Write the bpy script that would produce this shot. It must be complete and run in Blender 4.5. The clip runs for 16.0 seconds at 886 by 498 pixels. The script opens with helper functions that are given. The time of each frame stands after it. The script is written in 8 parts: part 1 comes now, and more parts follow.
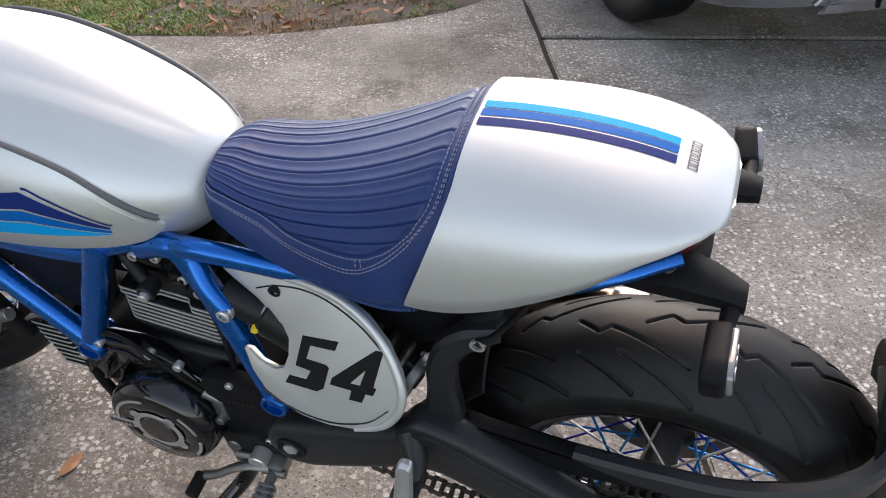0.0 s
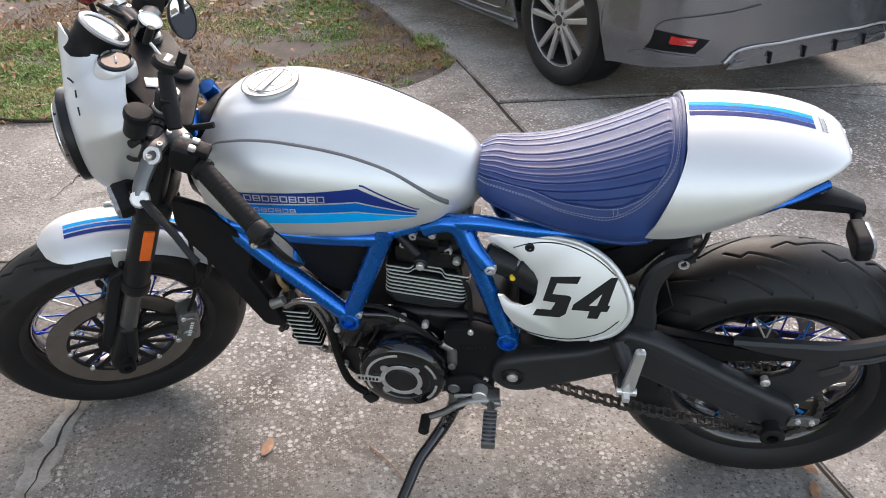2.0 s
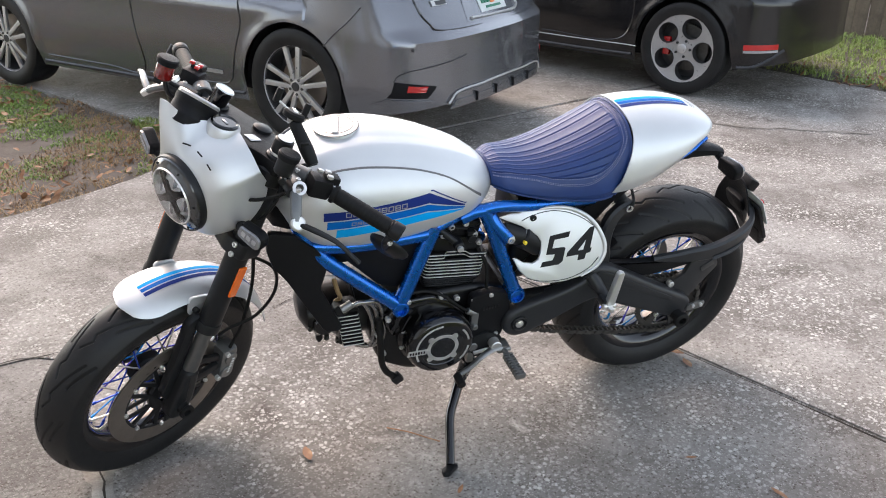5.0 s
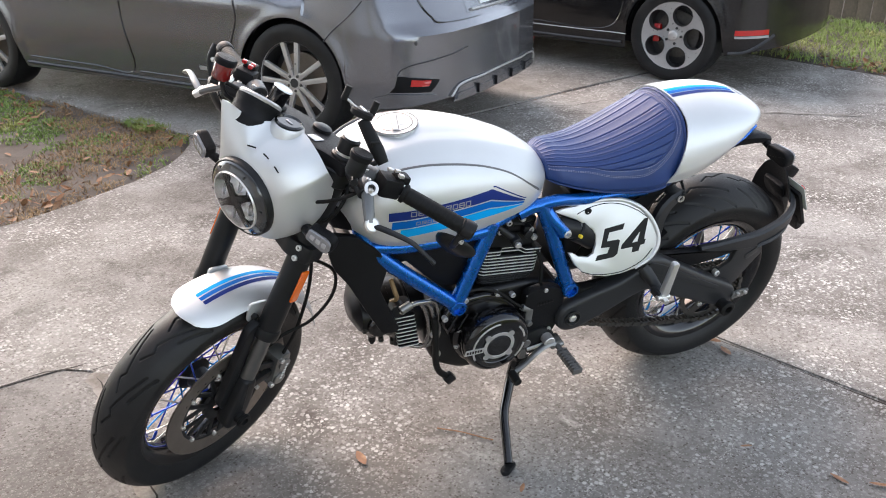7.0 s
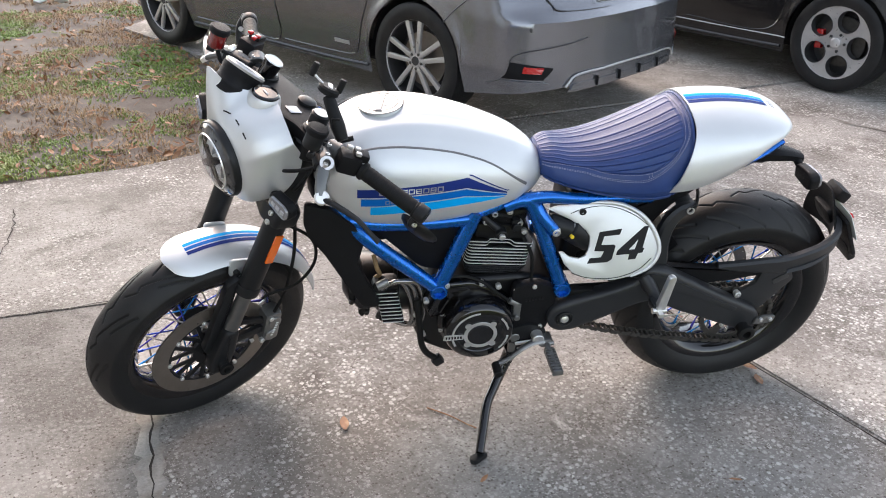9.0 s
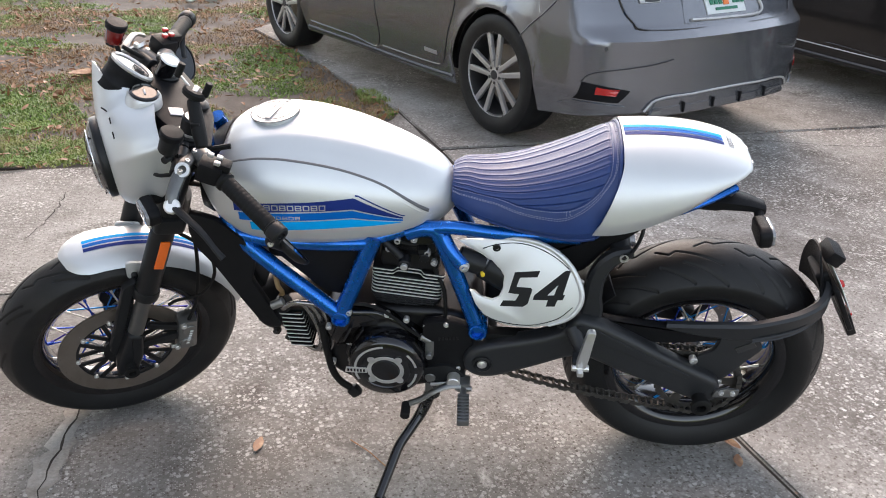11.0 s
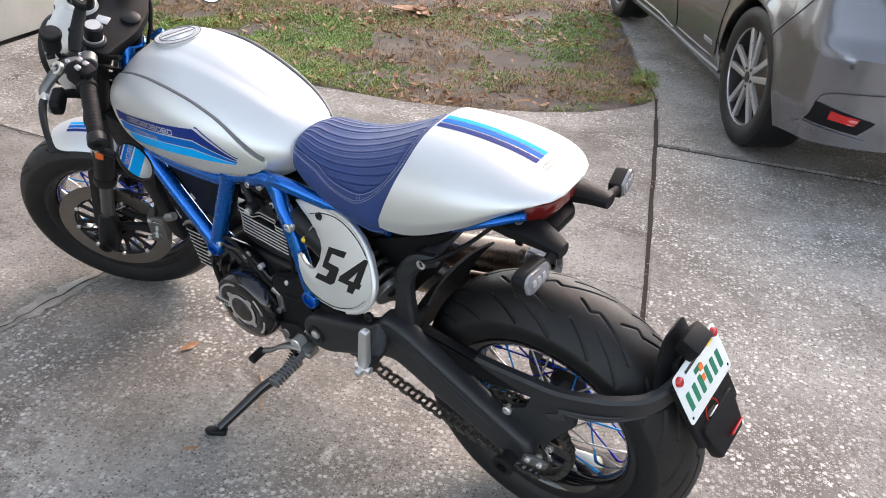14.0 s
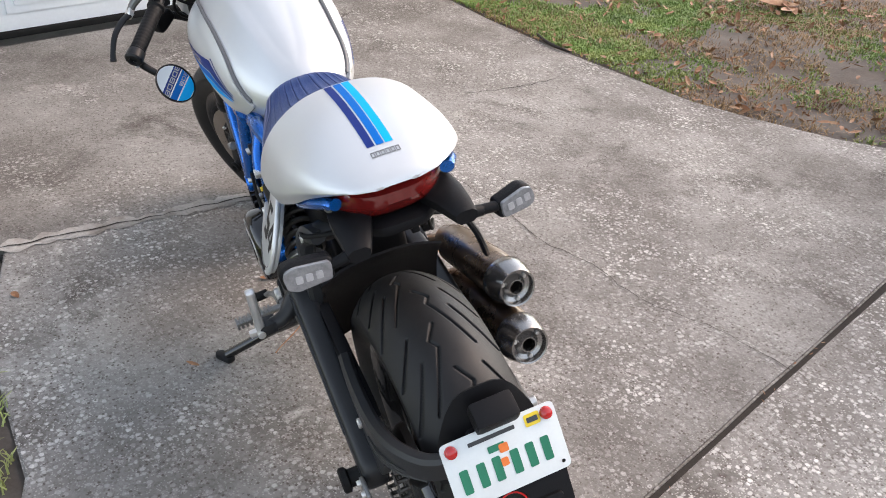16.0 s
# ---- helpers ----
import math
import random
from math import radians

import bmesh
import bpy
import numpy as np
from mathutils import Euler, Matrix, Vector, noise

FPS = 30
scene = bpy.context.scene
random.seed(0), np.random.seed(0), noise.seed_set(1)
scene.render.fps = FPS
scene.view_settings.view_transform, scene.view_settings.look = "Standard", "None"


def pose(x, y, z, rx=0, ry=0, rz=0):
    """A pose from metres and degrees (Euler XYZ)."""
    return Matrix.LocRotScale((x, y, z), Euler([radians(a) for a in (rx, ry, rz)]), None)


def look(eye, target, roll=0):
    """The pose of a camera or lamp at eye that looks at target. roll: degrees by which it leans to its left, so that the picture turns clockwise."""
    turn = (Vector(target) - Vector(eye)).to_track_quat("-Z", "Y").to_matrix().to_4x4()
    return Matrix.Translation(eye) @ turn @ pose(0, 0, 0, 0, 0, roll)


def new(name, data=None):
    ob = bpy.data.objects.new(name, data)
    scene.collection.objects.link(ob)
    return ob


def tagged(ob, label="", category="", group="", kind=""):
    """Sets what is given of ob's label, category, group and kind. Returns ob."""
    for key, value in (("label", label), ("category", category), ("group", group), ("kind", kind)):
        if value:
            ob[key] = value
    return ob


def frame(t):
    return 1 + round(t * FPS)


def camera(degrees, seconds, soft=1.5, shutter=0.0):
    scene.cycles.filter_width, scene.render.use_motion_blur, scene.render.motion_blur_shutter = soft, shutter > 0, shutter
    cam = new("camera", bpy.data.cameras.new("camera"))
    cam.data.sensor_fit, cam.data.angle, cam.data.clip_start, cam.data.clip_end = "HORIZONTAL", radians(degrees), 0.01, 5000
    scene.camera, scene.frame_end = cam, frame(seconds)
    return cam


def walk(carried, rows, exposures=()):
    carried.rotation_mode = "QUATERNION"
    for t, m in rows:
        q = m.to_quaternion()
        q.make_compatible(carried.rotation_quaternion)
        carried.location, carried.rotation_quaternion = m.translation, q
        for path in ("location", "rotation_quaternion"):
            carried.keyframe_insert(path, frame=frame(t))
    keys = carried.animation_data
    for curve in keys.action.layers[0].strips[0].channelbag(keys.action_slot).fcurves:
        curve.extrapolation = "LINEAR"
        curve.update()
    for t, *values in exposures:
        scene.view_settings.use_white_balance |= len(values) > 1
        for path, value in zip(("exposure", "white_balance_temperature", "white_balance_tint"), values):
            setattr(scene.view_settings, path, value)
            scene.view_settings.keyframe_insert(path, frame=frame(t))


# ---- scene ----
cam = camera(54.3, 16.0, 1.0)
METRES, EYE, TILT, LEAN, TURN = 5.843, 1.3357, 0.0, 0.0, 0.0
ROWS = [
    (0.0, 0.0, 0.0, 0.0, -0.29, -34.74, 0.41),
    (0.5, -0.0178, -0.0302, 0.0106, -1.6, -34.24, -0.32),
    (1.0, -0.0379, -0.0574, 0.0144, -0.65, -31.47, -0.99),
    (1.5, -0.0752, -0.0631, 0.015, -3.5, -29.63, -0.18),
    (2.0, -0.1123, -0.0776, 0.0165, -11.32, -29.1, -0.52),
    (2.5, -0.15, -0.1, 0.0188, -16.94, -26.74, -1.8),
    (3.0, -0.1957, -0.1038, 0.0241, -23.32, -24.24, -0.71),
    (3.5, -0.235, -0.1161, 0.0255, -28.97, -23.71, -1.09),
    (6.0, -0.3117, -0.0666, 0.0224, -43.17, -24.07, -0.07),
    (6.5, -0.3171, -0.061, 0.0221, -43.24, -24.03, 0.04),
    (7.0, -0.3211, -0.0589, 0.0229, -43.16, -24.29, -0.15),
    (7.5, -0.3202, -0.0625, 0.0231, -43.06, -27.31, -0.91),
    (8.0, -0.3099, -0.0744, 0.0251, -42.4, -26.9, -1.46),
    (8.5, -0.2842, -0.099, 0.0261, -35.95, -26.09, -1.67),
    (11.0, -0.1432, -0.1259, 0.0206, -16.2, -24.95, -1.73),
    (11.5, -0.1092, -0.1195, 0.0215, -13.51, -26.01, -2.46),
    (12.0, -0.0635, -0.1389, 0.0215, -6.95, -26.41, -3.0),
    (12.5, -0.0357, -0.14, 0.0223, -2.9, -26.84, -2.46),
    (13.0, -0.0087, -0.1149, 0.0202, 1.52, -27.14, -4.05),
    (13.5, 0.0258, -0.105, 0.0214, 7.0, -27.81, -2.89),
    (14.0, 0.0747, -0.1048, 0.023, 16.35, -28.32, -3.78),
    (14.5, 0.0968, -0.0819, 0.0192, 22.03, -29.35, -4.32),
    (15.0, 0.1248, -0.0473, 0.0167, 27.52, -31.03, -3.26),
    (15.5, 0.1758, -0.0239, 0.0194, 41.66, -31.29, -1.86),
    (16.0, 0.1983, 0.0099, 0.0184, 48.09, -31.32, -2.98),
]
# the camera brightens its picture a little as it comes to the side of the machine
EXPOSURES = [(0.0, 1.34), (0.5, 1.58), (1.5, 1.70), (3.0, 1.50), (6.0, 1.86), (8.5, 1.84), (11.0, 1.66), (12.5, 1.93), (14.0, 1.83), (16.0, 1.67)]
walk(cam, [(t, pose(0, 0, EYE, TILT, LEAN, TURN) @ pose(METRES * x, METRES * y, METRES * z, 90 + pitch, roll, yaw)) for t, x, y, z, yaw, pitch, roll in ROWS],
     EXPOSURES)

# ---- world and light ----
world = bpy.data.worlds.new("dusk_sky")
scene.world = world
world.use_nodes = True
wn = world.node_tree
sky = wn.nodes.new("ShaderNodeTexSky")
sky.sky_type, sky.sun_disc = "NISHITA", False
sky.sun_elevation, sky.sun_rotation = radians(30), radians(12)
sky.air_density, sky.dust_density, sky.ozone_density = 1.0, 1.5, 1.0
haze = wn.nodes.new("ShaderNodeHueSaturation")
haze.inputs["Saturation"].default_value = 0.48
wn.links.new(sky.outputs[0], haze.inputs["Color"])
wn.links.new(haze.outputs[0], wn.nodes["Background"].inputs[0])
wn.nodes["Background"].inputs[1].default_value = 0.15
sun_data = bpy.data.lights.new("sun", "SUN")
sun_data.energy, sun_data.angle, sun_data.color = 0.85, radians(40), (1.0, 0.68, 0.50)
sun = new("sun", sun_data)
sun.matrix_world = look((1.2, 6.0, 6.0), (0, 0, 0))


# ---- materials ----
def socket(node, *names):
    for n in names:
        if n in node.inputs:
            return node.inputs[n]


def material(name, base, rough=0.5, metal=0.0, vary=0.08, scale=18.0, fine=220.0, bump=0.0, bump_scale=300.0, coat=0.0,
             second=None, second_scale=3.0, second_edge=(0.5, 0.65), rough_vary=0.08, random_value=0.0, alpha=None, transmission=0.0, spec=0.5):
    """A Principled material with colour variation at two scales, roughness variation and fine relief."""
    m = bpy.data.materials.new(name)
    m.use_nodes = True
    nt = m.node_tree
    bsdf = nt.nodes["Principled BSDF"]
    tc = nt.nodes.new("ShaderNodeTexCoord")

    def tex(s, detail=4.0, rough_=0.6):
        t = nt.nodes.new("ShaderNodeTexNoise")
        t.inputs["Scale"].default_value, t.inputs["Detail"].default_value, t.inputs["Roughness"].default_value = s, detail, rough_
        nt.links.new(tc.outputs["Object"], t.inputs["Vector"])
        return t.outputs["Fac"]

    def maths(op, a, b):
        n = nt.nodes.new("ShaderNodeMath")
        n.operation = op
        for i, v in enumerate((a, b)):
            if isinstance(v, (int, float)):
                n.inputs[i].default_value = v
            else:
                nt.links.new(v, n.inputs[i])
        return n.outputs[0]

    coarse, small = tex(scale), tex(fine, 2.0)
    value = maths("ADD", maths("MULTIPLY", maths("SUBTRACT", coarse, 0.5), 2 * vary * 1.6), maths("MULTIPLY", maths("SUBTRACT", small, 0.5), 2 * vary))
    value = maths("ADD", value, 1.0)
    if random_value:
        info = nt.nodes.new("ShaderNodeObjectInfo")
        value = maths("ADD", value, maths("MULTIPLY", maths("SUBTRACT", info.outputs["Random"], 0.5), random_value))
    colour = nt.nodes.new("ShaderNodeRGB")
    colour.outputs[0].default_value = (*base, 1)
    col = colour.outputs[0]
    if second:
        mix = nt.nodes.new("ShaderNodeMix")
        mix.data_type = "RGBA"
        ramp = nt.nodes.new("ShaderNodeMapRange")
        nt.links.new(tex(second_scale, 6.0), ramp.inputs["Value"])
        ramp.inputs["From Min"].default_value, ramp.inputs["From Max"].default_value = second_edge
        nt.links.new(ramp.outputs[0], mix.inputs["Factor"])
        nt.links.new(col, mix.inputs["A"])
        mix.inputs["B"].default_value = (*second, 1)
        col = mix.outputs["Result"]
    hsv = nt.nodes.new("ShaderNodeHueSaturation")
    nt.links.new(col, hsv.inputs["Color"])
    nt.links.new(value, hsv.inputs["Value"])
    nt.links.new(hsv.outputs[0], bsdf.inputs["Base Color"])
    nt.links.new(maths("ADD", maths("MULTIPLY", maths("SUBTRACT", tex(scale * 2.3), 0.5), 2 * rough_vary), rough), bsdf.inputs["Roughness"])
    bsdf.inputs["Metallic"].default_value = metal
    bsdf.inputs["Coat Weight"].default_value = coat
    bsdf.inputs["Coat Roughness"].default_value = 0.08
    bsdf.inputs["Specular IOR Level"].default_value = spec
    if transmission:
        bsdf.inputs["Transmission Weight"].default_value = transmission
    if bump:
        b = nt.nodes.new("ShaderNodeBump")
        b.inputs["Strength"].default_value, b.inputs["Distance"].default_value = bump, 0.002
        nt.links.new(tex(bump_scale, 3.0), b.inputs["Height"])
        nt.links.new(b.outputs[0], bsdf.inputs["Normal"])
    return m


def concrete(name, level=1.0):
    """Worn concrete with the aggregate showing: pale and dark stones in a grey-brown paste, stains at two scales."""
    m = bpy.data.materials.new(name)
    m.use_nodes = True
    nt = m.node_tree
    bsdf = nt.nodes["Principled BSDF"]
    geo = nt.nodes.new("ShaderNodeNewGeometry")
    L = nt.links.new

    def noise_tex(s, detail, rough_=0.6, distortion=0.0):
        t = nt.nodes.new("ShaderNodeTexNoise")
        t.inputs["Scale"].default_value, t.inputs["Detail"].default_value = s, detail
        t.inputs["Roughness"].default_value, t.inputs["Distortion"].default_value = rough_, distortion
        L(geo.outputs["Position"], t.inputs["Vector"])
        return t.outputs["Fac"]

    def ramp(value, lo, hi):
        r = nt.nodes.new("ShaderNodeMapRange")
        L(value, r.inputs["Value"])
        r.inputs["From Min"].default_value, r.inputs["From Max"].default_value = lo, hi
        return r.outputs[0]

    def mix(a, b, f, mode="MIX"):
        x = nt.nodes.new("ShaderNodeMix")
        x.data_type, x.blend_type = "RGBA", mode
        for key, v in (("A", a), ("B", b)):
            if isinstance(v, tuple):
                x.inputs[key].default_value = (*v, 1)
            else:
                L(v, x.inputs[key])
        if isinstance(f, float):
            x.inputs["Factor"].default_value = f
        else:
            L(f, x.inputs["Factor"])
        return x.outputs["Result"]

    def maths(op, a, b):
        n = nt.nodes.new("ShaderNodeMath")
        n.operation = op
        for i, v in enumerate((a, b)):
            if isinstance(v, (int, float)):
                n.inputs[i].default_value = v
            else:
                L(v, n.inputs[i])
        return n.outputs[0]

    def stones(s, threshold_lo, threshold_hi):
        v = nt.nodes.new("ShaderNodeTexVoronoi")
        v.inputs["Scale"].default_value = s
        warp = nt.nodes.new("ShaderNodeTexNoise")
        warp.inputs["Scale"].default_value, warp.inputs["Detail"].default_value = s * 1.4, 2.0
        L(geo.outputs["Position"], warp.inputs["Vector"])
        push = nt.nodes.new("ShaderNodeVectorMath")
        push.operation = "MULTIPLY_ADD"
        L(warp.outputs["Color"], push.inputs[0])
        push.inputs[1].default_value = (0.55 / s, 0.55 / s, 0.55 / s)
        L(geo.outputs["Position"], push.inputs[2])
        L(push.outputs[0], v.inputs["Vector"])
        sep = nt.nodes.new("ShaderNodeSeparateColor")
        L(v.outputs["Color"], sep.inputs[0])
        inside = ramp(v.outputs["Distance"], 0.50, 0.34)
        pick = ramp(sep.outputs[0], threshold_lo, threshold_hi)
        return maths("MULTIPLY", inside, pick), sep.outputs[1]

    paste = mix((0.180, 0.166, 0.150), (0.36, 0.345, 0.322), ramp(noise_tex(1.3, 7.0, 0.68), 0.40, 0.62))
    paste = mix(paste, (0.095, 0.084, 0.073), ramp(noise_tex(2.3, 9.0, 0.72, 0.5), 0.53, 0.68))
    paste = mix(paste, (0.50, 0.475, 0.435), ramp(noise_tex(3.4, 7.0, 0.7, 0.8), 0.60, 0.70))
    paste = mix(paste, (0.12, 0.104, 0.09), maths("MULTIPLY", ramp(noise_tex(75, 4.0, 0.7), 0.48, 0.68), ramp(noise_tex(4.1, 5.0, 0.65), 0.30, 0.62)))
    big, tone = stones(66, 0.38, 0.46)
    wear = maths("MULTIPLY", ramp(noise_tex(1.7, 5.0), 0.36 + (1 - level) * 0.4, 0.52 + (1 - level) * 0.4), ramp(noise_tex(9.0, 4.0, 0.7), 0.34, 0.56))
    big = maths("MULTIPLY", big, maths("ADD", maths("MULTIPLY", wear, 0.84), 0.16))
    col = mix(paste, mix((0.40, 0.378, 0.35), (0.76, 0.735, 0.695), tone), big)
    dark, _ = stones(120, 0.80, 0.86)
    col = mix(col, (0.10, 0.08, 0.065), maths("MULTIPLY", dark, 0.8))
    small, _ = stones(190, 0.66, 0.72)
    col = mix(col, (0.58, 0.555, 0.515), maths("MULTIPLY", small, maths("ADD", maths("MULTIPLY", wear, 0.55), 0.30)))
    col = mix(col, (level, level, level), 1.0, "MULTIPLY")
    L(col, bsdf.inputs["Base Color"])
    L(maths("ADD", maths("MULTIPLY", noise_tex(5, 4.0), 0.3), 0.58), bsdf.inputs["Roughness"])
    bsdf.inputs["Specular IOR Level"].default_value = 0.2
    b = nt.nodes.new("ShaderNodeBump")
    b.inputs["Strength"].default_value, b.inputs["Distance"].default_value = 0.8, 0.004
    L(maths("ADD", maths("MULTIPLY", big, 0.5), maths("ADD", noise_tex(110, 4.0), noise_tex(8, 3.0))), b.inputs["Height"])
    L(b.outputs[0], bsdf.inputs["Normal"])
    return m


def glass(name, tint=(1, 1, 1), rough=0.02):
    m = material(name, tint, rough, 0, 0.0, rough_vary=0.0, transmission=1.0)
    return m


M_SILVER = material("satin_silver_paint", (0.62, 0.63, 0.632), 0.42, 0.58, 0.025, 9, 900, coat=0.25, rough_vary=0.04)
M_WHITE = material("white_pinstripe", (0.74, 0.74, 0.75), 0.35, 0.1, 0.02)
M_NAVY = material("navy_decal", (0.012, 0.028, 0.165), 0.5, 0, 0.06, spec=0.12)
M_MID = material("mid_blue_decal", (0.0, 0.120, 0.46), 0.5, 0, 0.05, spec=0.12)
M_CYAN = material("light_blue_decal", (0.0, 0.36, 0.82), 0.5, 0, 0.05, spec=0.12)
M_FRAME = material("metallic_blue_frame_paint", (0.0, 0.115, 0.47), 0.26, 0.72, 0.08, 14, 700, coat=0.45)
M_SEAT = material("navy_leather", (0.007, 0.030, 0.135), 0.47, 0, 0.14, 12, 420, bump=0.3, bump_scale=520, spec=0.5, second=(0.010, 0.037, 0.152), second_scale=7)
M_PERCH = material("machined_grey_aluminium", (0.15, 0.152, 0.15), 0.42, 0.85, 0.12, 30, 500, bump=0.1, bump_scale=600)
M_THREAD = material("pale_stitching", (0.24, 0.25, 0.36), 0.7, 0, 0.1)
M_BLACK = material("black_plastic", (0.008, 0.008, 0.009), 0.50, 0, 0.15, 20, 500, bump=0.2, bump_scale=900, spec=0.14)
M_SATIN = material("satin_black_metal", (0.010, 0.0105, 0.0115), 0.40, 0.0, 0.15, 15, 600, bump=0.08, bump_scale=700, spec=0.25)
M_ARM = material("satin_black_alloy", (0.019, 0.020, 0.022), 0.40, 0.0, 0.12, 15, 600, bump=0.08, bump_scale=700, spec=0.35)
M_ENGINE = material("black_engine_paint", (0.007, 0.007, 0.0075), 0.34, 0.0, 0.2, 22, 500, bump=0.1, bump_scale=400, spec=0.3)
M_GLOSS = material("gloss_black", (0.005, 0.005, 0.006), 0.12, 0.1, 0.1, coat=0.5)
M_RUBBER = material("tyre_rubber", (0.010, 0.010, 0.0105), 0.50, 0, 0.18, 10, 300, bump=0.2, bump_scale=700, second=(0.017, 0.016, 0.0155), second_scale=5, spec=0.3)
M_GRIP = material("black_rubber", (0.007, 0.007, 0.007), 0.60, 0, 0.12, bump=0.2, bump_scale=900, spec=0.2)
M_STEEL = material("machined_steel", (0.66, 0.65, 0.63), 0.32, 0.75, 0.10, 25, 500, bump=0.05)
M_FIN = material("bright_machined_fin", (0.80, 0.79, 0.77), 0.34, 0.55, 0.06, 25, 500)
M_ALU = material("cast_aluminium", (0.24, 0.24, 0.235), 0.40, 0.85, 0.12, 30, 500, bump=0.15, bump_scale=600)
M_DARKSTEEL = material("dark_chain_steel", (0.10, 0.095, 0.088), 0.45, 0.8, 0.25, 60, 600, bump=0.1)
M_DISC = material("brake_disc_steel", (0.28, 0.245, 0.215), 0.38, 0.85, 0.12, 30, 700)
M_REFLECTOR = material("bright_reflector", (0.90, 0.90, 0.90), 0.32, 0.80, 0.06, 40, 400)
M_LAMPBAND = material("smoked_glossy_band", (0.035, 0.036, 0.038), 0.10, 0.0, 0.1, 30, 400, coat=0.8)
M_CAP = material("dark_brushed_steel", (0.30, 0.29, 0.28), 0.24, 0.9, 0.10, 30, 500)
# dark exhaust steel, the warm sky's reflection put into its base colour
M_WARMSTEEL = material("warm_reflection_steel", (0.27, 0.20, 0.15), 0.28, 0.95, 0.12, 12, 400)
M_SPOKE_B = material("blue_spoke", (0.008, 0.06, 0.50), 0.28, 0.5, 0.1)
M_SPOKE_C = material("light_blue_spoke", (0.01, 0.24, 0.66), 0.3, 0.4, 0.1)
M_SPOKE_P = material("violet_blue_spoke", (0.03, 0.02, 0.33), 0.3, 0.4, 0.1)
M_ORANGE = material("orange_reflector", (0.72, 0.13, 0.01), 0.22, 0, 0.1, 40, 300, coat=0.5)
M_RED = material("red_lens", (0.42, 0.012, 0.012), 0.15, 0, 0.1, 40, 300, coat=0.6)
M_DARKRED = material("dark_red_lens", (0.13, 0.007, 0.006), 0.12, 0, 0.2, 30, 300, coat=0.8)
M_LENS = material("clear_lens", (0.42, 0.42, 0.43), 0.12, 0.3, 0.15, 60, 300, coat=0.6)
M_GLASS = glass("clear_glass")
M_MIRROR = material("mirror", (0.85, 0.86, 0.87), 0.02, 1.0, 0.0, rough_vary=0.0)
M_PLATE = material("white_plate_paint", (0.66, 0.69, 0.68), 0.35, 0.0, 0.04)
M_GREEN = material("green_ink", (0.015, 0.17, 0.09), 0.4, 0, 0.1)
M_AMBER = material("orange_ink", (0.75, 0.18, 0.03), 0.4, 0, 0.1)
M_YELLOW = material("yellow_sticker", (0.80, 0.58, 0.03), 0.4, 0, 0.06)
M_DIAL = material("dial_face", (0.03, 0.032, 0.035), 0.12, 0, 0.05, coat=0.3)
M_GAP = material("grey_groove", (0.115, 0.115, 0.118), 0.5, 0.2, 0.05)
M_DIGIT = material("matt_black_print", (0.007, 0.007, 0.008), 0.55, 0, 0.1, spec=0.25)
M_DIRT = material("dark_joint_dirt", (0.024, 0.019, 0.015), 0.95, 0, 0.3, 20, 120, bump=0.6, bump_scale=90)
M_CONCRETE = concrete("worn_aggregate_concrete", 0.84)
M_STREET = concrete("pale_worn_concrete", 0.97)
M_APRON = concrete("old_darker_concrete", 0.64)
M_SOIL = material("bare_soil", (0.100, 0.085, 0.072), 0.9, 0, 0.30, 6, 90, bump=0.9, bump_scale=60, second=(0.075, 0.060, 0.048), second_scale=2.6)
M_GRASS = material("grass_blades", (0.165, 0.265, 0.05), 0.55, 0, 0.35, 4, 60, second=(0.24, 0.25, 0.06), second_scale=1.8)
M_VERGE = material("verge_grass_blades", (0.25, 0.34, 0.085), 0.6, 0, 0.35, 4, 60, second=(0.34, 0.34, 0.13), second_scale=1.8)
M_PALE = material("pale_worn_cement", (0.37, 0.352, 0.325), 0.85, 0, 0.35, 14, 150, bump=0.8, bump_scale=120, spec=0.2, second=(0.17, 0.152, 0.132), second_scale=7, second_edge=(0.42, 0.6))
M_STRAW = material("dry_grass", (0.27, 0.175, 0.08), 0.7, 0, 0.35, 5, 70, second=(0.13, 0.075, 0.04), second_scale=3)
M_LEAF = material("dead_leaf", (0.25, 0.115, 0.050), 0.6, 0, 0.3, 30, 300, second=(0.36, 0.22, 0.12), second_scale=16)
M_CARGREY = material("grey_metallic_car_paint", (0.185, 0.19, 0.205), 0.24, 0.70, 0.015, 3, 900, coat=0.7, rough_vary=0.01)
M_CARBLACK = material("black_car_paint", (0.008, 0.008, 0.009), 0.22, 0.1, 0.1, coat=0.35)
M_CARGLASS = material("dark_window_glass", (0.010, 0.012, 0.014), 0.05, 0, 0.05, coat=0.6)
M_TURNLENS = material("indicator_lens", (0.24, 0.24, 0.25), 0.16, 0.3, 0.25, 90, 300, coat=0.5)
M_ALLOY = material("alloy_wheel", (0.50, 0.49, 0.48), 0.30, 0.55, 0.08, 20, 400)
M_ALLOYDARK = material("dark_alloy", (0.055, 0.055, 0.057), 0.42, 0.5, 0.15)
M_DOOR = material("white_door_paint", (0.68, 0.71, 0.73), 0.45, 0, 0.05, 3, 60, bump=0.1, bump_scale=80)
M_STUCCO = material("stucco", (0.50, 0.46, 0.40), 0.85, 0, 0.12, 6, 90, bump=0.5, bump_scale=120)
M_WOOD = material("weathered_fence_wood", (0.17, 0.135, 0.10), 0.8, 0, 0.25, 7, 60, bump=0.5, bump_scale=80, random_value=0.35)


# ---- mesh tools ----
X, Y, Z = Vector((1, 0, 0)), Vector((0, 1, 0)), Vector((0, 0, 1))

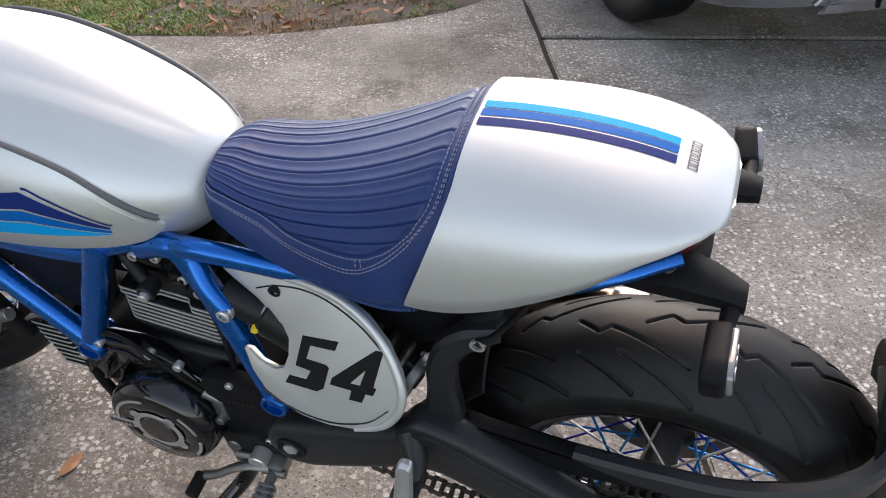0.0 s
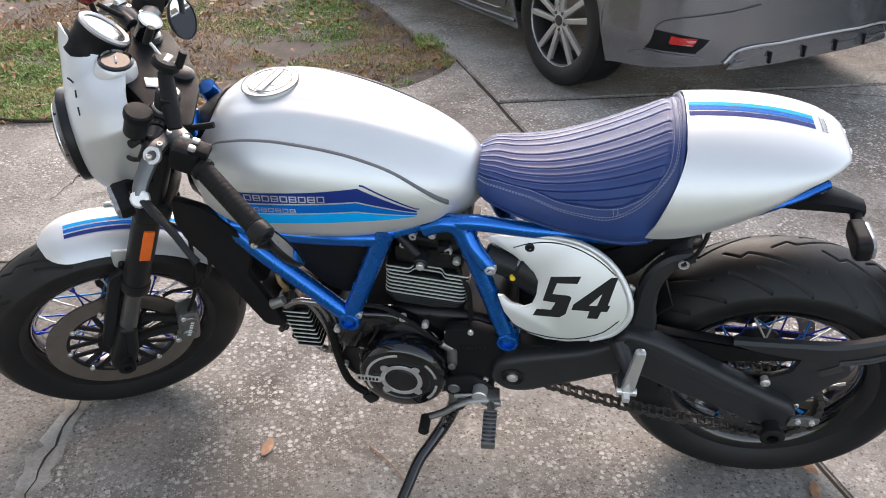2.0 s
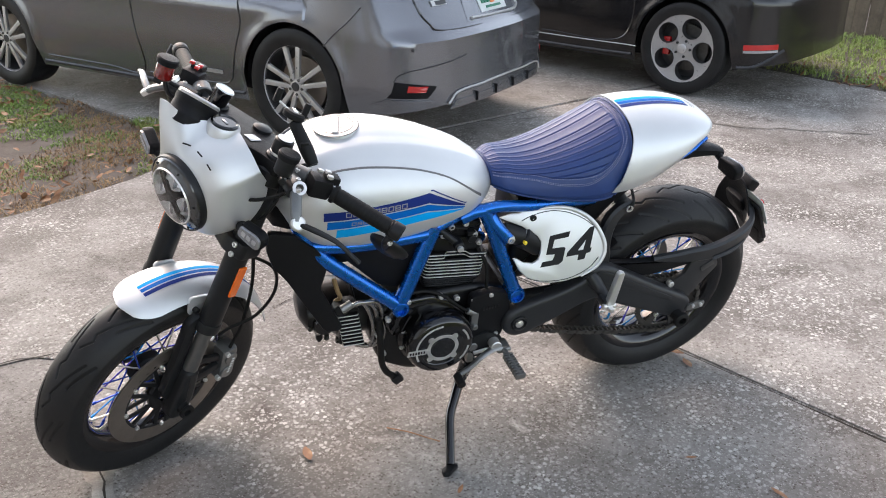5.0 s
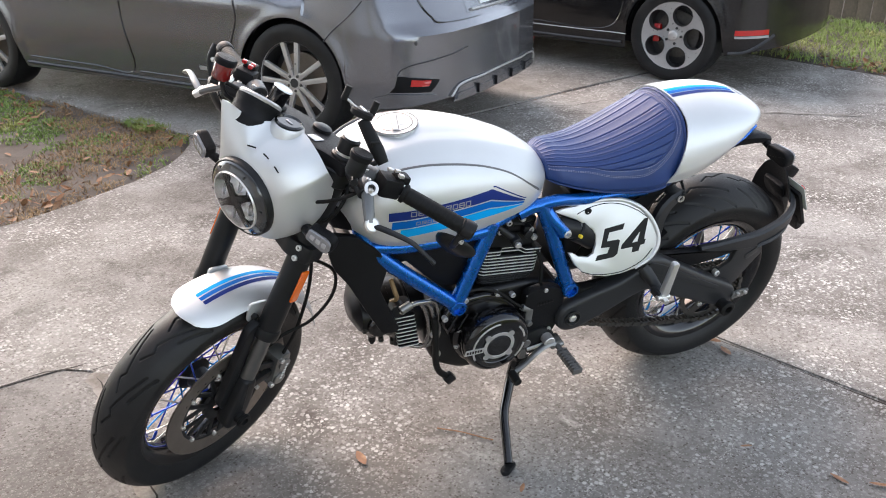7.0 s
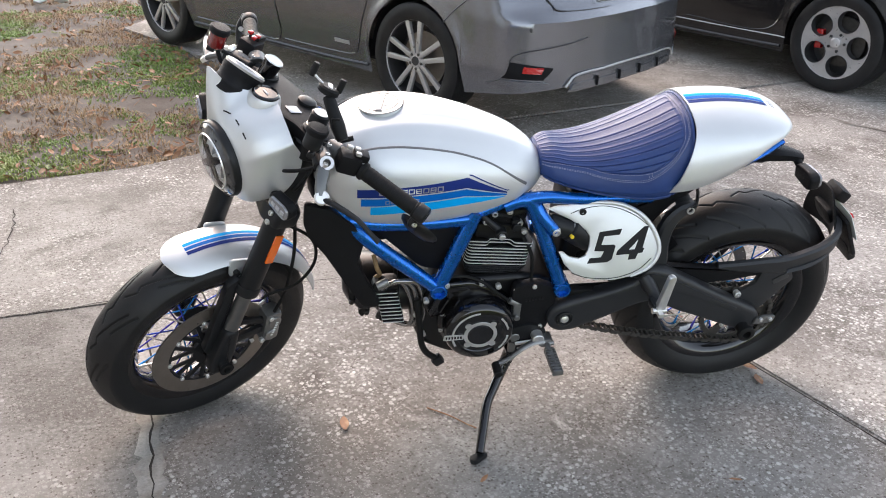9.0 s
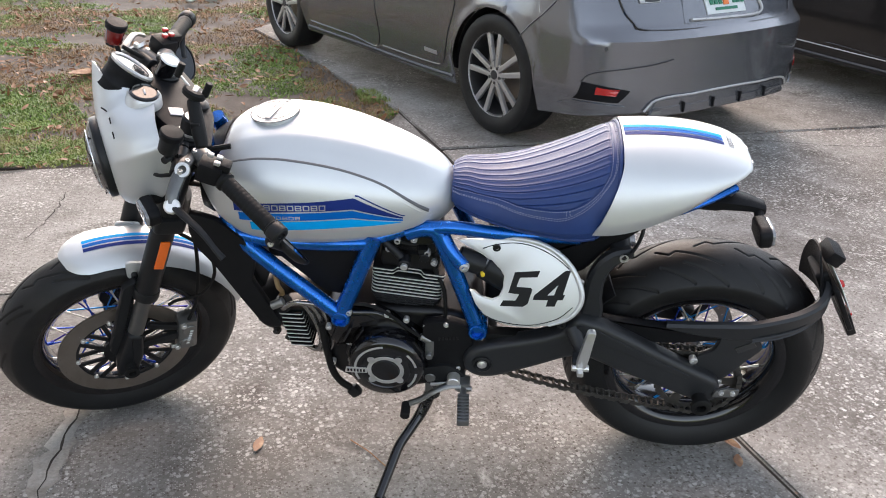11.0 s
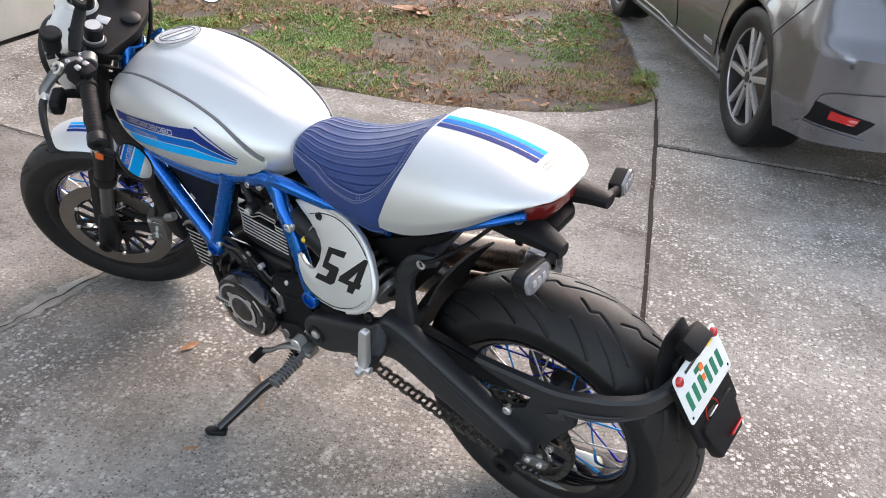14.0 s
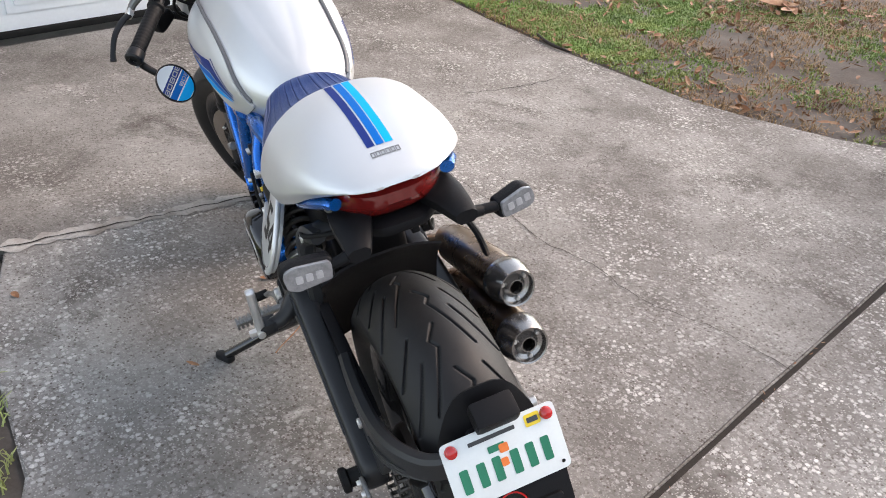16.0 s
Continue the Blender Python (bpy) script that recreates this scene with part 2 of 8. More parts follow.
def to_mesh(name, bm, mat, smooth=True, sharp=38):
    bmesh.ops.recalc_face_normals(bm, faces=bm.faces)
    me = bpy.data.meshes.new(name)
    bm.to_mesh(me)
    bm.free()
    me.materials.append(mat)
    if smooth:
        me.polygons.foreach_set("use_smooth", [True] * len(me.polygons))
        me.set_sharp_from_angle(angle=radians(sharp))
    return me


def part(name, bm, mat, parent, label="", smooth=True, sharp=38):
    ob = new(name, to_mesh(name, bm, mat, smooth, sharp))
    ob.parent = parent
    return tagged(ob, label)


def thing(name, label, category, m=None, group="", kind=""):
    ob = new(name)
    ob.empty_display_size = 0.1
    if m is not None:
        ob.matrix_world = m
    return tagged(ob, label, category, group, kind)


def solo(name, bm, mat, label, category, group="", kind="", smooth=True, m=None):
    ob = new(name, to_mesh(name, bm, mat, smooth))
    if m is not None:
        ob.matrix_world = m
    return tagged(ob, label, category, group, kind)


def join(*bms):
    out = bmesh.new()
    for b in bms:
        me = bpy.data.meshes.new("tmp")
        b.to_mesh(me)
        b.free()
        out.from_mesh(me)
        bpy.data.meshes.remove(me)
    return out


def moved(bm, m):
    bmesh.ops.transform(bm, matrix=m, verts=bm.verts)
    return bm


def frame_of(direction, up=(0, 0, 1)):
    z = Vector(direction).normalized()
    u = Vector(up)
    if abs(z.dot(u)) > 0.95:
        u = Vector((1, 0, 0)) if abs(z.x) < 0.9 else Vector((0, 1, 0))
    x = u.cross(z).normalized()
    y = z.cross(x)
    return x, y, z


def rings_to_bm(rings, closed_ring=True, cap=True, close_path=False):
    bm = bmesh.new()
    vs = [[bm.verts.new(p) for p in r] for r in rings]
    n = len(rings[0])
    m = len(rings)
    for i in range(m if close_path else m - 1):
        a, b = vs[i], vs[(i + 1) % m]
        for j in range(n if closed_ring else n - 1):
            k = (j + 1) % n
            try:
                bm.faces.new((a[j], a[k], b[k], b[j]))
            except ValueError:
                pass
    if cap and closed_ring and not close_path:
        for r in (vs[0], vs[-1]):
            try:
                bm.faces.new(r)
            except ValueError:
                pass
    return bm


def smooth_path(pts, steps=8):
    """Catmull-Rom through the points."""
    P = [Vector(p) for p in pts]
    if len(P) < 3:
        return P
    out = []
    for i in range(len(P) - 1):
        p0 = P[i - 1] if i else P[i] * 2 - P[i + 1]
        p1, p2 = P[i], P[i + 1]
        p3 = P[i + 2] if i + 2 < len(P) else P[i + 1] * 2 - P[i]
        for s in range(steps):
            t = s / steps
            out.append(0.5 * (2 * p1 + (p2 - p0) * t + (2 * p0 - 5 * p1 + 4 * p2 - p3) * t * t + (3 * p1 - p0 - 3 * p2 + p3) * t ** 3))
    out.append(P[-1])
    return out


def tube(pts, r, seg=12, curve=True, steps=6, flat=1.0, up=(0, 0, 1), closed=False):
    """A tube along the points; r a radius or one per given point; flat scales the second axis."""
    P = smooth_path(pts, steps) if curve else [Vector(p) for p in pts]
    n = len(P)
    if isinstance(r, (int, float)):
        R = [r] * n
    else:
        R = list(np.interp(np.linspace(0, len(r) - 1, n), range(len(r)), r))
    rings = []
    x = None
    for i in range(n):
        if closed:
            d = (P[(i + 1) % n] - P[i - 1])
        else:
            d = P[min(i + 1, n - 1)] - P[max(i - 1, 0)]
        d.normalize()
        if x is None:
            x, y, _ = frame_of(d, up)
        else:
            x = (x - d * x.dot(d)).normalized()
            y = d.cross(x)
        rings.append([P[i] + x * (math.cos(a) * R[i]) + y * (math.sin(a) * R[i] * flat) for a in np.linspace(0, 2 * math.pi, seg, endpoint=False)])
    return rings_to_bm(rings, True, True, closed)


def cyl(p0, p1, r0, r1=None, seg=24, bevel=0.0):
    """A cylinder or cone from p0 to p1, its rims softened."""
    r1 = r0 if r1 is None else r1
    p0, p1 = Vector(p0), Vector(p1)
    L = (p1 - p0).length
    b = min(bevel or min(r0, r1, L) * 0.12, L * 0.4, min(r0, r1) * 0.6)
    return lathe([(max(r0 - b, 0.0002), 0), (r0, b), (r1, L - b), (max(r1 - b, 0.0002), L)], p0, p1 - p0, seg, True)


def lathe(profile, origin, axis, seg=32, cap=True, closed=False):
    """Turn a profile of (radius, height) about the axis through origin."""
    x, y, z = frame_of(axis)
    o = Vector(origin)
    rings = [[o + z * h + (x * math.cos(a) + y * math.sin(a)) * r for a in np.linspace(0, 2 * math.pi, seg, endpoint=False)] for r, h in profile]
    return rings_to_bm(rings, True, cap, closed)


def box(c, size, bevel=0.004, m=None, seg=2):
    bm = bmesh.new()
    bmesh.ops.create_cube(bm, size=1)
    bmesh.ops.scale(bm, vec=size, verts=bm.verts)
    if bevel:
        bmesh.ops.bevel(bm, geom=list(bm.edges), offset=min(bevel, min(size) * 0.45), segments=seg, affect="EDGES", profile=0.6)
    if m is not None:
        bmesh.ops.transform(bm, matrix=m, verts=bm.verts)
    bmesh.ops.translate(bm, vec=c, verts=bm.verts)
    return bm


def prism(outline, origin, ex, ey, thick, bevel=0.004, seg=2, holes=()):
    """A plate: the outline (points in ex, ey from origin) with a thickness along ex x ey, half to each side, its rims rounded."""
    ex, ey = Vector(ex).normalized(), Vector(ey).normalized()
    n = ex.cross(ey).normalized()
    o = Vector(origin)
    bm = bmesh.new()
    base = [bm.verts.new(o + ex * a + ey * b - n * thick / 2) for a, b in outline]
    f = bm.faces.new(base)
    r = bmesh.ops.extrude_face_region(bm, geom=[f])
    vs = [v for v in r["geom"] if isinstance(v, bmesh.types.BMVert)]
    bmesh.ops.translate(bm, vec=n * thick, verts=vs)
    bmesh.ops.recalc_face_normals(bm, faces=bm.faces)
    if bevel:
        rim = [e for e in bm.edges if len(e.link_faces) == 2 and e.calc_face_angle(0) > 0.7 and abs((e.verts[0].co - e.verts[1].co).normalized().dot(n)) < 0.5]
        bmesh.ops.bevel(bm, geom=rim, offset=min(bevel, thick * 0.45), segments=seg, affect="EDGES", profile=0.6)
    return bm


def rounded(outline, r=0.01, steps=4):
    """Round a polygon's corners."""
    out = []
    n = len(outline)
    for i in range(n):
        p, a, b = Vector(outline[i]), Vector(outline[i - 1]), Vector(outline[(i + 1) % n])
        da, db = a - p, b - p
        k = min(r, da.length * 0.45, db.length * 0.45)
        s, e = p + da.normalized() * k, p + db.normalized() * k
        for t in np.linspace(0, 1, steps + 1):
            q = s * (1 - t) ** 2 + p * 2 * t * (1 - t) + e * t * t
            out.append((q.x, q.y))
    return out


def sheet(fn, nu, nv, thick=0.0):
    """A surface fn(u, v), u and v in 0..1; with thick, it gets a back and rims."""
    g = [[Vector(fn(i / nu, j / nv)) for j in range(nv + 1)] for i in range(nu + 1)]
    bm = rings_to_bm(g, False, False)
    if thick:
        bmesh.ops.recalc_face_normals(bm, faces=bm.faces)
        bm.normal_update()
        bmesh.ops.solidify(bm, geom=list(bm.faces), thickness=thick)
    return bm


def curve_of(*pts):
    xs, ys = zip(*sorted(pts))
    return lambda x: float(np.interp(x, xs, ys))


def soft_curve(*pts):
    """A smooth curve through (x, y) points."""
    P = sorted(pts)
    xs, ys = np.array([p[0] for p in P]), np.array([p[1] for p in P])
    s = np.gradient(ys, xs)

    def f(x):
        x = min(max(x, xs[0]), xs[-1])
        i = min(max(int(np.searchsorted(xs, x)) - 1, 0), len(xs) - 2)
        h = xs[i + 1] - xs[i]
        t = (x - xs[i]) / h
        return float(ys[i] * (1 + 2 * t) * (1 - t) ** 2 + s[i] * h * t * (1 - t) ** 2 + ys[i + 1] * t * t * (3 - 2 * t) + s[i + 1] * h * t * t * (t - 1))
    return f


def bolt(p, d, r=0.007, h=0.006):
    """A socket-head bolt with a sunk hexagon."""
    return lathe([(r * 0.9, -h), (r, 0), (r, h * 0.8), (r * 0.85, h), (r * 0.5, h), (r * 0.45, h * 0.3), (0.0003, h * 0.3)], p, d, 12, True)


# ---- ground ----
bm = bmesh.new()
bmesh.ops.create_grid(bm, x_segments=40, y_segments=40, size=400)
bmesh.ops.translate(bm, vec=(0, 0, -0.06), verts=bm.verts)
solo("ground", bm, M_SOIL, "bare earth and thin lawn round the driveway", "ground", kind="structure")


def slab(name, outline, label, top=0.0, thick=0.10, mat=None):
    bm = bmesh.new()
    vs = [bm.verts.new((x, y, top)) for x, y in outline]
    f = bm.faces.new(vs)
    if f.normal.z < 0:
        f.normal_flip()
    r = bmesh.ops.extrude_face_region(bm, geom=[f])
    low = [v for v in r["geom"] if isinstance(v, bmesh.types.BMVert)]
    bmesh.ops.translate(bm, vec=(0, 0, -thick), verts=low)
    bmesh.ops.recalc_face_normals(bm, faces=bm.faces)
    rim = [e for e in bm.edges if all(abs(v.co.z - top) < 1e-5 for v in e.verts)]
    bmesh.ops.bevel(bm, geom=rim, offset=0.006, segments=2, affect="EDGES")
    return solo(name, bm, mat or M_CONCRETE, label, "driveway", "driveway slabs", "structure")


def wavy(p, q, n=14, amp=0.006, seed=1):
    """Points from p to q along a slightly ragged line."""
    rnd = random.Random(seed)
    out = []
    for i in range(n + 1):
        t = i / n
        k = amp if 0 < i < n else 0
        out.append((p[0] + (q[0] - p[0]) * t + rnd.uniform(-k, k), p[1] + (q[1] - p[1]) * t + rnd.uniform(-k, k)))
    return out


J = 0.009   # half the width of a joint
j1a, j1b = (0.600, -0.60), (0.415, 3.475)
j0a, j0b, j0c = (-1.46, 0.10), (-1.19, 1.55), (-1.02, 3.52)
near_l, near_m, near_r = (-1.46, 0.62), (-0.40, 0.335), (0.30, -0.04)
JOIN = wavy((-1.10, 2.10), (-1.19, 1.55), 4, 0.004, 22) + wavy((-1.21, 1.45), (-1.372, 0.62), 6, 0.004, 23)
TURN_OFF = wavy((-3.25, 2.50), (-1.16, 2.17), 10, 0.006, 24)
slab("slab_apron", [(x - 0.0015, y) for x, y in JOIN] + [(-1.60, 0.30), (-2.2, -3.0), (-3.25, -3.0)] + [(x, y - 0.003) for x, y in TURN_OFF], "old darker concrete apron before the garage", 0.001, mat=M_APRON)
slab("slab_middle", [(-3.25, 3.78)] + TURN_OFF + [(x + 0.0015, y) for x, y in JOIN] + [(-0.93, 0.43), near_m, (-0.05, 0.16), near_r, (0.600 - J - 0.004, -0.60)] + wavy((0.600 - J, -0.5), (0.415 - J, 3.475), 20, 0.003, 3)
     + wavy((0.415 - J, 3.50), (0.362, 4.20), 5, 0.004, 4) + [(0.30, 4.07), (0.18, 3.93), (0.03, 3.80), (-0.21, 3.68), (-0.55, 3.58), (-0.85, 3.52), (-1.31, 3.54), (-1.77, 3.56), (-2.3, 3.62), (-2.71, 3.70)],
     "worn grey aggregate concrete driveway slab with cracks")
slab("slab_street", wavy((0.600 + J, -0.6), (0.418 + J, 3.47 - J), 20, 0.003, 8) + [(2.3, 3.40), (4.93, 3.30), (4.93, 2.2), (4.85, 0.2), (4.7, -2.0), (3.2, -5.0), (1.0, -5.0), (0.62, -1.2)], "pale worn concrete driveway slab", -0.002, mat=M_STREET)
slab("slab_parking", [(0.418 + J, 3.48 + J), (2.3, 3.41 + J), (4.93, 3.31 + J), (4.93, 9.5), (0.3, 7.6), (-0.26, 6.9), (-0.04, 6.1), (0.24, 4.75)] + wavy((0.366 + J, 4.25), (0.418 + J, 3.50), 5, 0.004, 9), "worn concrete parking slab under the cars", 0.001)

# cracks: thin dark seams lying in the surface
def crack(name, pts, width, z=0.0035, mat=None, label="dark crack in the concrete"):
    rnd = random.Random(len(pts) * 7 + int(abs(pts[0][0]) * 100))
    P = []
    for (ax, ay), (bx, by) in zip(pts[:-1], pts[1:]):
        n = max(int(math.hypot(bx - ax, by - ay) / 0.035), 2)
        for i in range(n):
            t = i / n
            P.append((ax + (bx - ax) * t + rnd.uniform(-0.008, 0.008), ay + (by - ay) * t + rnd.uniform(-0.008, 0.008)))
    P.append(pts[-1])
    bm = bmesh.new()
    L, R = [], []
    for i, (x, y) in enumerate(P):
        a, b = P[max(i - 1, 0)], P[min(i + 1, len(P) - 1)]
        d = Vector((b[0] - a[0], b[1] - a[1], 0)).normalized()
        n = Vector((-d.y, d.x, 0)) * width * rnd.uniform(0.3, 1.0) * (0.15 if i in (0, len(P) - 1) else 1)
        L.append(bm.verts.new((x + n.x, y + n.y, z)))
        R.append(bm.verts.new((x - n.x, y - n.y, z)))
    for i in range(len(P) - 1):
        bm.faces.new((L[i], L[i + 1], R[i + 1], R[i]))
    return solo(name, bm, mat or M_DIRT, label, "crack", "cracks", "structure")


crack("crack", [(-1.08, 2.14), (-1.20, 2.18), (-1.42, 2.21), (-1.75, 2.265), (-2.2, 2.31), (-2.7, 2.42)], 0.0040, 0.005)
crack("crack", [(-1.52, 2.69), (-1.46, 2.85), (-1.42, 3.04), (-1.41, 3.20)], 0.0035)
crack("crack", [(-0.60, 2.04), (-0.39, 1.99), (-0.195, 2.016), (0.01, 1.977), (0.25, 2.03), (0.50, 2.03)], 0.0020)
crack("crack", [(-1.12, 2.10), (-0.98, 2.085), (-0.80, 2.06), (-0.60, 2.04)], 0.0022)
crack("crack", [(-1.38, 0.60), (-1.19, 1.55), (-1.10, 2.05)], 0.0040, 0.0045)
crack("patched_joint", [(-1.38, 0.60), (-1.195, 1.55), (-1.10, 2.08)], 0.045, 0.003, M_PALE, "pale cement smeared along the joint")
crack("crack", [(1.9, 3.42), (2.6, 3.10), (3.4, 2.9), (4.2, 2.5)], 0.004)
crack("pale_streak", [(3.12, 2.67), (3.09, 2.52), (3.19, 2.27), (3.39, 2.09), (3.52, 1.92), (3.7, 1.7)], 0.022, 0.002, M_PALE, "pale cement streak on the concrete")
crack("pale_streak", [(3.63, 3.30), (3.9, 3.0), (4.1, 2.75), (4.4, 2.5)], 0.024, 0.002, M_PALE, "pale cement streak on the concrete")

# dirt in the joints
for pts in ([(0.600, -0.6), (0.415, 3.475)], [(0.42, 3.48), (2.3, 3.405), (4.93, 3.305)], [(0.417, 3.48), (0.365, 4.25)]):
    bm = bmesh.new()
    for (ax, ay), (bx, by) in zip(pts[:-1], pts[1:]):
        n = Vector((-(by - ay), bx - ax, 0)).normalized() * 0.014
        bm.faces.new([bm.verts.new(p) for p in ((ax + n.x, ay + n.y, -0.009), (bx + n.x, by + n.y, -0.009), (bx - n.x, by - n.y, -0.009), (ax - n.x, ay - n.y, -0.009))])
    solo("joint_dirt", bm, M_DIRT, "dark dirt in the joint between slabs", "joint", "joint dirt", "structure")


# lawns: uneven earth, blades, straw and leaves
def inside(p, poly):
    x, y = p
    c = False
    for i in range(len(poly)):
        (x0, y0), (x1, y1) = poly[i - 1], poly[i]
        if (y0 > y) != (y1 > y) and x < (x1 - x0) * (y - y0) / (y1 - y0) + x0:
            c = not c
    return c


def earth(poly, step, base, name, label):
    xs, ys = [p[0] for p in poly], [p[1] for p in poly]
    bm = bmesh.new()
    grid = {}
    nx, ny = int((max(xs) - min(xs)) / step) + 2, int((max(ys) - min(ys)) / step) + 2
    for i in range(nx):
        for j in range(ny):
            x, y = min(xs) + i * step, min(ys) + j * step
            h = noise.fractal((x * 1.3, y * 1.3, 0.3), 1.0, 2.0, 4) * 0.022 + noise.noise((x * 9, y * 9, 1.0)) * 0.006
            hit = inside((x, y), poly)
            grid[i, j] = (bm.verts.new((x, y, base + h if hit else base - 0.020)), hit)
    for i in range(nx - 1):
        for j in range(ny - 1):
            q = [grid[i, j], grid[i + 1, j], grid[i + 1, j + 1], grid[i, j + 1]]
            if any(k[1] for k in q):
                bm.faces.new([k[0] for k in q])
    bmesh.ops.delete(bm, geom=[v for v in bm.verts if not v.link_faces], context="VERTS")
    return solo(name, bm, M_SOIL, label, "lawn", kind="structure")


def blades(poly, count, mat, name, label, seed, low, high, width, patch, base=-0.012, lie=0.5):
    """Tufts of grass: bent blades of three faces, thick where the patch noise is high."""
    rnd = random.Random(seed)
    xs, ys = [p[0] for p in poly], [p[1] for p in poly]
    V, Fc = [], []
    made = 0
    while made < count:
        x, y = rnd.uniform(min(xs), max(xs)), rnd.uniform(min(ys), max(ys))
        if not inside((x, y), poly):
            continue
        k = noise.fractal((x * 1.25 + seed, y * 1.25, 2.0), 0.8, 2.0, 4)
        if k < patch + rnd.gauss(0, 0.10):
            made += 0.10
            continue
        made += 1
        z = base + noise.fractal((x * 1.3, y * 1.3, 0.3), 1.0, 2.0, 4) * 0.022
        for _ in range(3):
            a, h, w = rnd.uniform(0, 6.283), rnd.uniform(low, high), rnd.uniform(0.6, 1.2) * width
            l = rnd.uniform(0.2, 1.0) * lie
            px, py = x + rnd.gauss(0, 0.012), y + rnd.gauss(0, 0.012)
            dx, dy = math.cos(a), math.sin(a)
            i = len(V)
            for t, f in ((0, 1), (0.55, 0.8), (1, 0.1)):
                ox, oz = h * l * t * t, h * t * (1 - 0.45 * l * t)
                V.append((px + dx * ox - dy * w * f / 2, py + dy * ox + dx * w * f / 2, z + oz))
                V.append((px + dx * ox + dy * w * f / 2, py + dy * ox - dx * w * f / 2, z + oz))
            Fc += [(i, i + 1, i + 3, i + 2), (i + 2, i + 3, i + 5, i + 4)]
    me = bpy.data.meshes.new(name)
    me.from_pydata(V, [], Fc)
    me.materials.append(mat)
    return tagged(new(name, me), label, "grass", kind="stuff")


def litter(poly, count, name, label, seed, size, base=-0.004):
    """Dead leaves: curled pointed sheets lying about."""
    rnd = random.Random(seed)
    xs, ys = [p[0] for p in poly], [p[1] for p in poly]
    V, Fc = [], []
    n = 0
    while n < count:
        x, y = rnd.uniform(min(xs), max(xs)), rnd.uniform(min(ys), max(ys))
        if not inside((x, y), poly) or noise.fractal((x * 0.8, y * 0.8 + seed, 5.0), 1.0, 2.0, 3) < rnd.uniform(-0.55, 0.35):
            n += 0.3
            continue
        n += 1
        leaf = leaf_points(rnd, size)
        m = Matrix.Translation((x, y, base + rnd.uniform(0.006, 0.022))) @ Euler((rnd.gauss(0, 0.45), rnd.gauss(0, 0.45), rnd.uniform(0, 6.3))).to_matrix().to_4x4()
        i = len(V)
        V += [tuple(m @ Vector(p)) for p in leaf[0]]
        Fc += [tuple(i + k for k in f) for f in leaf[1]]
    me = bpy.data.meshes.new(name)
    me.from_pydata(V, [], Fc)
    me.materials.append(M_LEAF)
    return tagged(new(name, me), label, "leaves", kind="stuff")


def leaf_points(rnd, size):
    s = rnd.uniform(0.6, 1.3) * size
    w = s * rnd.uniform(0.28, 0.5)
    c = rnd.uniform(-0.3, 0.5)
    pts, n = [], 5
    for i in range(n):
        t = i / (n - 1)
        ww = w * math.sin(math.pi * min(t * 0.9 + 0.06, 1)) ** 0.8
        z = c * s * (t - 0.5) ** 2
        pts += [(s * (t - 0.5), -ww / 2, z + abs(c) * ww * 0.6), (s * (t - 0.5), 0, z), (s * (t - 0.5), ww / 2, z + abs(c) * ww * 0.6)]
    fs = []
    for i in range(n - 1):
        for j in (0, 1):
            a = i * 3 + j
            fs.append((a, a + 1, a + 4, a + 3))
    return pts, fs


LAWN = [(-3.25, 3.80), (-2.71, 3.71), (-2.3, 3.63), (-1.77, 3.57), (-1.31, 3.55), (-0.85, 3.53), (-0.55, 3.59), (-0.21, 3.69), (0.03, 3.81), (0.18, 3.94), (0.30, 4.08), (0.362, 4.22), (0.24, 4.72), (-0.04, 6.05), (-0.26, 6.85), (0.3, 7.6), (4.9, 9.5), (4.9, 14.0), (-9, 14.0), (-9, 3.9)]
STRIP = [(-1.70, 0.60), (-1.36, 0.59), (-0.93, 0.42), (-0.40, 0.325), (-0.05, 0.15), (0.30, -0.05), (0.58, -0.62), (0.55, -4.0), (-2.2, -4.0), (-1.9, -1.0)]
VERGE = [(4.95, -2.0), (4.95, 2.2), (4.94, 3.3), (4.94, 9.0), (7.2, 9.0), (7.2, -2.0)]
earth(LAWN, 0.06, -0.012, "lawn_middle", "patchy lawn with bare earth and dead leaves")
earth(STRIP, 0.05, -0.012, "lawn_near", "narrow green lawn beside the driveway")
earth(VERGE, 0.08, -0.004, "lawn_fence", "green verge before the wooden fence")
LAWN_NEAR = LAWN[:15] + [(0.3, 7.6), (0.6, 8.6), (0.6, 10.5), (-3.6, 10.5), (-3.6, 3.85)]
blades(LAWN_NEAR, 34000, M_GRASS, "lawn_grass", "short green grass in patches", 1, 0.010, 0.026, 0.0075, 0.13, lie=1.1)
blades(LAWN_NEAR, 24000, M_STRAW, "lawn_straw", "dry brown grass and runners", 2, 0.015, 0.05, 0.0045, -0.02, lie=1.8)
litter(LAWN_NEAR, 3400, "lawn_leaves", "brown dead leaves strewn over the lawn", 3, 0.05)
GREEN = [(-2.75, 3.74), (-2.3, 3.66), (-1.77, 3.60), (-1.42, 3.62), (-1.30, 3.95), (-1.42, 4.45), (-1.60, 5.0), (-1.95, 5.1), (-2.45, 4.85), (-2.8, 4.3)]
blades(GREEN, 9000, M_GRASS, "lawn_grass", "thick bright green grass along the concrete's edge", 11, 0.012, 0.030, 0.0075, -0.10, lie=1.1)
blades([(0.20, 4.45), (0.36, 4.42), (0.33, 4.72), (0.22, 4.75)], 260, M_GRASS, "lawn_grass", "small green tuft at the corner of the lawn", 12, 0.02, 0.06, 0.007, -0.9, lie=1.0)
blades(STRIP, 14000, M_VERGE, "strip_grass", "thick green grass", 4, 0.02, 0.05, 0.006, -0.9, lie=1.2)
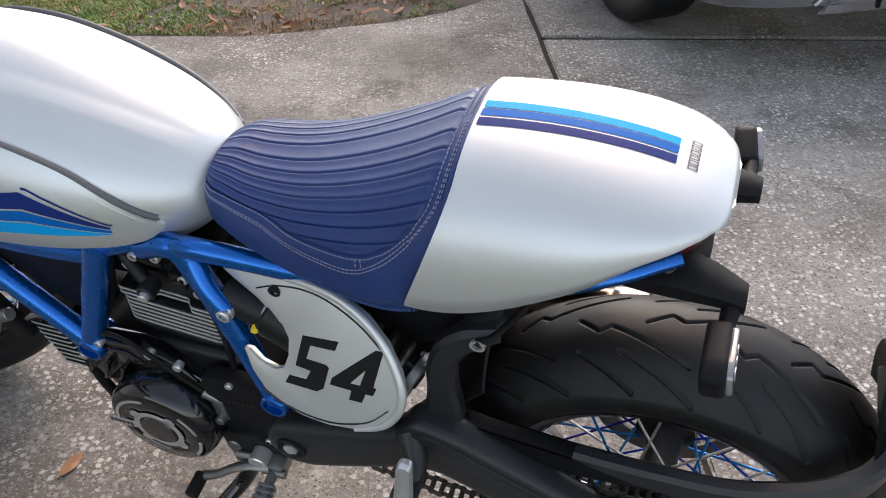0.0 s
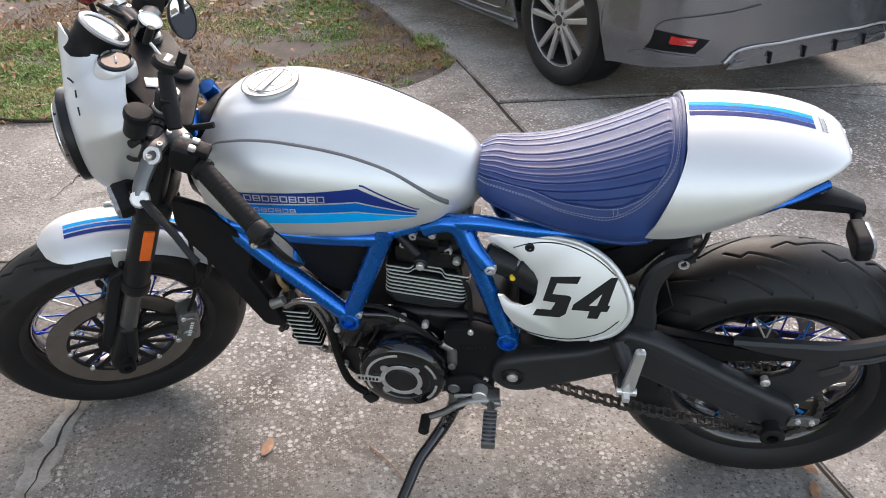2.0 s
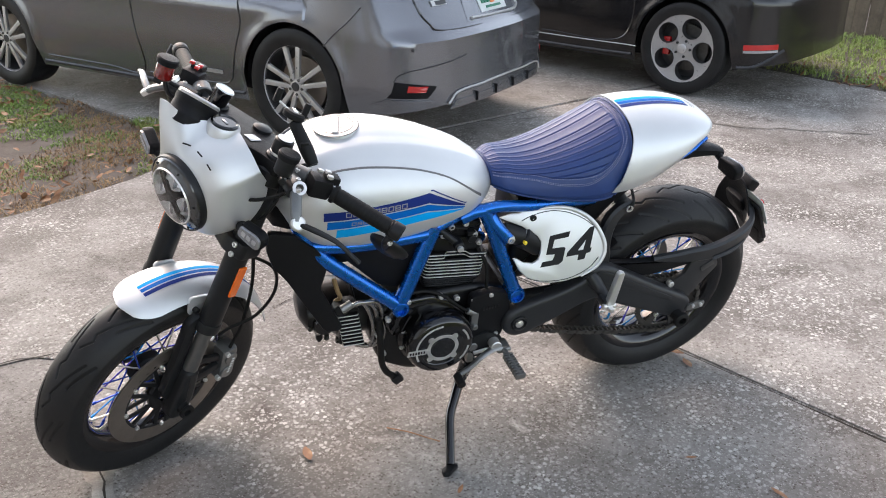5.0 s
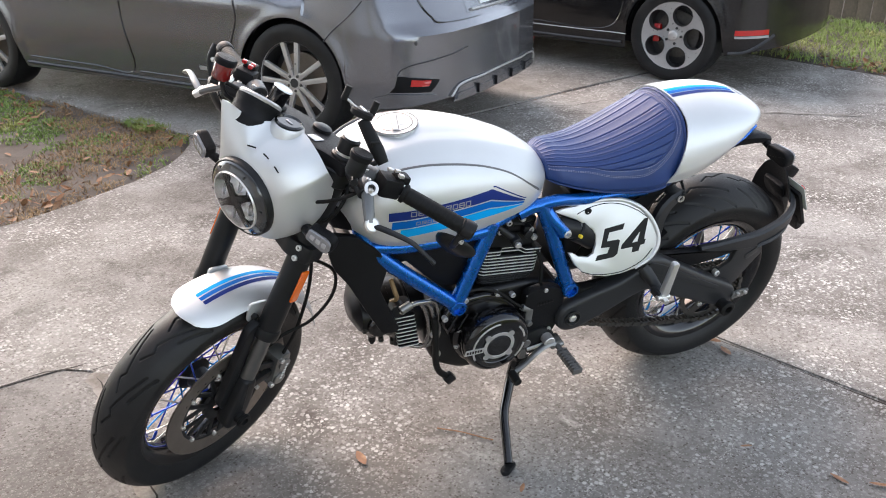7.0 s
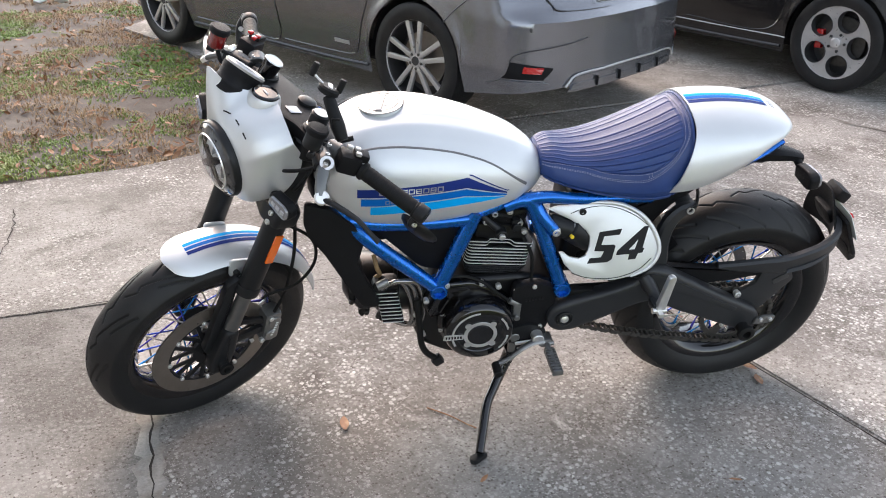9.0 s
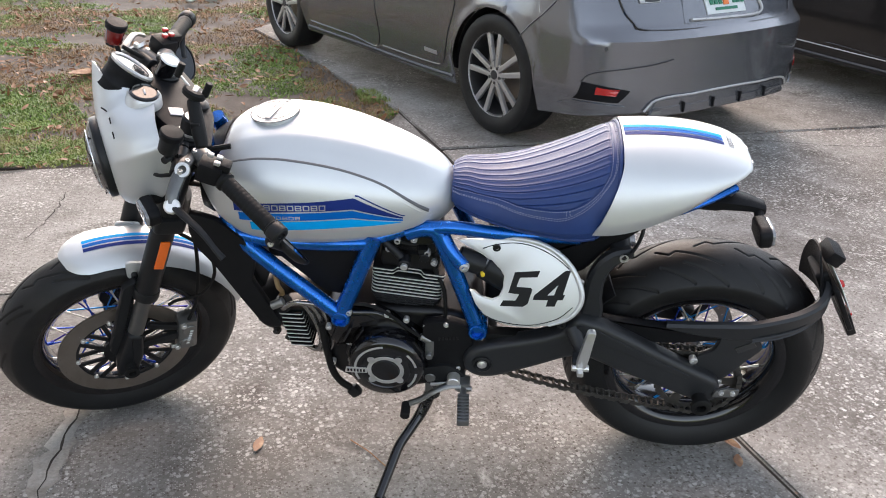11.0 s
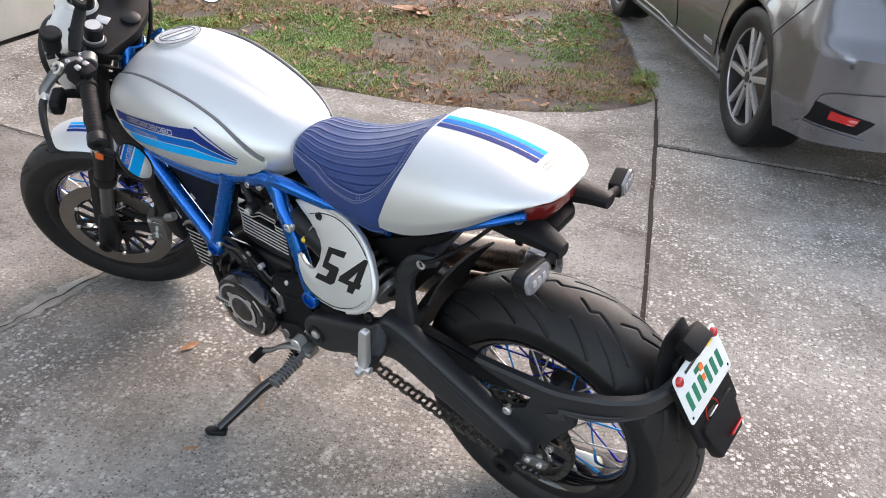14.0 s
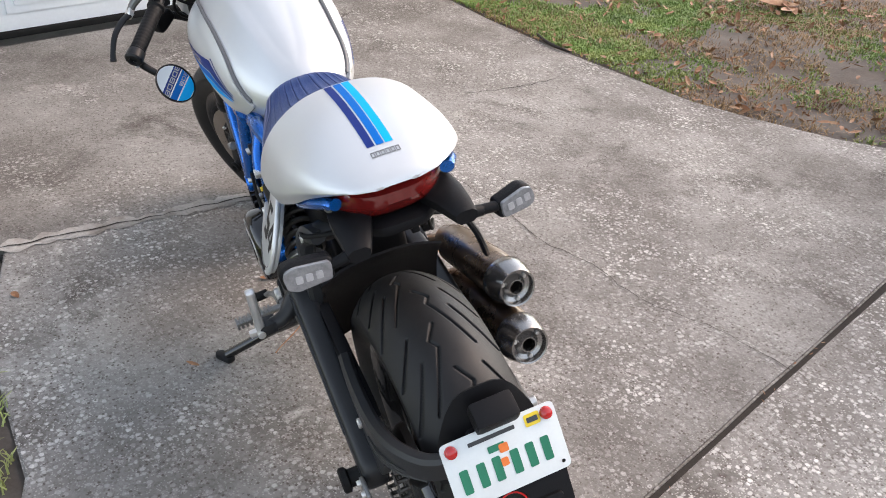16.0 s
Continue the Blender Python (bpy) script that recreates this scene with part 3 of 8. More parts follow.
litter(STRIP, 120, "strip_leaves", "a few brown dead leaves in the grass", 5, 0.045)
blades(VERGE, 14000, M_VERGE, "verge_grass", "long green grass before the fence", 6, 0.03, 0.08, 0.007, -0.9, base=0.0, lie=1.3)
litter([(4.86, 1.0), (4.86, 4.5), (5.35, 4.5), (5.25, 1.0)], 420, "verge_leaves", "brown leaves gathered along the concrete's edge", 8, 0.06, 0.0)
EDGE2 = [(-2.6, 3.60), (-0.9, 3.50), (-0.2, 3.66), (0.36, 4.2), (0.2, 4.9), (0.05, 4.6), (-0.2, 3.95), (-0.9, 3.75), (-2.6, 3.85)]
litter(EDGE2, 420, "edge_leaves", "brown leaves and bits along the lawn's edge", 9, 0.028, -0.002)
litter([(0.590, -0.5), (0.405, 3.47), (0.430, 3.47), (0.615, -0.5)], 700, "joint_leaves", "brown leaf bits and grit caught in the joint", 10, 0.013, -0.016)
litter([(0.44, 3.46), (3.0, 3.36), (3.0, 3.39), (0.44, 3.49)], 260, "joint_leaves", "brown leaf bits and grit caught in the joint", 12, 0.012, -0.016)


def big_leaf(x, y, rz, size, label="curled brown dead leaf lying on the concrete", seed=1, z=0.006):
    p, f = leaf_points(random.Random(seed), size)
    me = bpy.data.meshes.new("dead_leaf")
    me.from_pydata(p, [], f)
    me.materials.append(M_LEAF)
    ob = new("dead_leaf", me)
    ob.matrix_world = Matrix.Translation((x, y, z)) @ Euler((0.1, 0.05, radians(rz))).to_matrix().to_4x4()
    return tagged(ob, label, "leaf", "dead leaves")


big_leaf(-0.746, 1.177, 70, 0.085, seed=3)
big_leaf(-0.52, 0.80, 30, 0.05, seed=4)
big_leaf(0.49, 0.87, 100, 0.07, seed=5)
big_leaf(0.47, 0.80, 60, 0.05, seed=6)
big_leaf(0.16, 0.18, 120, 0.06, seed=7)
big_leaf(-1.10, 0.56, 10, 0.05, seed=8)
for k, (x, y) in enumerate(((-1.47, 5.37), (-1.37, 5.34), (-1.42, 5.43))):
    big_leaf(x, y, 40 + 50 * k, 0.22, "large curled brown leaf lying on the lawn", 20 + k, 0.02)
for k, (x, y) in enumerate(((-0.73, 8.28), (-0.55, 8.26))):
    solo("paper_scrap", sheet(lambda u, v, x=x, y=y, k=k: (x + (u - 0.5) * 0.12, y + (v - 0.5) * 0.10, 0.02 + 0.05 * abs(u - 0.4 - 0.2 * k) + 0.03 * math.sin(5 * v + k)), 8, 6, 0.002), M_PLATE, "crumpled scrap of white paper on the lawn", "paper", "paper scraps")
big_leaf(0.11, 0.262, 80, 0.09, seed=31)
big_leaf(0.058, 0.498, 140, 0.05, seed=32)
solo("stick", tube([(-1.93, 3.63, 0.010), (-1.80, 3.56, 0.014), (-1.70, 3.545, 0.012), (-1.62, 3.55, 0.010)], [0.007, 0.009, 0.008, 0.004], 8), M_DIRT, "dark broken stick at the lawn's edge", "stick")
# a twig on the concrete
solo("twig", tube([(-0.506, 1.136, 0.004), (-0.47, 1.075, 0.006), (-0.445, 1.02, 0.005), (-0.429, 0.99, 0.004)], 0.0018, 6), M_LEAF, "thin brown twig on the concrete", "twig")

# ---- garage ----
gx = -3.24
wall = thing("wall_garage", "stucco garage wall round a white panelled door", "wall", kind="structure")
for nm, c, s in (("wall_side", (gx - 0.16, -0.35, 1.35), (0.2, 1.9, 2.7)), ("wall_side", (gx - 0.16, 4.35, 1.35), (0.2, 2.3, 2.7)), ("wall_above", (gx - 0.16, 1.9, 2.42), (0.2, 2.6, 0.56))):
    part(nm, box(c, s, 0.01), M_STUCCO, wall)
part("wall_far", box((gx - 3.2, 5.45, 1.35), (6.0, 0.2, 2.7), 0.01), M_STUCCO, wall)
door = thing("door_garage", "white panelled sectional garage door, closed", "garage door", kind="structure")
for r in range(4):
    part("door_section", box((gx - 0.13, 1.9, 0.30 + r * 0.53), (0.05, 2.60, 0.525), 0.006), M_DOOR, door)
    for c in range(4):
        y0 = 0.95 + c * 0.635
        part("door_panel", join(box((gx - 0.102, y0, 0.30 + r * 0.53), (0.012, 0.52, 0.36), 0.006), box((gx - 0.094, y0, 0.30 + r * 0.53), (0.012, 0.44, 0.28), 0.006)), M_DOOR, door)
part("door_seal", box((gx - 0.13, 1.9, 0.018), (0.06, 2.60, 0.034), 0.006), M_GRIP, door, "black rubber seal")
roof = prism([(-0.6, 2.70), (0.45, 2.62), (0.45, 2.72), (-3.2, 4.2), (-6.8, 2.72), (-6.8, 2.62)], (gx - 0.2, 2.0, 0), X, Z, 8.5, 0.01)
solo("roof", roof, M_ALLOYDARK, "dark shingle roof over the garage", "roof", kind="structure")

# ---- fence and trees ----
fence = thing("fence", "weathered wooden board fence behind the verge", "fence")
board = to_mesh("board", prism([(-0.067, 0), (0.067, 0), (0.067, 1.72), (0.045, 1.80), (-0.045, 1.80), (-0.067, 1.72)], (0, 0, 0), (0, 1, 0), (0, 0, 1), 0.018, 0.002), M_WOOD)
rnd = random.Random(4)
for k in range(70):
    ob = new("board", board)
    ob.parent = fence
    ob.matrix_local = Matrix.Translation((7.15 + rnd.uniform(-0.006, 0.006), -1.5 + k * 0.142, rnd.uniform(-0.01, 0.03))) @ Matrix.Rotation(rnd.gauss(0, 0.006), 4, "X")
for z in (0.35, 1.4):
    part("rail", box((7.19, 3.4, z), (0.04, 10.0, 0.09), 0.004), M_WOOD, fence)


# ---- motorcycle: x forward, y to its left, z up, leaning on its side stand, steered to the left ----
HEADING, LEANING, STEER, RAKE = 160.3, 12.5, 30.0, 21.8
bike = thing("motorcycle", "silver and blue cafe racer motorcycle leaning on its side stand", "motorcycle",
             Matrix.Translation((0.3446, 0.9678, 0)) @ Matrix.Rotation(radians(HEADING), 4, "Z") @ Matrix.Rotation(radians(-LEANING), 4, "X"))
S_ROT = Matrix.Rotation(radians(-RAKE), 4, "Y") @ Matrix.Rotation(radians(STEER), 4, "Z")
STEERED = Matrix.Translation((1.545, 0, 0)) @ S_ROT


def B(name, bm, mat, label="", parent=None, **kw):
    return part(name, bm, mat, parent or bike, label, **kw)


def F(name, bm, mat, label="", parent=None, **kw):
    """A part that turns with the fork, given in the fork's own frame."""
    return part(name, moved(bm, STEERED), mat, parent or bike, label, **kw)


# -- tyres and wheels --
def tyre_bm(R, half, rim_r, period_count, grooves, na=1080, nt=96):
    """A tyre about the y axis with its tread grooves sunk in."""
    crown = 0.55 * half
    prof = [(half * 0.74, rim_r - 0.002), (half * 0.86, rim_r + 0.010), (half * 0.97, rim_r + 0.028), (half * 1.0, R - crown - 0.008)]
    ys = np.linspace(half * 0.985, -half * 0.985, nt)
    tread = [(y, R - crown * (abs(y) / half) ** 2.3) for y in ys]
    full = prof + tread + [(-y, r) for y, r in reversed(prof)]
    yy, rr = np.array([p[0] for p in full]), np.array([p[1] for p in full])
    ang = np.linspace(0, 2 * math.pi, na, endpoint=False)
    A, YY = np.meshgrid(ang * R, yy, indexing="ij")
    RR = np.tile(rr, (na, 1))
    P = 2 * math.pi * R / period_count
    best = np.full(A.shape, 9.0)
    a0 = np.mod(A, P)
    for line in grooves:
        for (pa, pb), (qa, qb) in zip(line[:-1], line[1:]):
            for shift in (-P, 0, P):
                dx, dy = qa - pa, qb - pb
                t = np.clip(((a0 - pa - shift) * dx + (YY - pb) * dy) / (dx * dx + dy * dy), 0, 1)
                best = np.minimum(best, np.hypot(a0 - pa - shift - t * dx, YY - pb - t * dy))
    sink = 0.0045 * np.clip((0.0026 - best) / 0.0010, 0, 1)
    inner = (np.arange(len(full)) >= len(prof)) & (np.arange(len(full)) < len(full) - len(prof))
    RR = RR - sink * inner[None, :]
    V = np.stack([RR * np.cos(ang)[:, None], YY, RR * np.sin(ang)[:, None]], -1).reshape(-1, 3)
    m = len(full)
    i, j = np.meshgrid(np.arange(na), np.arange(m - 1), indexing="ij")
    k = (i + 1) % na
    Fc = np.stack([i * m + j, k * m + j, k * m + j + 1, i * m + j + 1], -1).reshape(-1, 4)
    me = bpy.data.meshes.new("tmp")
    me.from_pydata(V.tolist(), [], Fc.tolist())
    bm = bmesh.new()
    bm.from_mesh(me)
    bpy.data.meshes.remove(me)
    return bm


def both(lines, shift):
    return [[(a, b) for a, b in l] for l in lines] + [[(a + shift, -b) for a, b in l] for l in lines]


REAR_GROOVES = both([[(0.00, 0.000), (0.030, 0.018), (0.046, 0.009), (0.150, 0.050)], [(0.060, 0.042), (0.165, 0.085)], [(0.005, 0.046), (0.080, 0.083)]], 0.09)
FRONT_GROOVES = both([[(0.00, 0.000), (0.030, 0.014), (0.045, 0.006), (0.150, 0.036)], [(0.080, 0.033), (0.160, 0.052)]], 0.085)


def wheel(name, m, R, half, rim_half, count, grooves, hub_half, mats):
    """A spoked wheel about the y axis of m: rim, tyre, hub, spokes. Returns the rim, to which the rest belongs."""
    rim_r = 0.2165
    prof = [(rim_r + 0.004, rim_half), (rim_r + 0.004, rim_half - 0.004), (rim_r - 0.014, rim_half - 0.012), (rim_r - 0.026, rim_half * 0.45), (rim_r - 0.028, 0),
            (rim_r - 0.026, -rim_half * 0.45), (rim_r - 0.014, -rim_half + 0.012), (rim_r + 0.004, -rim_half + 0.004), (rim_r + 0.004, -rim_half),
            (rim_r - 0.004, -rim_half), (rim_r - 0.020, -rim_half + 0.010), (rim_r - 0.034, -rim_half * 0.45), (rim_r - 0.036, 0), (rim_r - 0.034, rim_half * 0.45),
            (rim_r - 0.020, rim_half - 0.010), (rim_r - 0.004, rim_half)]
    rim = B(name, moved(lathe(prof, (0, 0, 0), (0, 1, 0), 96, False, True), m), M_GLOSS, "black spoked wheel rim")
    B("tyre", moved(tyre_bm(R, half, rim_r, count, grooves), m), M_RUBBER, "black road tyre with angled grooves", rim, sharp=60)
    hp = [(0.020, -hub_half), (0.046, -hub_half + 0.004), (0.046, -hub_half + 0.012), (0.030, -hub_half + 0.022), (0.026, 0), (0.030, hub_half - 0.022), (0.046, hub_half - 0.012), (0.046, hub_half - 0.004), (0.020, hub_half)]
    B("hub", moved(lathe(hp, (0, 0, 0), (0, 1, 0), 40), m), M_SATIN, "", rim)
    n = 36
    unit = None
    for k in range(n):
        side = 1 if k % 2 else -1
        a = 2 * math.pi * k / n
        lead = (1 if (k // 2) % 2 else -1) * radians(52)
        p0 = Vector((math.cos(a + lead) * 0.044, side * (hub_half - 0.008), math.sin(a + lead) * 0.044))
        p1 = Vector((math.cos(a) * (rim_r - 0.032), side * rim_half * 0.25, math.sin(a) * (rim_r - 0.032)))
        d = p1 - p0
        if unit is None:
            unit = {q: to_mesh("spoke", join(cyl((0, 0, 0), (0, 0, d.length - 0.018), 0.0021, seg=8), cyl((0, 0, d.length - 0.020), (0, 0, d.length), 0.0036, seg=8)), q) for q in mats}
        q = mats[k % len(mats)]
        x, y, z = frame_of(d)
        sp = new("spoke", unit[q])
        sp.parent = rim
        sp.matrix_local = m @ Matrix.Translation(p0) @ Matrix((x, y, z)).transposed().to_4x4()
    return rim


def disc_bm(r_out, r_in, y, thick, holes, rows=3):
    """A drilled brake rotor about the y axis: rings of holes are real openings in the grid."""
    bm = bmesh.new()
    seg = holes * 4
    rad = np.linspace(r_in, r_out, rows * 3 + 2)
    for s in (-1, 1):
        vs = [[bm.verts.new((r * math.cos(2 * math.pi * j / seg), y + s * thick / 2, r * math.sin(2 * math.pi * j / seg))) for j in range(seg)] for r in rad]
        for i in range(len(rad) - 1):
            for j in range(seg):
                ring = (i - 1) // 3
                if i % 3 == 2 and 0 <= ring < rows and (j + ring * 1) % 4 == 1 and i < len(rad) - 2:
                    continue
                k = (j + 1) % seg
                bm.faces.new((vs[i][j], vs[i][k], vs[i + 1][k], vs[i + 1][j]))
        if s == -1:
            low = vs
    for i in (0, len(rad) - 1):
        for j in range(seg):
            k = (j + 1) % seg
            bm.faces.new((low[i][j], low[i][k], vs[i][k], vs[i][j]))
    return bm


REAR_C = Vector((-0.008, 0, 0.326))
rear = wheel("rear_wheel", Matrix.Translation(REAR_C), 0.323, 0.090, 0.072, 11, REAR_GROOVES, 0.062, (M_SPOKE_C, M_STEEL, M_SPOKE_B, M_STEEL, M_SPOKE_P, M_SPOKE_C))
B("brake_disc", moved(disc_bm(0.122, 0.088, -0.085, 0.005, 24, 2), Matrix.Translation(REAR_C)), M_DISC, "drilled steel rear disc", rear)
for a in np.linspace(0, 2 * math.pi, 6, endpoint=False):
    B("disc_spider", moved(prism([(0.03, -0.008), (0.09, -0.010), (0.09, 0.010), (0.03, 0.008)], (0, -0.085, 0), (math.cos(a), 0, math.sin(a)), (-math.sin(a), 0, math.cos(a)), 0.006, 0.001), Matrix.Translation(REAR_C)), M_SATIN, "", rear)


def open_sprocket(r, teeth, arms, y, c, thick=0.006):
    """A toothed ring on broad arms, open between them."""
    n = teeth * 4
    cut = [r * (1.0 if k % 4 in (1, 2) else 0.955) for k in range(n)]
    rings = []
    for yy, hole in ((-thick / 2, False), (thick / 2, False), (thick / 2, True), (-thick / 2, True)):
        rings.append([Vector((c[0], y + yy, c[2])) + Vector((math.cos(2 * math.pi * k / n), 0, math.sin(2 * math.pi * k / n))) * (r * 0.845 if hole else cut[k]) for k in range(n)])
    ob = B("sprocket", rings_to_bm(rings, True, False, True), M_DARKSTEEL, "worn dark chain sprocket", rear)
    for k in range(arms):
        a = 2 * math.pi * k / arms
        B("sprocket_arm", prism(rounded([(0.030, -0.016), (0.060, -0.010), (r * 0.87, -0.015), (r * 0.87, 0.015), (0.060, 0.010), (0.030, 0.016)], 0.006), (c[0], y, c[2]), (math.cos(a), 0, math.sin(a)), (-math.sin(a), 0, math.cos(a)), thick * 0.9, 0), M_DARKSTEEL, "", rear)
    return ob


open_sprocket(0.104, 46, 6, 0.112, REAR_C)
B("sprocket_carrier", lathe([(0.03, 0), (0.062, 0.004), (0.062, 0.018), (0.045, 0.034), (0.02, 0.036)], REAR_C + Y * 0.066, Y, 40), M_SATIN, "", rear)
for k in range(6):
    a = k * math.pi / 3
    B("sprocket_bolt", bolt(REAR_C + Vector((math.cos(a) * 0.052, 0.116, math.sin(a) * 0.052)), Y, 0.008), M_STEEL, "", rear)

FRONT_C = Vector((0.042, 0, 0.304))
front = wheel("front_wheel", STEERED @ Matrix.Translation(FRONT_C), 0.300, 0.061, 0.047, 11, FRONT_GROOVES, 0.050, (M_SPOKE_B, M_STEEL, M_SPOKE_C, M_STEEL, M_SPOKE_P, M_SPOKE_B))
F("brake_disc", moved(disc_bm(0.165, 0.122, 0.068, 0.005, 36, 3), Matrix.Translation(FRONT_C)), M_DISC, "large drilled steel front disc", front)
car = []
for k in range(9):
    a = 2 * math.pi * k / 9
    for s in (-1, 1):
        e1, e2 = (math.cos(a), 0, math.sin(a)), (-math.sin(a), 0, math.cos(a))
        F("carrier_spoke", moved(prism([(0.048, -0.006), (0.122, s * 0.026 - 0.006), (0.122, s * 0.026 + 0.006), (0.048, 0.006)], (0, 0.066 + 0.001 * s, 0), e1, e2, 0.006, 0.001), Matrix.Translation(FRONT_C)), M_SATIN, "", front)
car.append(lathe([(0.030, -0.006), (0.056, -0.006), (0.056, 0.004), (0.030, 0.004)], (0, 0.066, 0), Y, 40, False, True))
car.append(lathe([(0.115, -0.004), (0.124, -0.004), (0.124, 0.003), (0.115, 0.003)], (0, 0.066, 0), Y, 60, False, True))
F("disc_carrier", moved(join(*car), Matrix.Translation(FRONT_C)), M_SATIN, "black lattice disc carrier", front)
for k in range(9):
    a = 2 * math.pi * (k + 0.5) / 9
    F("disc_button", bolt(FRONT_C + Vector((math.cos(a) * 0.119, 0.071, math.sin(a) * 0.119)), Y, 0.006, 0.004), M_STEEL, "", front)

# -- fuel tank --
t_w = soft_curve((0.598, 0.045), (0.615, 0.070), (0.65, 0.102), (0.70, 0.127), (0.77, 0.147), (0.86, 0.161), (0.95, 0.167), (1.03, 0.165), (1.09, 0.150), (1.13, 0.122), (1.155, 0.085))
t_top = soft_curve((0.598, 0.805), (0.62, 0.832), (0.66, 0.862), (0.75, 0.905), (0.85, 0.938), (0.94, 0.953), (1.00, 0.951), (1.06, 0.934), (1.11, 0.896), (1.155, 0.835))
t_bot = soft_curve((0.598, 0.752), (0.63, 0.735), (0.70, 0.717), (0.80, 0.702), (0.90, 0.698), (1.00, 0.703), (1.08, 0.720), (1.12, 0.745), (1.155, 0.790))
t_mid = soft_curve((0.598, 0.775), (0.70, 0.785), (0.80, 0.800), (0.90, 0.812), (1.02, 0.815), (1.155, 0.812))


def tank_y(x, z):
    """Half width of the tank at x, z."""
    w, zt, zb, zc = t_w(x), t_top(x), t_bot(x), t_mid(x)
    if z >= zc:
        s = min((z - zc) / max(zt - zc, 1e-4), 1.0)
        return w * max(1 - s ** 2.1, 0) ** 0.58
    s = min((zc - z) / max(zc - zb, 1e-4), 1.0)
    return w * (1 - 0.20 * s ** 2.2)


RIDGE = soft_curve((0.60, 0.020), (0.66, 0.044), (0.75, 0.060), (0.85, 0.072), (0.95, 0.080), (1.05, 0.080), (1.155, 0.05))


def ridge_lift(x, y):
    """A soft crease along each shoulder of the tank."""
    fade = min(max((x - 0.61) / 0.06, 0), 1) * min(max((1.12 - x) / 0.10, 0), 1)
    return 0.0042 * fade * max(1 - abs(abs(y) - RIDGE(x)) / 0.028, 0)


rings = []
for x in np.concatenate([np.linspace(0.598, 0.65, 12), np.linspace(0.66, 1.10, 44), np.linspace(1.105, 1.155, 10)]):
    zt, zb, zc = t_top(x), t_bot(x), t_mid(x)
    half = []
    for s in np.linspace(0, 1, 9):
        half.append((0.8 * t_w(x) * s, zb - 0.002 * (1 - s)))
    for s in np.linspace(0.04, 1, 12):
        z = zb + (zc - zb) * s
        half.append((tank_y(x, z), z))
    for s in np.sin(np.linspace(0.06, math.pi / 2, 44)):
        z = zc + (zt - zc) * s
        y = tank_y(x, z)
        half.append((y, z + ridge_lift(x, y)))
    ring = [(x, y, z) for y, z in half] + [(x, -y, z) for y, z in reversed(half[1:-1])]
    rings.append(ring)
tank = B("fuel_tank", rings_to_bm(rings), M_SILVER, "satin silver fuel tank with blue stripes", sharp=50)

CREASE = soft_curve((0.648, 0.775), (0.676, 0.797), (0.744, 0.845), (0.811, 0.874), (0.87, 0.890), (0.925, 0.899), (0.98, 0.902), (1.03, 0.897), (1.075, 0.882), (1.105, 0.858))
PANEL_LOW = soft_curve((0.648, 0.7735), (0.67, 0.757), (0.72, 0.744), (0.80, 0.733), (0.90, 0.728), (1.00, 0.732), (1.06, 0.746), (1.105, 0.775))


def tank_patch(x0, x1, low, high, off, nu=60, nv=16, thick=0.0, side=1):
    """A patch on the tank's flank between two curves of x, lifted by off."""
    def fn(u, v):
        x = x0 + (x1 - x0) * u
        z = low(x) + (high(x) - low(x)) * v
        e = 0.004
        y = tank_y(x, z)
        n = Vector((-(tank_y(x + e, z) - tank_y(x - e, z)) / (2 * e), 1, -(tank_y(x, z + e) - tank_y(x, z - e)) / (2 * e)))
        n.normalize()
        p = Vector((x, y, z)) + n * off
        return (p.x, side * p.y, p.z)
    return sheet(fn, nu, nv, thick)


for s in (1, -1):
    B("side_panel", tank_patch(0.650, 1.103, PANEL_LOW, CREASE, 0.0075, 90, 20, 0.007, s), M_SILVER, "raised silver panel on the tank's flank", tank, sharp=45)
    edge = [Vector((x, s * (tank_y(x, CREASE(x)) + 0.0005), CREASE(x) + 0.0035)) for x in np.linspace(1.10, 0.655, 40)]
    low = [Vector((x, s * (tank_y(x, PANEL_LOW(x)) + 0.0012), PANEL_LOW(x) - 0.0012)) for x in np.linspace(0.652, 1.10, 40)]
    B("panel_gap", tube(edge, 0.0046, 10, False), M_GAP, "dark gap above the panel", tank)
    B("panel_gap", tube(edge[-1:] + low, 0.0010, 8, False), M_GAP, "", tank)
    rim = [Vector((x, s * (tank_y(x, CREASE(x) - 0.004) + 0.0052), CREASE(x) - 0.004)) for x in np.linspace(1.09, 0.668, 40)]
    B("panel_rim", tube(rim, 0.0034, 10, False), M_SILVER, "", tank, sharp=60)


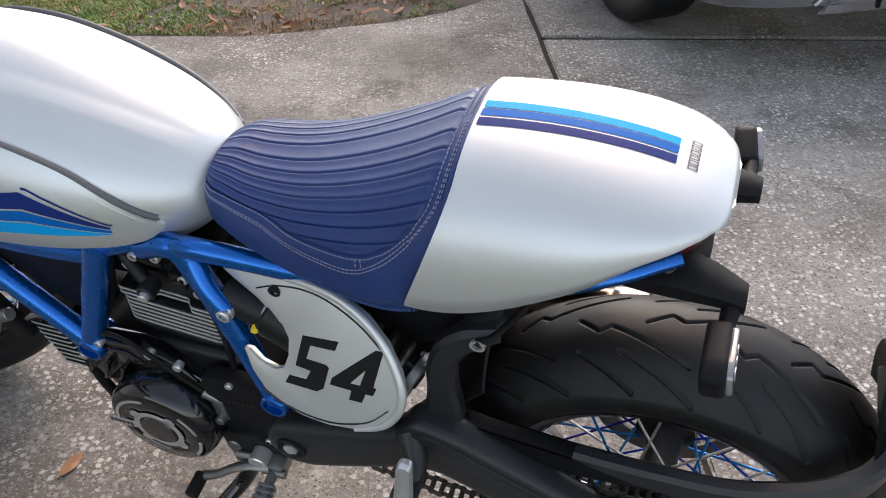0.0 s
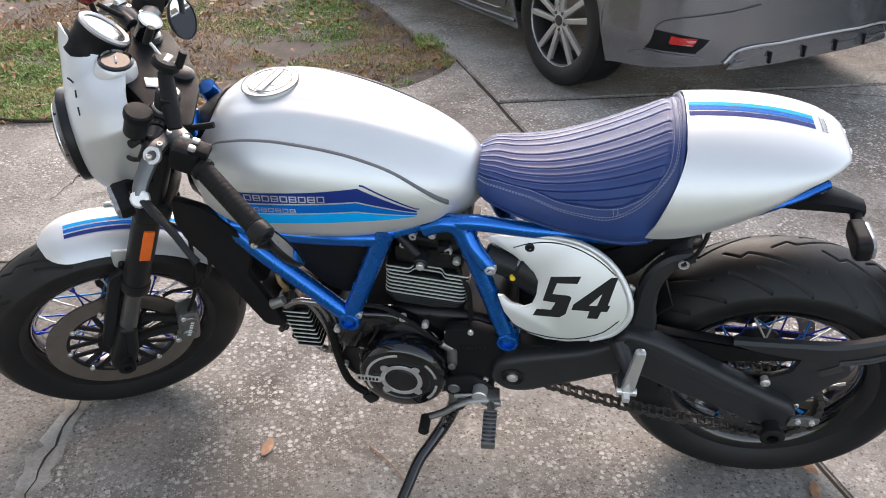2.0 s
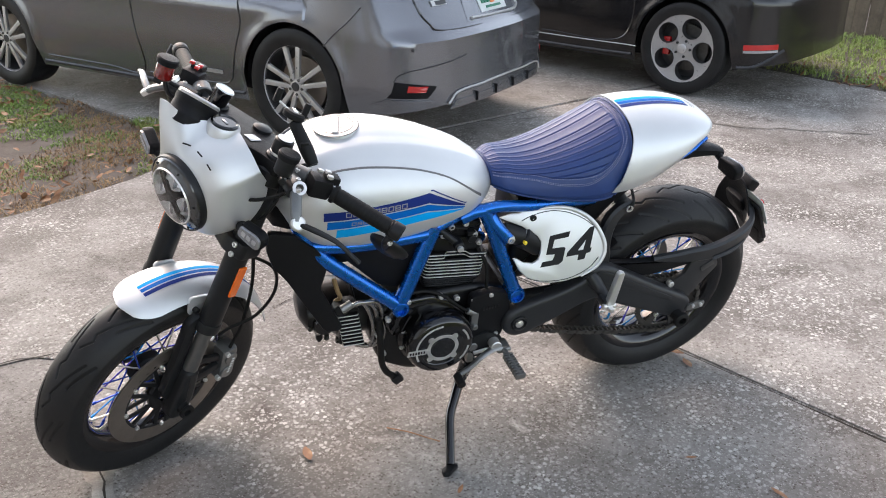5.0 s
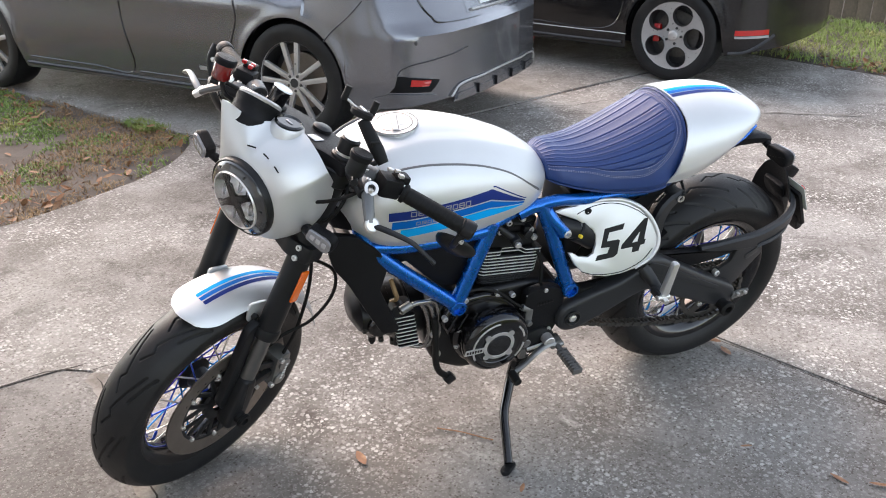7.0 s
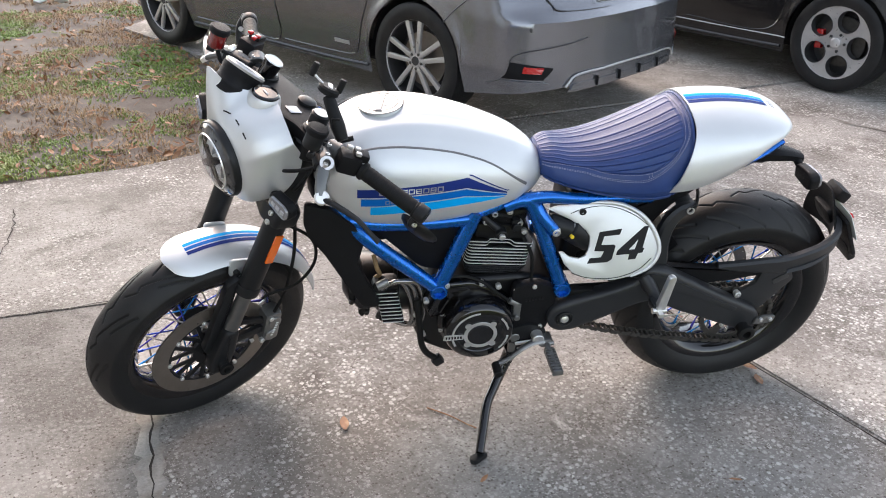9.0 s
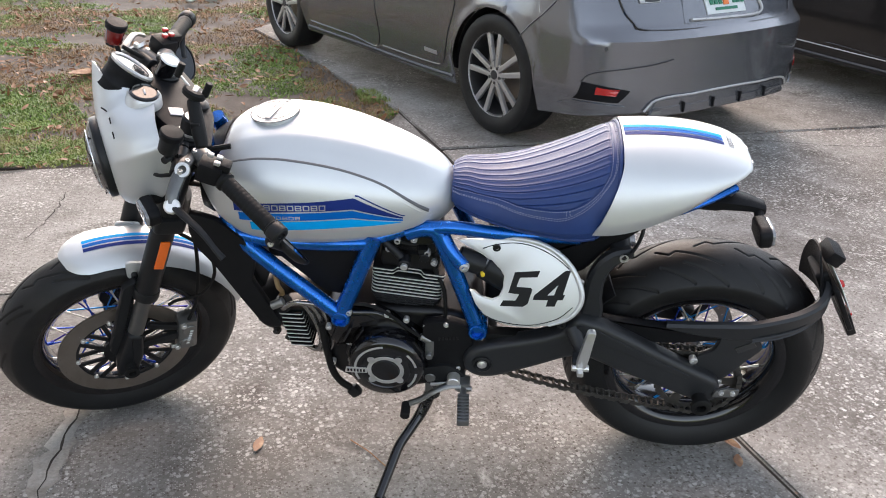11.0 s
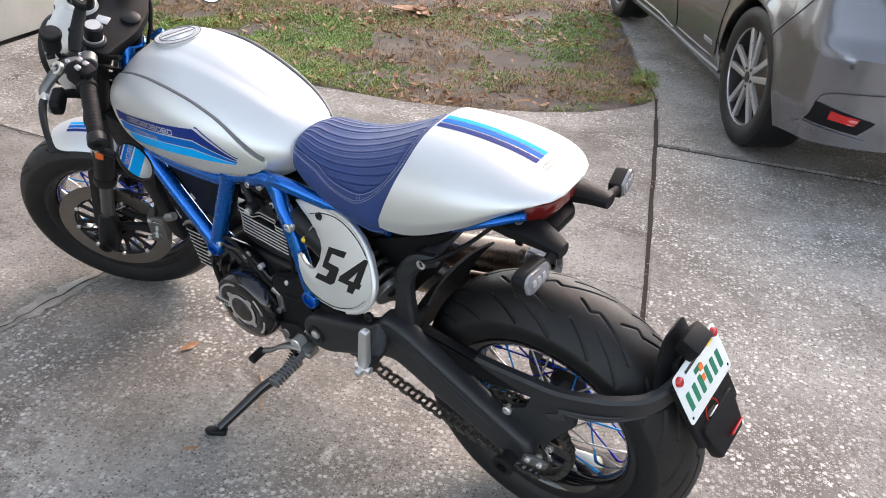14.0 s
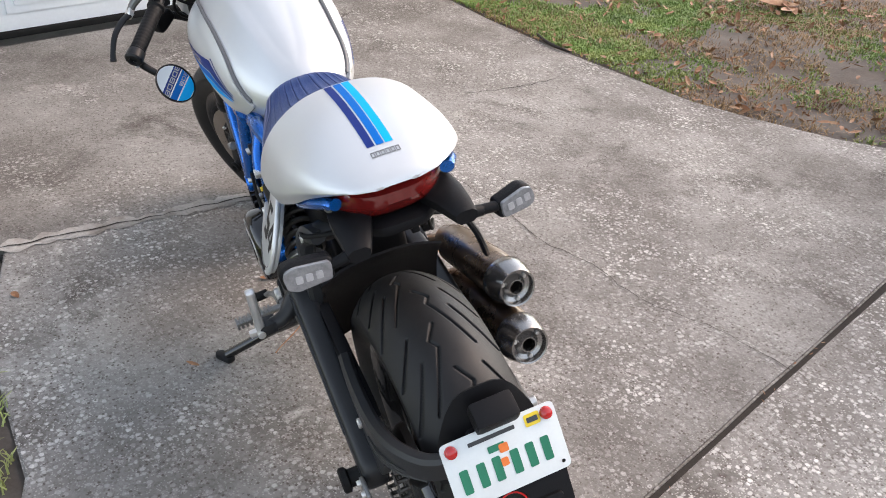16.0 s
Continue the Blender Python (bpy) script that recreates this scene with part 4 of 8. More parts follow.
def stripes_on_tank(side):
    up = curve_of((0.709, 0.784), (0.809, 0.836), (1.062, 0.823))
    g1 = curve_of((0.709, 0.7805), (0.811, 0.8135), (1.062, 0.802))
    g1b = curve_of((0.709, 0.7785), (0.812, 0.8105), (1.062, 0.799))
    g2 = curve_of((0.709, 0.7745), (0.813, 0.793), (1.062, 0.778))
    g2b = curve_of((0.709, 0.7725), (0.814, 0.790), (1.062, 0.775))
    g3 = curve_of((0.709, 0.7715), (0.82, 0.768), (1.03, 0.752))
    for nm, x0, x1, lo, hi, mt in (("navy_stripe", 0.709, 1.060, g1, up, M_NAVY), ("mid_blue_stripe", 0.709, 1.052, g2, g1b, M_MID), ("light_blue_stripe", 0.712, 1.030, g3, g2b, M_CYAN)):
        B(nm, tank_patch(x0, x1, lo, hi, 0.0081, 80, 5, 0, side), mt, "", tank, sharp=60)
    dk = curve_of((0.709, 0.789), (0.80, 0.8405), (0.809, 0.842))
    dk2 = curve_of((0.709, 0.7865), (0.80, 0.8375), (0.809, 0.839))
    B("pinstripe", tank_patch(0.705, 0.806, dk2, dk, 0.0081, 30, 2, 0, side), M_NAVY, "", tank, sharp=60)


for s in (1, -1):
    stripes_on_tank(s)
# pale blocks in place of the maker's lettering on the stripes
for x0, n, w, zo, h, gap in ((1.012, 9, 0.0135, 0.8170, 0.0125, 0.0030), (0.998, 6, 0.0105, 0.7915, 0.0090, 0.0028)):
    for k in range(n):
        xa = x0 - k * (w + gap)
        zz = zo + 0.0002 * k
        t = h * 0.17
        bars = [(zz - h / 2, zz - h / 2 + t, xa - w, xa), (zz + h / 2 - t, zz + h / 2, xa - w, xa), (zz - h / 2, zz + h / 2, xa - w * 0.16, xa), (zz - h / 2, zz + h / 2, xa - w, xa - w * 0.84)]
        if k % 2:
            bars.append((zz - t / 2, zz + t / 2, xa - w, xa))
        for la, lb, xs0, xs1 in bars:
            B("letter_block", tank_patch(xs0, xs1, lambda x, q=la: q, lambda x, q=lb: q, 0.0086, 2, 1), M_LENS, "", tank)

# filler cap
cn = Vector((0.10, 0, 1)).normalized()
cc = Vector((0.995, 0, t_top(0.995) - 0.001))
cap = B("filler_cap", lathe([(0.052, -0.01), (0.052, 0.0005), (0.049, 0.0012), (0.046, 0.0002), (0.043, 0.0002), (0.040, 0.0008), (0.001, 0.0012)], cc, cn, 56), M_SILVER, "round silver filler cap", tank)
B("cap_ring", lathe([(0.0515, 0.0), (0.0522, 0.0012), (0.0538, 0.0012), (0.0545, 0.0)], cc, cn, 56, False), M_GAP, "", cap)
B("cap_line", tube([cc + cn * 0.0026 + Vector((0.041 * math.cos(a), 0.041 * math.sin(a), 0)) - Vector((0, 0, 0.0041 * math.cos(a))) for a in np.linspace(0.4, 2 * math.pi - 0.4, 40)], 0.0009, 6, False), M_GAP, "", cap)
for dx in (-0.0075, 0.0075):
    B("cap_line", tube([cc + cn * 0.0042 + Vector((dx - 0.010, -0.037, 0)), cc + cn * 0.0042 + Vector((dx + 0.010, 0.037, 0))], 0.0008, 6, False), M_GAP, "", cap)
B("cap_bar", box(cc + cn * 0.002, (0.013, 0.076, 0.004), 0.0018, Matrix.Rotation(radians(-14), 4, "Z")), M_SILVER, "", cap)
B("lock_cover", box(cc + cn * 0.002 + Vector((-0.017, 0.004, 0)), (0.016, 0.030, 0.003), 0.0015, Matrix.Rotation(radians(-14), 4, "Z")), M_SILVER, "", cap)

# dark cover ahead of the tank
B("tank_front_cover", rings_to_bm([[(x, w * math.cos(a), z + h * math.sin(a)) for a in np.linspace(-0.4, math.pi + 0.4, 20)] for x, w, z, h in ((1.10, 0.125, 0.800, 0.112), (1.13, 0.112, 0.790, 0.105), (1.16, 0.085, 0.780, 0.085), (1.17, 0.05, 0.775, 0.06))]), M_BLACK, "black cover between tank and headstock", tank)

# -- seat --
s_w = soft_curve((0.262, 0.150), (0.30, 0.153), (0.35, 0.150), (0.42, 0.138), (0.50, 0.119), (0.56, 0.100), (0.59, 0.084), (0.606, 0.066))
s_top = soft_curve((0.262, 0.938), (0.285, 0.928), (0.32, 0.906), (0.36, 0.884), (0.42, 0.858), (0.48, 0.840), (0.54, 0.834), (0.58, 0.836), (0.606, 0.828))
s_bot = soft_curve((0.262, 0.750), (0.30, 0.746), (0.40, 0.745), (0.47, 0.750), (0.52, 0.758), (0.56, 0.766), (0.606, 0.776))
SEAT_SHEAR = soft_curve((0.73, 0.040), (0.79, 0.018), (0.85, 0.0), (0.95, -0.012))


# the seams as paths of (u, v) over the leather
SEAM = [(0.995, 0.55), (0.93, 0.54), (0.82, 0.51), (0.72, 0.52), (0.65, 0.56), (0.58, 0.615), (0.50, 0.65), (0.43, 0.67), (0.36, 0.685), (0.30, 0.69), (0.24, 0.685), (0.20, 0.665), (0.15, 0.62), (0.10, 0.55), (0.07, 0.47), (0.06, 0.38), (0.055, 0.20), (0.055, 0.0)]
SEAM_LOW = [(0.995, 0.655), (0.93, 0.645), (0.82, 0.62), (0.72, 0.63), (0.65, 0.67), (0.58, 0.715), (0.50, 0.75), (0.43, 0.77), (0.36, 0.785), (0.30, 0.785), (0.24, 0.765), (0.18, 0.72), (0.12, 0.65), (0.07, 0.56), (0.04, 0.47), (0.03, 0.38), (0.026, 0.20), (0.026, 0.0)]


def path_gap(u, a, path):
    """Metres from (u, a) to a seam."""
    best = 9.0
    for (p, q), (r, t) in zip(path[:-1], path[1:]):
        dx, dy = (r - p) * 0.344, (t - q) * 0.22
        k = ((u - p) * 0.344 * dx + (a - q) * 0.22 * dy) / (dx * dx + dy * dy)
        k = min(max(k, 0), 1)
        best = min(best, math.hypot((u - p) * 0.344 - k * dx, (a - q) * 0.22 - k * dy))
    return best


def in_seam(u, a):
    c = False
    poly = SEAM + [(0.995, 0.0)]
    for i in range(len(poly)):
        (x0, y0), (x1, y1) = poly[i - 1], poly[i]
        if (y0 > a) != (y1 > a) and u < (x1 - x0) * (a - y0) / (y1 - y0) + x0:
            c = not c
    return c if a > 0 else u > 0.055


def seat_point(u, v):
    """u: 0 at the back, 1 at the tank; v: -1 (left rim) over the top to 1 (right rim)."""
    x = 0.262 + (0.606 - 0.262) * u
    a = abs(v)
    w, zt, zb = s_w(x), s_top(x), s_bot(x)
    n = 2.5
    th = (1 - a) * math.pi / 2
    yy = w * max(math.cos(th), 0) ** (2 / n)
    zz = zb + (zt - zb) * max(math.sin(th), 0) ** (2 / n)
    if a > 0.93:
        yy -= 0.010 * (a - 0.93) / 0.07
    sink = 0.0030 * math.exp(-(path_gap(u, a, SEAM) / 0.0020) ** 2)
    # pleats along the middle, inside the seam
    if in_seam(u, a):
        k = a / 0.094 + 0.5
        sink += 0.0027 * math.exp(-((k - round(k)) * 0.094 * 0.22 / 0.0014) ** 2)
        sink -= 0.0011 * math.cos(math.pi * (k - round(k))) ** 2
    fade = SEAT_SHEAR(zz) * max(1 - u / 0.35, 0)
    p = Vector((x + fade, math.copysign(yy, v) if v else 0.0, zz))
    nrm = Vector((0, math.copysign(max(math.cos(th), 0) / max(w, 0.01), v), max(math.sin(th), 0.02) / max(zt - zb, 0.01))).normalized()
    return p - nrm * sink


g = []
for i in range(121):
    half_row = [seat_point(i / 120, v) for v in np.linspace(0, 1, 191)]
    g.append([Vector((q.x, -q.y, q.z)) for q in reversed(half_row[1:])] + half_row)
bm = rings_to_bm([r + [Vector((r[0].x, y, r[0].z + 0.004)) for y in np.linspace(r[-1].y, r[0].y, 8)[1:-1]] for r in g], True, True)
seat = B("seat", bm, M_SEAT, "navy blue leather seat with stitched pleats", sharp=70)


def stitches(pts, side_gap=0.0, step=0.0062, r=0.00075):
    """A row of short threads along a path lying on the leather."""
    P = [Vector(p) for p in pts]
    L = [0.0]
    for a, b in zip(P[:-1], P[1:]):
        L.append(L[-1] + (b - a).length)

    def at(s):
        i = min(max(int(np.searchsorted(L, s)) - 1, 0), len(P) - 2)
        return P[i].lerp(P[i + 1], (s - L[i]) / max(L[i + 1] - L[i], 1e-9))
    out = []
    s = 0.0
    while s < L[-1] - step:
        out.append(tube([at(s), at(s + step * 0.62)], r, 5, False))
        s += step
    return join(*out)


for sgn in (1, -1):
    for path, off in ((SEAM, 0.016), (SEAM_LOW, -0.010), (SEAM_LOW, 0.012)):
        line = []
        for q in smooth_path([(p[0], p[1], 0) for p in path], 6):
            p = seat_point(q.x - (0.6 * abs(off) if q.x < 0.2 and off > 0 else 0), sgn * (q.y + (off if q.x > 0.1 else 0)))
            line.append(p + Vector((0, sgn * 0.0008, 0.0009)))
        B("seam_stitching", stitches(line), M_THREAD, "pale stitching", seat)
    # short tab sewn across the rear corner of the seam
    for u0 in (0.285, 0.262):
        line = [seat_point(u0 - 0.012 * k, sgn * (0.70 + 0.075 * k)) + Vector((0, sgn * 0.0010, 0.0008)) for k in np.linspace(0, 1, 8)]
        B("tab_stitching", stitches(line), M_THREAD, "pale stitching", seat)
for vv in (1, -1):
    pts = [seat_point(u, vv * 0.985) for u in np.linspace(0.02, 0.98, 40)]
    B("seat_piping", tube(pts, 0.0032, 8, False), M_SEAT, "", seat)
back_edge = [seat_point(0.0, v) + Vector((0.001, 0, 0.0)) for v in np.linspace(-0.98, 0.98, 60)]
B("seat_piping", tube(back_edge, 0.0042, 8, False), M_SEAT, "", seat)

# -- tail cowl --
c_w = soft_curve((-0.031, 0.034), (-0.026, 0.056), (-0.013, 0.079), (0.009, 0.102), (0.055, 0.129), (0.10, 0.146), (0.15, 0.156), (0.20, 0.161), (0.25, 0.163), (0.31, 0.161))
c_top = soft_curve((-0.031, 0.8965), (-0.028, 0.902), (-0.021, 0.9085), (-0.004, 0.9175), (0.026, 0.928), (0.07, 0.939), (0.13, 0.947), (0.19, 0.949), (0.245, 0.946), (0.31, 0.938))
c_bot = soft_curve((-0.031, 0.895), (-0.013, 0.893), (0.009, 0.887), (0.055, 0.868), (0.10, 0.842), (0.15, 0.816), (0.20, 0.792), (0.245, 0.777), (0.28, 0.771), (0.31, 0.770))


def cowl_point(u, v, lift=0.0):
    a = abs(v)
    n = 2.35
    th = (1 - a) * math.pi / 2
    front_x = 0.250 + 0.052 * max(a - 0.35, 0) ** 1.6 / 0.65 ** 1.6
    x = -0.031 + (front_x + 0.031) * u
    w, zt, zb = c_w(x), c_top(x), c_bot(x)
    yy = w * max(math.cos(th), 0) ** (2 / n)
    zz = zb + (zt - zb) * max(math.sin(th), 0) ** (2 / n)
    if a > 0.9:
        yy -= 0.012 * ((a - 0.9) / 0.1) ** 1.5
    nrm = Vector((0, math.cos(th), math.sin(th)))
    return Vector((x, math.copysign(yy + nrm.y * lift, v), zz + nrm.z * lift))


us = list(1 - np.cos(np.linspace(0, math.pi / 2, 60)))
g = [[cowl_point(u, v) for v in np.linspace(-1, 1, 121)] for u in us]
bm = rings_to_bm(g, False, False)
bmesh.ops.recalc_face_normals(bm, faces=bm.faces)
bmesh.ops.solidify(bm, geom=list(bm.faces), thickness=0.004)
cowl = B("tail_cowl", bm, M_SILVER, "satin silver tail cowl with blue stripes", sharp=50)


def cowl_z(x, y):
    w, zt, zb = c_w(x), c_top(x), c_bot(x)
    n = 2.35
    k = min(abs(y) / w, 1)
    th_c = k ** (n / 2)
    return zb + (zt - zb) * max(1 - th_c ** 2, 0) ** (1 / n)


def cowl_patch(x0, x1, y0a, y0b, y1a, y1b, lift):
    def fn(u, v):
        x = x0 + (x1 - x0) * u
        y = (y0a + (y0b - y0a) * v) * (1 - u) + (y1a + (y1b - y1a) * v) * u
        return (x, y, cowl_z(x, y) + lift)
    return sheet(fn, 40, 4)


for nm, a, b, mt in (("navy_stripe", 0.0240, 0.0110, M_NAVY), ("mid_blue_stripe", 0.0080, -0.0045, M_MID), ("light_blue_stripe", -0.0065, -0.0195, M_CYAN)):
    B(nm, cowl_patch(0.246, 0.034, a, b, a * 0.95 - 0.003, b * 0.95 - 0.003, 0.0007), mt, "", cowl, sharp=60)
for k in range(6):
    y = 0.020 - k * 0.0078
    for xa, xb, ya, yb in ((0.0225, 0.0208, y, y - 0.0062), (0.0135, 0.0118, y, y - 0.0062), (0.0225, 0.0118, y, y - 0.0013), (0.0225, 0.0118, y - 0.0049, y - 0.0062)):
        B("letter_block", cowl_patch(xa, xb, ya, yb, ya, yb, 0.0008), M_GAP, "", cowl)
# tail: rails, light, bracket, indicators
for s in (1, -1):
    B("rear_rail", tube([(0.33, s * 0.085, 0.745), (0.25, s * 0.105, 0.764), (0.15, s * 0.120, 0.812), (0.07, s * 0.114, 0.851), (0.030, s * 0.099, 0.866), (0.012, s * 0.090, 0.870)], 0.012, 10, True, 6, 0.8), M_FRAME, "metallic blue rear frame rail")
B("tail_light", rings_to_bm([[(0.036 + k - (0.060 - k) * (1 - abs(y / 0.088) ** 2.6), y, z - 0.55 * y * y) for y in np.linspace(-0.088, 0.088, 30)] for z, k in ((0.884, 0.010), (0.877, 0.003), (0.860, 0.002), (0.841, 0.008), (0.825, 0.018), (0.814, 0.032))], False, False), M_DARKRED, "dark red tail light under the cowl")
B("tail_light_housing", rings_to_bm([[(x, w * math.cos(a), 0.842 + h * math.sin(a)) for a in np.linspace(0, 2 * math.pi, 28, endpoint=False)] for x, w, h in ((0.030, 0.060, 0.016), (0.05, 0.075, 0.022), (0.12, 0.095, 0.030), (0.18, 0.100, 0.03))]), M_BLACK, "black light housing")
for s in (1, -1):
    B("rail_bolt", bolt((0.022, s * 0.098, 0.864), (-0.7, s * 0.7, 0), 0.008, 0.006), M_ALU)
tt = prism(rounded([(0.135, -0.05), (0.09, -0.080), (0.030, -0.085), (-0.018, -0.034), (-0.018, 0.034), (0.030, 0.085), (0.09, 0.080), (0.135, 0.05)], 0.012), (0, 0, 0.812), X, Y, 0.018, 0.006)
tail_bracket = B("tail_bracket", tt, M_BLACK, "angular black tail bracket carrying the indicators")
for s in (1, -1):
    wing = rings_to_bm([[(x, s * (y + w * a), z + h * b) for a, b in ((-1, -0.5), (-0.6, -1), (0.6, -1), (1, -0.5), (1, 0.5), (0.6, 1), (-0.6, 1), (-1, 0.5))]
                        for x, y, z, w, h in ((0.085, 0.060, 0.824, 0.032, 0.018), (0.045, 0.068, 0.829, 0.034, 0.018), (0.005, 0.074, 0.830, 0.031, 0.016), (-0.030, 0.080, 0.827, 0.024, 0.013), (-0.060, 0.085, 0.820, 0.017, 0.011))])
    B("indicator_arm", join(wing, cyl((-0.048, s * 0.085, 0.819), (-0.045, s * 0.116, 0.812), 0.0115, 0.009, seg=14), cyl((-0.045, s * 0.112, 0.813), (-0.046, s * 0.140, 0.811), 0.0085, seg=14)), M_BLACK, "", tail_bracket)


def indicator(p, face, side, mount, lens, k=1.0):
    """A squat wedge indicator with a clear lens on the side that it faces."""
    f = Vector(face).normalized()
    sd = Vector(side).normalized()
    up = f.cross(sd).normalized()
    o = [(a * k, b * (0.5 + 0.5 * k)) for a, b in ((-0.028, -0.011), (-0.024, -0.018), (0.022, -0.022), (0.035, -0.018), (0.039, -0.008), (0.036, 0.013), (0.022, 0.020), (-0.026, 0.014))]
    body = prism(rounded(o, 0.006), Vector(p) - f * 0.012, sd, up, 0.026, 0.007, 3)
    ob = mount("indicator", body, M_BLACK, "black indicator with a clear lens")
    mount("indicator_lens", prism(rounded([(a * 0.90, b * 0.86) for a, b in o], 0.005), Vector(p) + f * 0.003, sd, up, 0.008, 0.003), lens, "clear grey lens", ob)
    for c in range(3):
        mount("lens_cell", prism(rounded([(-0.0055, -0.006), (0.0055, -0.007), (0.0055, 0.006), (-0.0055, 0.006)], 0.003), Vector(p) + f * 0.0072 + sd * (-0.010 + 0.015 * c), sd, up, 0.002, 0.0006), M_LENS, "", ob)


indicator((-0.052, 0.158, 0.812), (-1, 0.05, 0.12), (0.0, 1, 0.06), B, M_TURNLENS, 1.22)
indicator((-0.049, -0.166, 0.810), (-1, -0.25, 0.1), (0.15, -1, 0.1), B, M_TURNLENS)

# under-seat box and inner fender
B("under_seat_tray", prism(rounded([(0.46, 0.742), (0.19, 0.785), (0.165, 0.768), (0.20, 0.728), (0.25, 0.690), (0.30, 0.620), (0.38, 0.590), (0.50, 0.62)], 0.02), (0, -0.01, 0), X, Z, 0.205, 0.02, 3), M_BLACK, "black under-seat tray")
B("battery_box", prism(rounded([(0.52, 0.72), (0.34, 0.72), (0.33, 0.50), (0.40, 0.46), (0.52, 0.46)], 0.02), (0, -0.01, 0), X, Z, 0.15, 0.02, 3), M_ENGINE, "black box behind the engine")

# -- frame --
TUBE = 0.0185
fr = []
for s in (1, -1):
    def f3(*p, sg=s):
        return [(a, sg * b, c) for a, b, c in p]
    fr += [tube(f3((1.145, 0.045, 0.905), (1.10, 0.105, 0.735), (1.055, 0.120, 0.668), (0.859, 0.140, 0.499)), TUBE, 16, True, 8),
           tube(f3((1.085, 0.112, 0.700), (1.00, 0.118, 0.690), (0.88, 0.120, 0.690), (0.768, 0.118, 0.697)), TUBE * 0.95, 16),
           tube(f3((0.772, 0.118, 0.715), (0.856, 0.140, 0.497)), TUBE * 1.05, 16, False),
           tube(f3((0.70, 0.108, 0.722), (0.655, 0.110, 0.738), (0.628, 0.112, 0.718), (0.575, 0.130, 0.590), (0.534, 0.148, 0.487)), TUBE, 16),
           tube(f3((0.665, 0.108, 0.735), (0.60, 0.113, 0.746), (0.50, 0.100, 0.728), (0.32, 0.098, 0.725)), 0.0155, 14),
           tube(f3((0.620, 0.112, 0.720), (0.600, 0.128, 0.690), (0.572, 0.138, 0.660)), 0.016, 12),
           tube(f3((0.700, 0.100, 0.725), (0.768, 0.112, 0.705)), 0.014, 12)]
frame_ob = B("trellis_frame", join(*fr), M_FRAME, "metallic blue tubular trellis frame")
for s in (1, -1):
    for p in ((0.855, 0.146, 0.494), (0.533, 0.154, 0.485)):
        B("frame_boss", lathe([(0.018, -0.045), (0.0225, -0.040), (0.0225, 0.010), (0.020, 0.0135), (0.0155, 0.0135), (0.0145, 0.004), (0.0005, 0.004)], (p[0], s * p[1], p[2]), (0, s, 0), 28), M_FRAME, "blue boss with a sunk bolt", frame_ob)
B("headstock", cyl((1.238, 0, 0.770), (1.186, 0, 0.900), 0.034), M_FRAME, "blue headstock", frame_ob)
# dark side panel inside the frame triangle
for s in (1, -1):
    B("airbox_cover", prism(rounded([(1.03, 0.682), (0.79, 0.682), (0.845, 0.535), (0.90, 0.548)], 0.02), (0, s * 0.100, 0), X, Z, 0.03, 0.006), M_BLACK, "black cover inside the frame triangle")
B("airbox", box((0.90, 0, 0.66), (0.26, 0.17, 0.10), 0.02), M_BLACK)

# -- engine --
case = prism(rounded([(0.915, 0.460), (0.84, 0.500), (0.62, 0.505), (0.545, 0.485), (0.520, 0.40), (0.555, 0.29), (0.66, 0.245), (0.80, 0.235), (0.890, 0.285), (0.922, 0.37)], 0.03), (0, 0, 0), X, Z, 0.235, 0.02, 3)
engine = B("engine", case, M_ENGINE, "black air-cooled engine with polished fin edges")
CL = Vector((0.746, 0.122, 0.379))
cover = B("clutch_cover", lathe([(0.104, -0.02), (0.104, 0.014), (0.099, 0.020), (0.094, 0.022), (0.092, 0.058), (0.086, 0.070), (0.080, 0.074), (0.060, 0.075), (0.058, 0.073), (0.0005, 0.073)], CL, Y, 72), M_GLOSS, "round gloss black clutch cover", engine)


def arc_strip(c, r0, r1, a0, a1, y, thick=0.0016, n=28):
    out = [(r1 * math.cos(a), r1 * math.sin(a)) for a in np.linspace(a0, a1, n)] + [(r0 * math.cos(a), r0 * math.sin(a)) for a in np.linspace(a1, a0, n)]
    return prism(out, (c[0], y, c[2]), X, Z, thick, 0.0004, 1)


CY = CL.y + 0.0755
for a0, a1 in ((-0.5, 1.5), (2.35, 2.95), (3.25, 3.9)):
    B("polished_arc", arc_strip(CL, 0.070, 0.0755, a0, a1, CY), M_STEEL, "machined bright arc", cover)
B("polished_ring", arc_strip(CL, 0.034, 0.044, 0, 2 * math.pi - 0.001, CY, n=60), M_STEEL, "machined bright ring", cover)
for a in (0.75, 2.3, 3.9, 5.5):
    p = CL + Vector((math.cos(a) * 0.046, 0.0757, math.sin(a) * 0.046))
    B("ring_lug", lathe([(0.009, -0.001), (0.009, 0.0006), (0.0005, 0.0006)], p, Y, 16), M_STEEL, "", cover)
B("cover_centre", lathe([(0.033, -0.001), (0.031, 0.004), (0.0005, 0.0045)], CL + Y * 0.0745, Y, 40), M_GLOSS, "", cover)
bar = B("name_bar", prism(rounded([(0.044, -0.0085), (0.098, -0.0085), (0.094, 0.0085), (0.044, 0.0085)], 0.003), (CL.x, CY, CL.z - 0.004), X, Z, 0.002, 0.0005), M_STEEL, "machined bright bar", cover)
for k in range(6):
    B("letter_block", box((CL.x + 0.089 - k * 0.0075, CY + 0.0012, CL.z - 0.004), (0.0045, 0.0012, 0.0085), 0.0003), M_GLOSS, "", cover)
for a in np.linspace(0.3, 6.0, 8):
    B("cover_bolt", bolt(CL + Vector((math.cos(a) * 0.0985, 0.018, math.sin(a) * 0.0985)), Y, 0.0055, 0.005), M_STEEL, "", engine)
